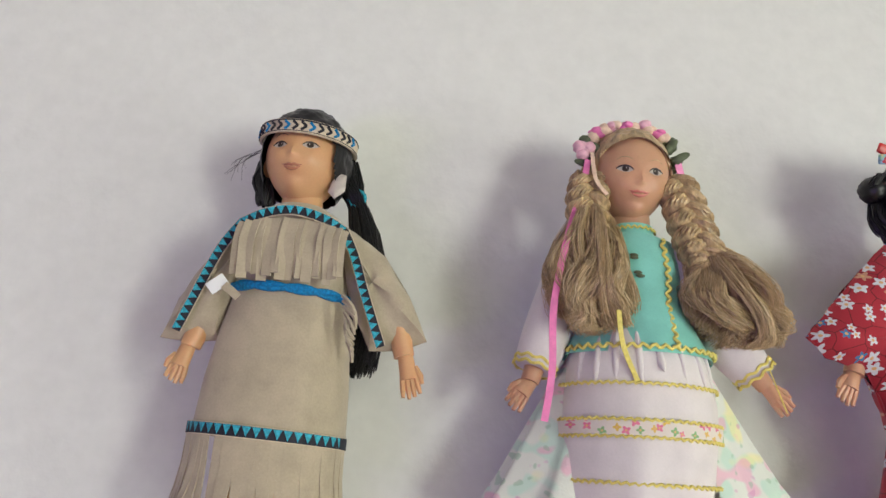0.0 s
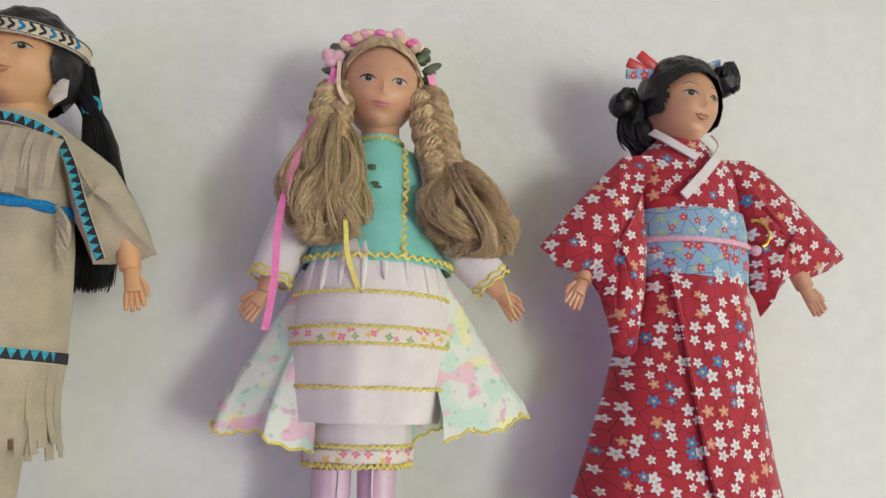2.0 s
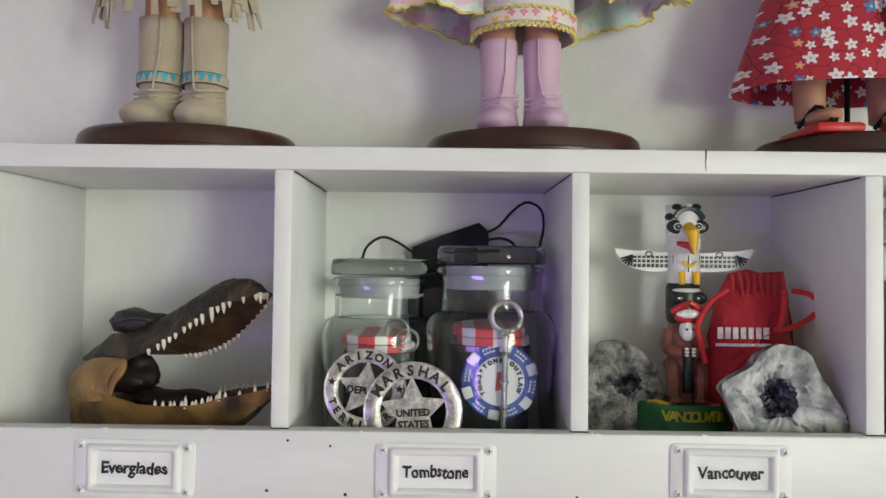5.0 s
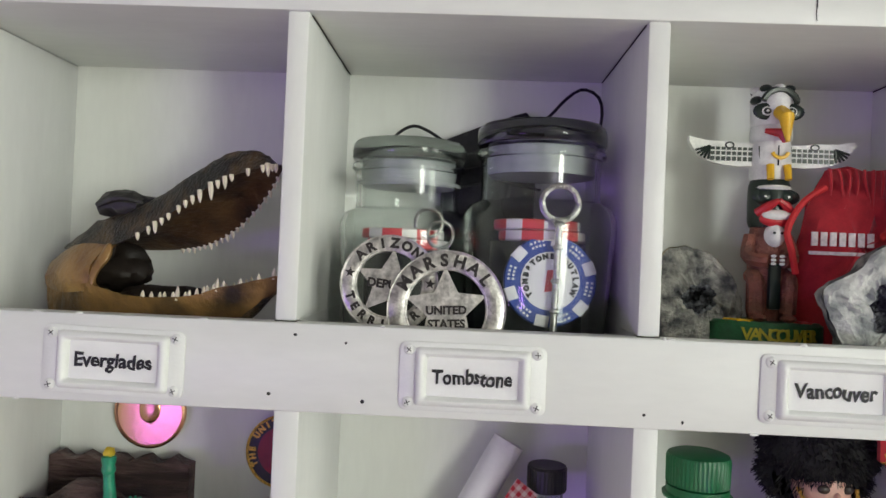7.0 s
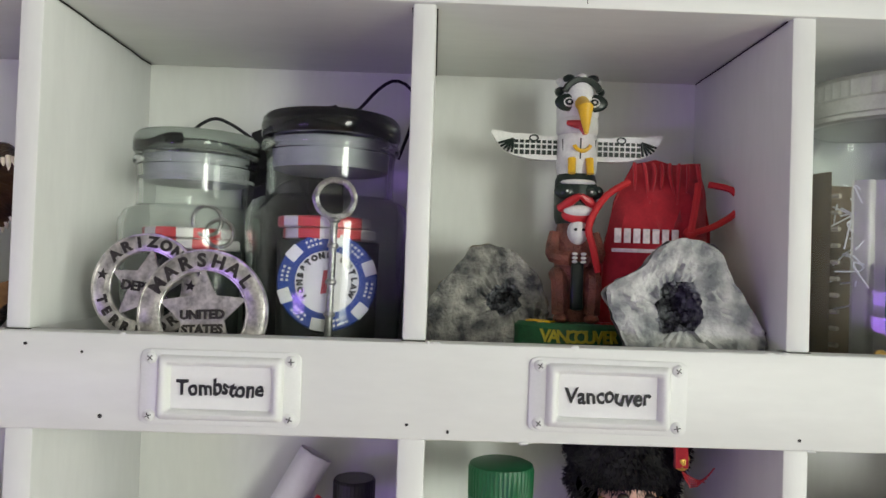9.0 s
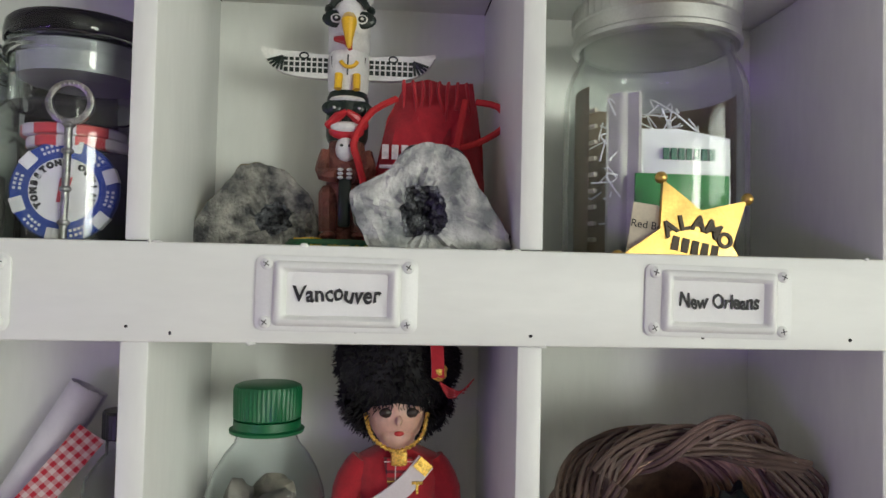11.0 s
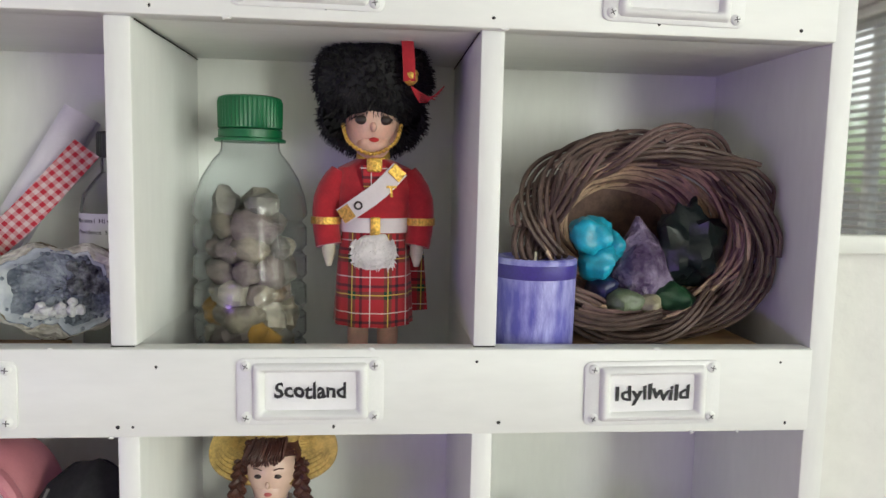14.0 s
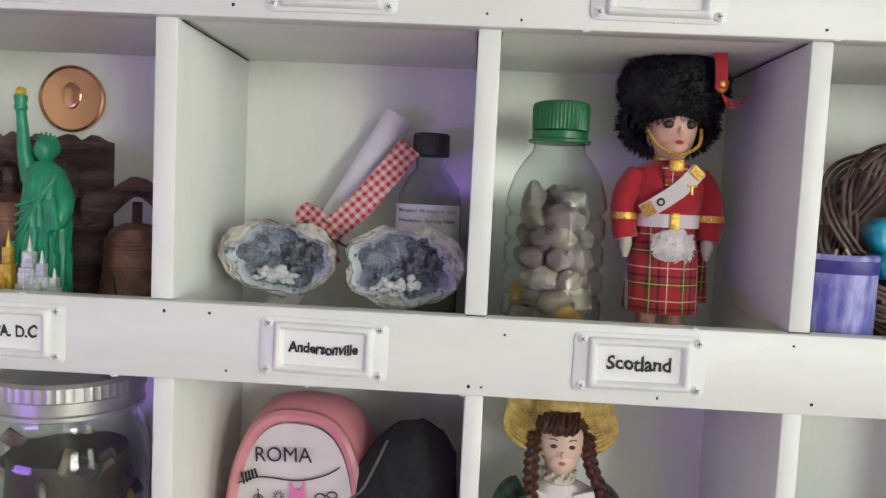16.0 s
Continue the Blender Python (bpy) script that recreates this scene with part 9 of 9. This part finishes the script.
def straw_doll():
    m = Mesh()
    sk, st_, ha, wh, gr, ey, lp, la = range(8)
    cx, cy = 0.1985, 0.396
    X = pose(cx, cy - 0.002, 1.0835, 3, 0, -2)
    m.ball((0, 0, 0), (0.0125, 0.0130, 0.0158), sk, 24, 16, X=X)
    m.ball((0, -0.004, -0.008), (0.0090, 0.0090, 0.0085), sk, 18, 12, X=X)
    for s in (-1, 1):
        m.ball((s * 0.0047, -0.0122, 0.0012), (0.0019, 0.0008, 0.0011), ey, 10, 6, X=X)
        m.tube([(s * 0.0028, -0.0128, 0.0045), (s * 0.005, -0.0122, 0.0052), (s * 0.0072, -0.0105, 0.0044)], 0.0003, 5, ha, X=X)
    m.ball((0, -0.0134, -0.0028), (0.0011, 0.0014, 0.0018), sk, 8, 6, X=X)
    m.ball((0, -0.0126, -0.0078), (0.0020, 0.0009, 0.0011), lp, 10, 6, X=X)
    m.ball((cx, cy + 0.002, 1.0865), (0.0150, 0.0140, 0.0165), ha, 30, 20, 0.06, 160, cut=lambda p: p.y < cy - 0.004 and p.z < 1.0935 and abs(p.x - cx) < 0.0118)
    lock_bundle(m, [(cx - 0.009, cy - 0.011, 1.0995), (cx, cy - 0.0145, 1.0960), (cx + 0.010, cy - 0.011, 1.0950)], [0.0025, 0.003, 0.0025], 80, 0.0005, ha, 51)
    lock_bundle(m, [(cx, cy - 0.010, 1.1010), (cx - 0.002, cy - 0.0145, 1.0955), (cx - 0.003, cy - 0.0140, 1.0915)], [0.0085, 0.0095, 0.0095], 260, 0.0004, ha, 52, 0.0004)
    for s in (-1, 1):
        plait(m, [(cx + s * 0.0140, cy - 0.004, 1.0880), (cx + s * 0.0160, cy - 0.010, 1.0720), (cx + s * (0.0155 if s < 0 else 0.0270), cy - 0.013, 1.0520)], 0.0026, 3, ha, 50)
        for q in range(4):
            m.ball((cx + s * (0.0155 if s < 0 else 0.0275) + (q % 2 - 0.5) * 0.007, cy - 0.015, 1.0500 + (q // 2) * 0.004), (0.0042, 0.0018, 0.0026), gr, 10, 6, 0.2, 300, q)
    # woven hat
    for k in range(15):
        f = k / 14
        r = 0.0100 + 0.0205 * f
        m.tube([(cx + r * math.cos(a), cy + 0.006 - 0.004 * f + 0.35 * r * math.sin(a) * (0.5 + 0.5 * f), 1.0990 - 0.006 * f + r * 0.62 * math.sin(a) * f * 0.9 - 0.002 * math.cos(2 * a)) for a in [6.28318 * i / 48 for i in range(48)]], 0.0013, 5, st_, True)
    m.ball((cx, cy + 0.008, 1.0975), (0.0300, 0.0040, 0.0180), st_, 30, 16, 0.03, 300)
    m.ball((cx, cy + 0.003, 1.1010), (0.0145, 0.0120, 0.0090), st_, 24, 12, 0.03, 300, cut=lambda p: p.y < cy - 0.012)
    # collar and dress
    m.tube([(cx, cy, 1.072), (cx, cy, 1.060)], [0.0062, 0.0085], 16, la)
    for i in range(30):
        a = 6.28318 * i / 30
        m.ball((cx + 0.0088 * math.cos(a), cy + 0.0088 * math.sin(a), 1.0635 + 0.0015 * (i % 3)), 0.0013, la, 6, 4)
    m.rings(oval_rows([(cx, cy, 1.0610, 0.0100, 0.009), (cx, cy, 1.0560, 0.0210, 0.0125), (cx, cy, 1.0450, 0.0215, 0.0140), (cx, cy, 1.0250, 0.0185, 0.0140), (cx, cy, 1.0000, 0.0280, 0.0220), (cx, cy, F3, 0.0350, 0.0270)], 50, 8, 0.05, 0.4), wh, None, True, (True, True))
    for s in (-1, 1):
        m.tube(spline([(cx + s * 0.0190, cy, 1.0560), (cx + s * 0.0275, cy - 0.001, 1.0470), (cx + s * 0.0295, cy - 0.003, 1.0250)], 9), [0.0068, 0.0080, 0.0084, 0.0084, 0.0082, 0.0078, 0.0074, 0.007, 0.0065], 14, gr)
        m.ribbon(spline([(cx + s * 0.0120, cy - 0.012, 1.0590), (cx + s * 0.0150, cy - 0.0150, 1.0450), (cx + s * 0.0140, cy - 0.0150, 1.0250)], 8), 0.0055, wh, (1, 0, 0), 0.0006)
    solid("straw_hat_doll", m, [mat("pale_porcelain", (0.68, 0.48, 0.38), 0.25, vary=0.03), mat("golden_straw", (0.52, 0.36, 0.12), 0.6, vary=0.35, scale=200, bump=0.6), mat("auburn_hair", (0.075, 0.026, 0.018), 0.42, vary=0.35, scale=260, bump=0.5), WHITE_CLOTH, printed("dark_green_check", (0.015, 0.055, 0.035), checks(0.006, (0.008, 0.012, 0.012))), EYE, mat("muted_red_lips", (0.45, 0.10, 0.09), 0.4), mat("cream_lace", (0.66, 0.58, 0.50), 0.9, bump=0.8)], (cx, cy, F3), "porcelain doll with straw hat, auburn plaits and lace collar", "doll")


straw_doll()
solid("dark_stone", Mesh().ball((0.352, 0.386, F3 + 0.040), (0.0230, 0.0180, 0.0400), 0, 20, 14, 0.2, 60, 4.0), mat("blackish_green_mineral", (0.012, 0.025, 0.022), 0.3, vary=0.4, scale=120, bump=0.5), (0.352, 0.386, F3), "dark green mineral lump on the lowest shelf", "stone")
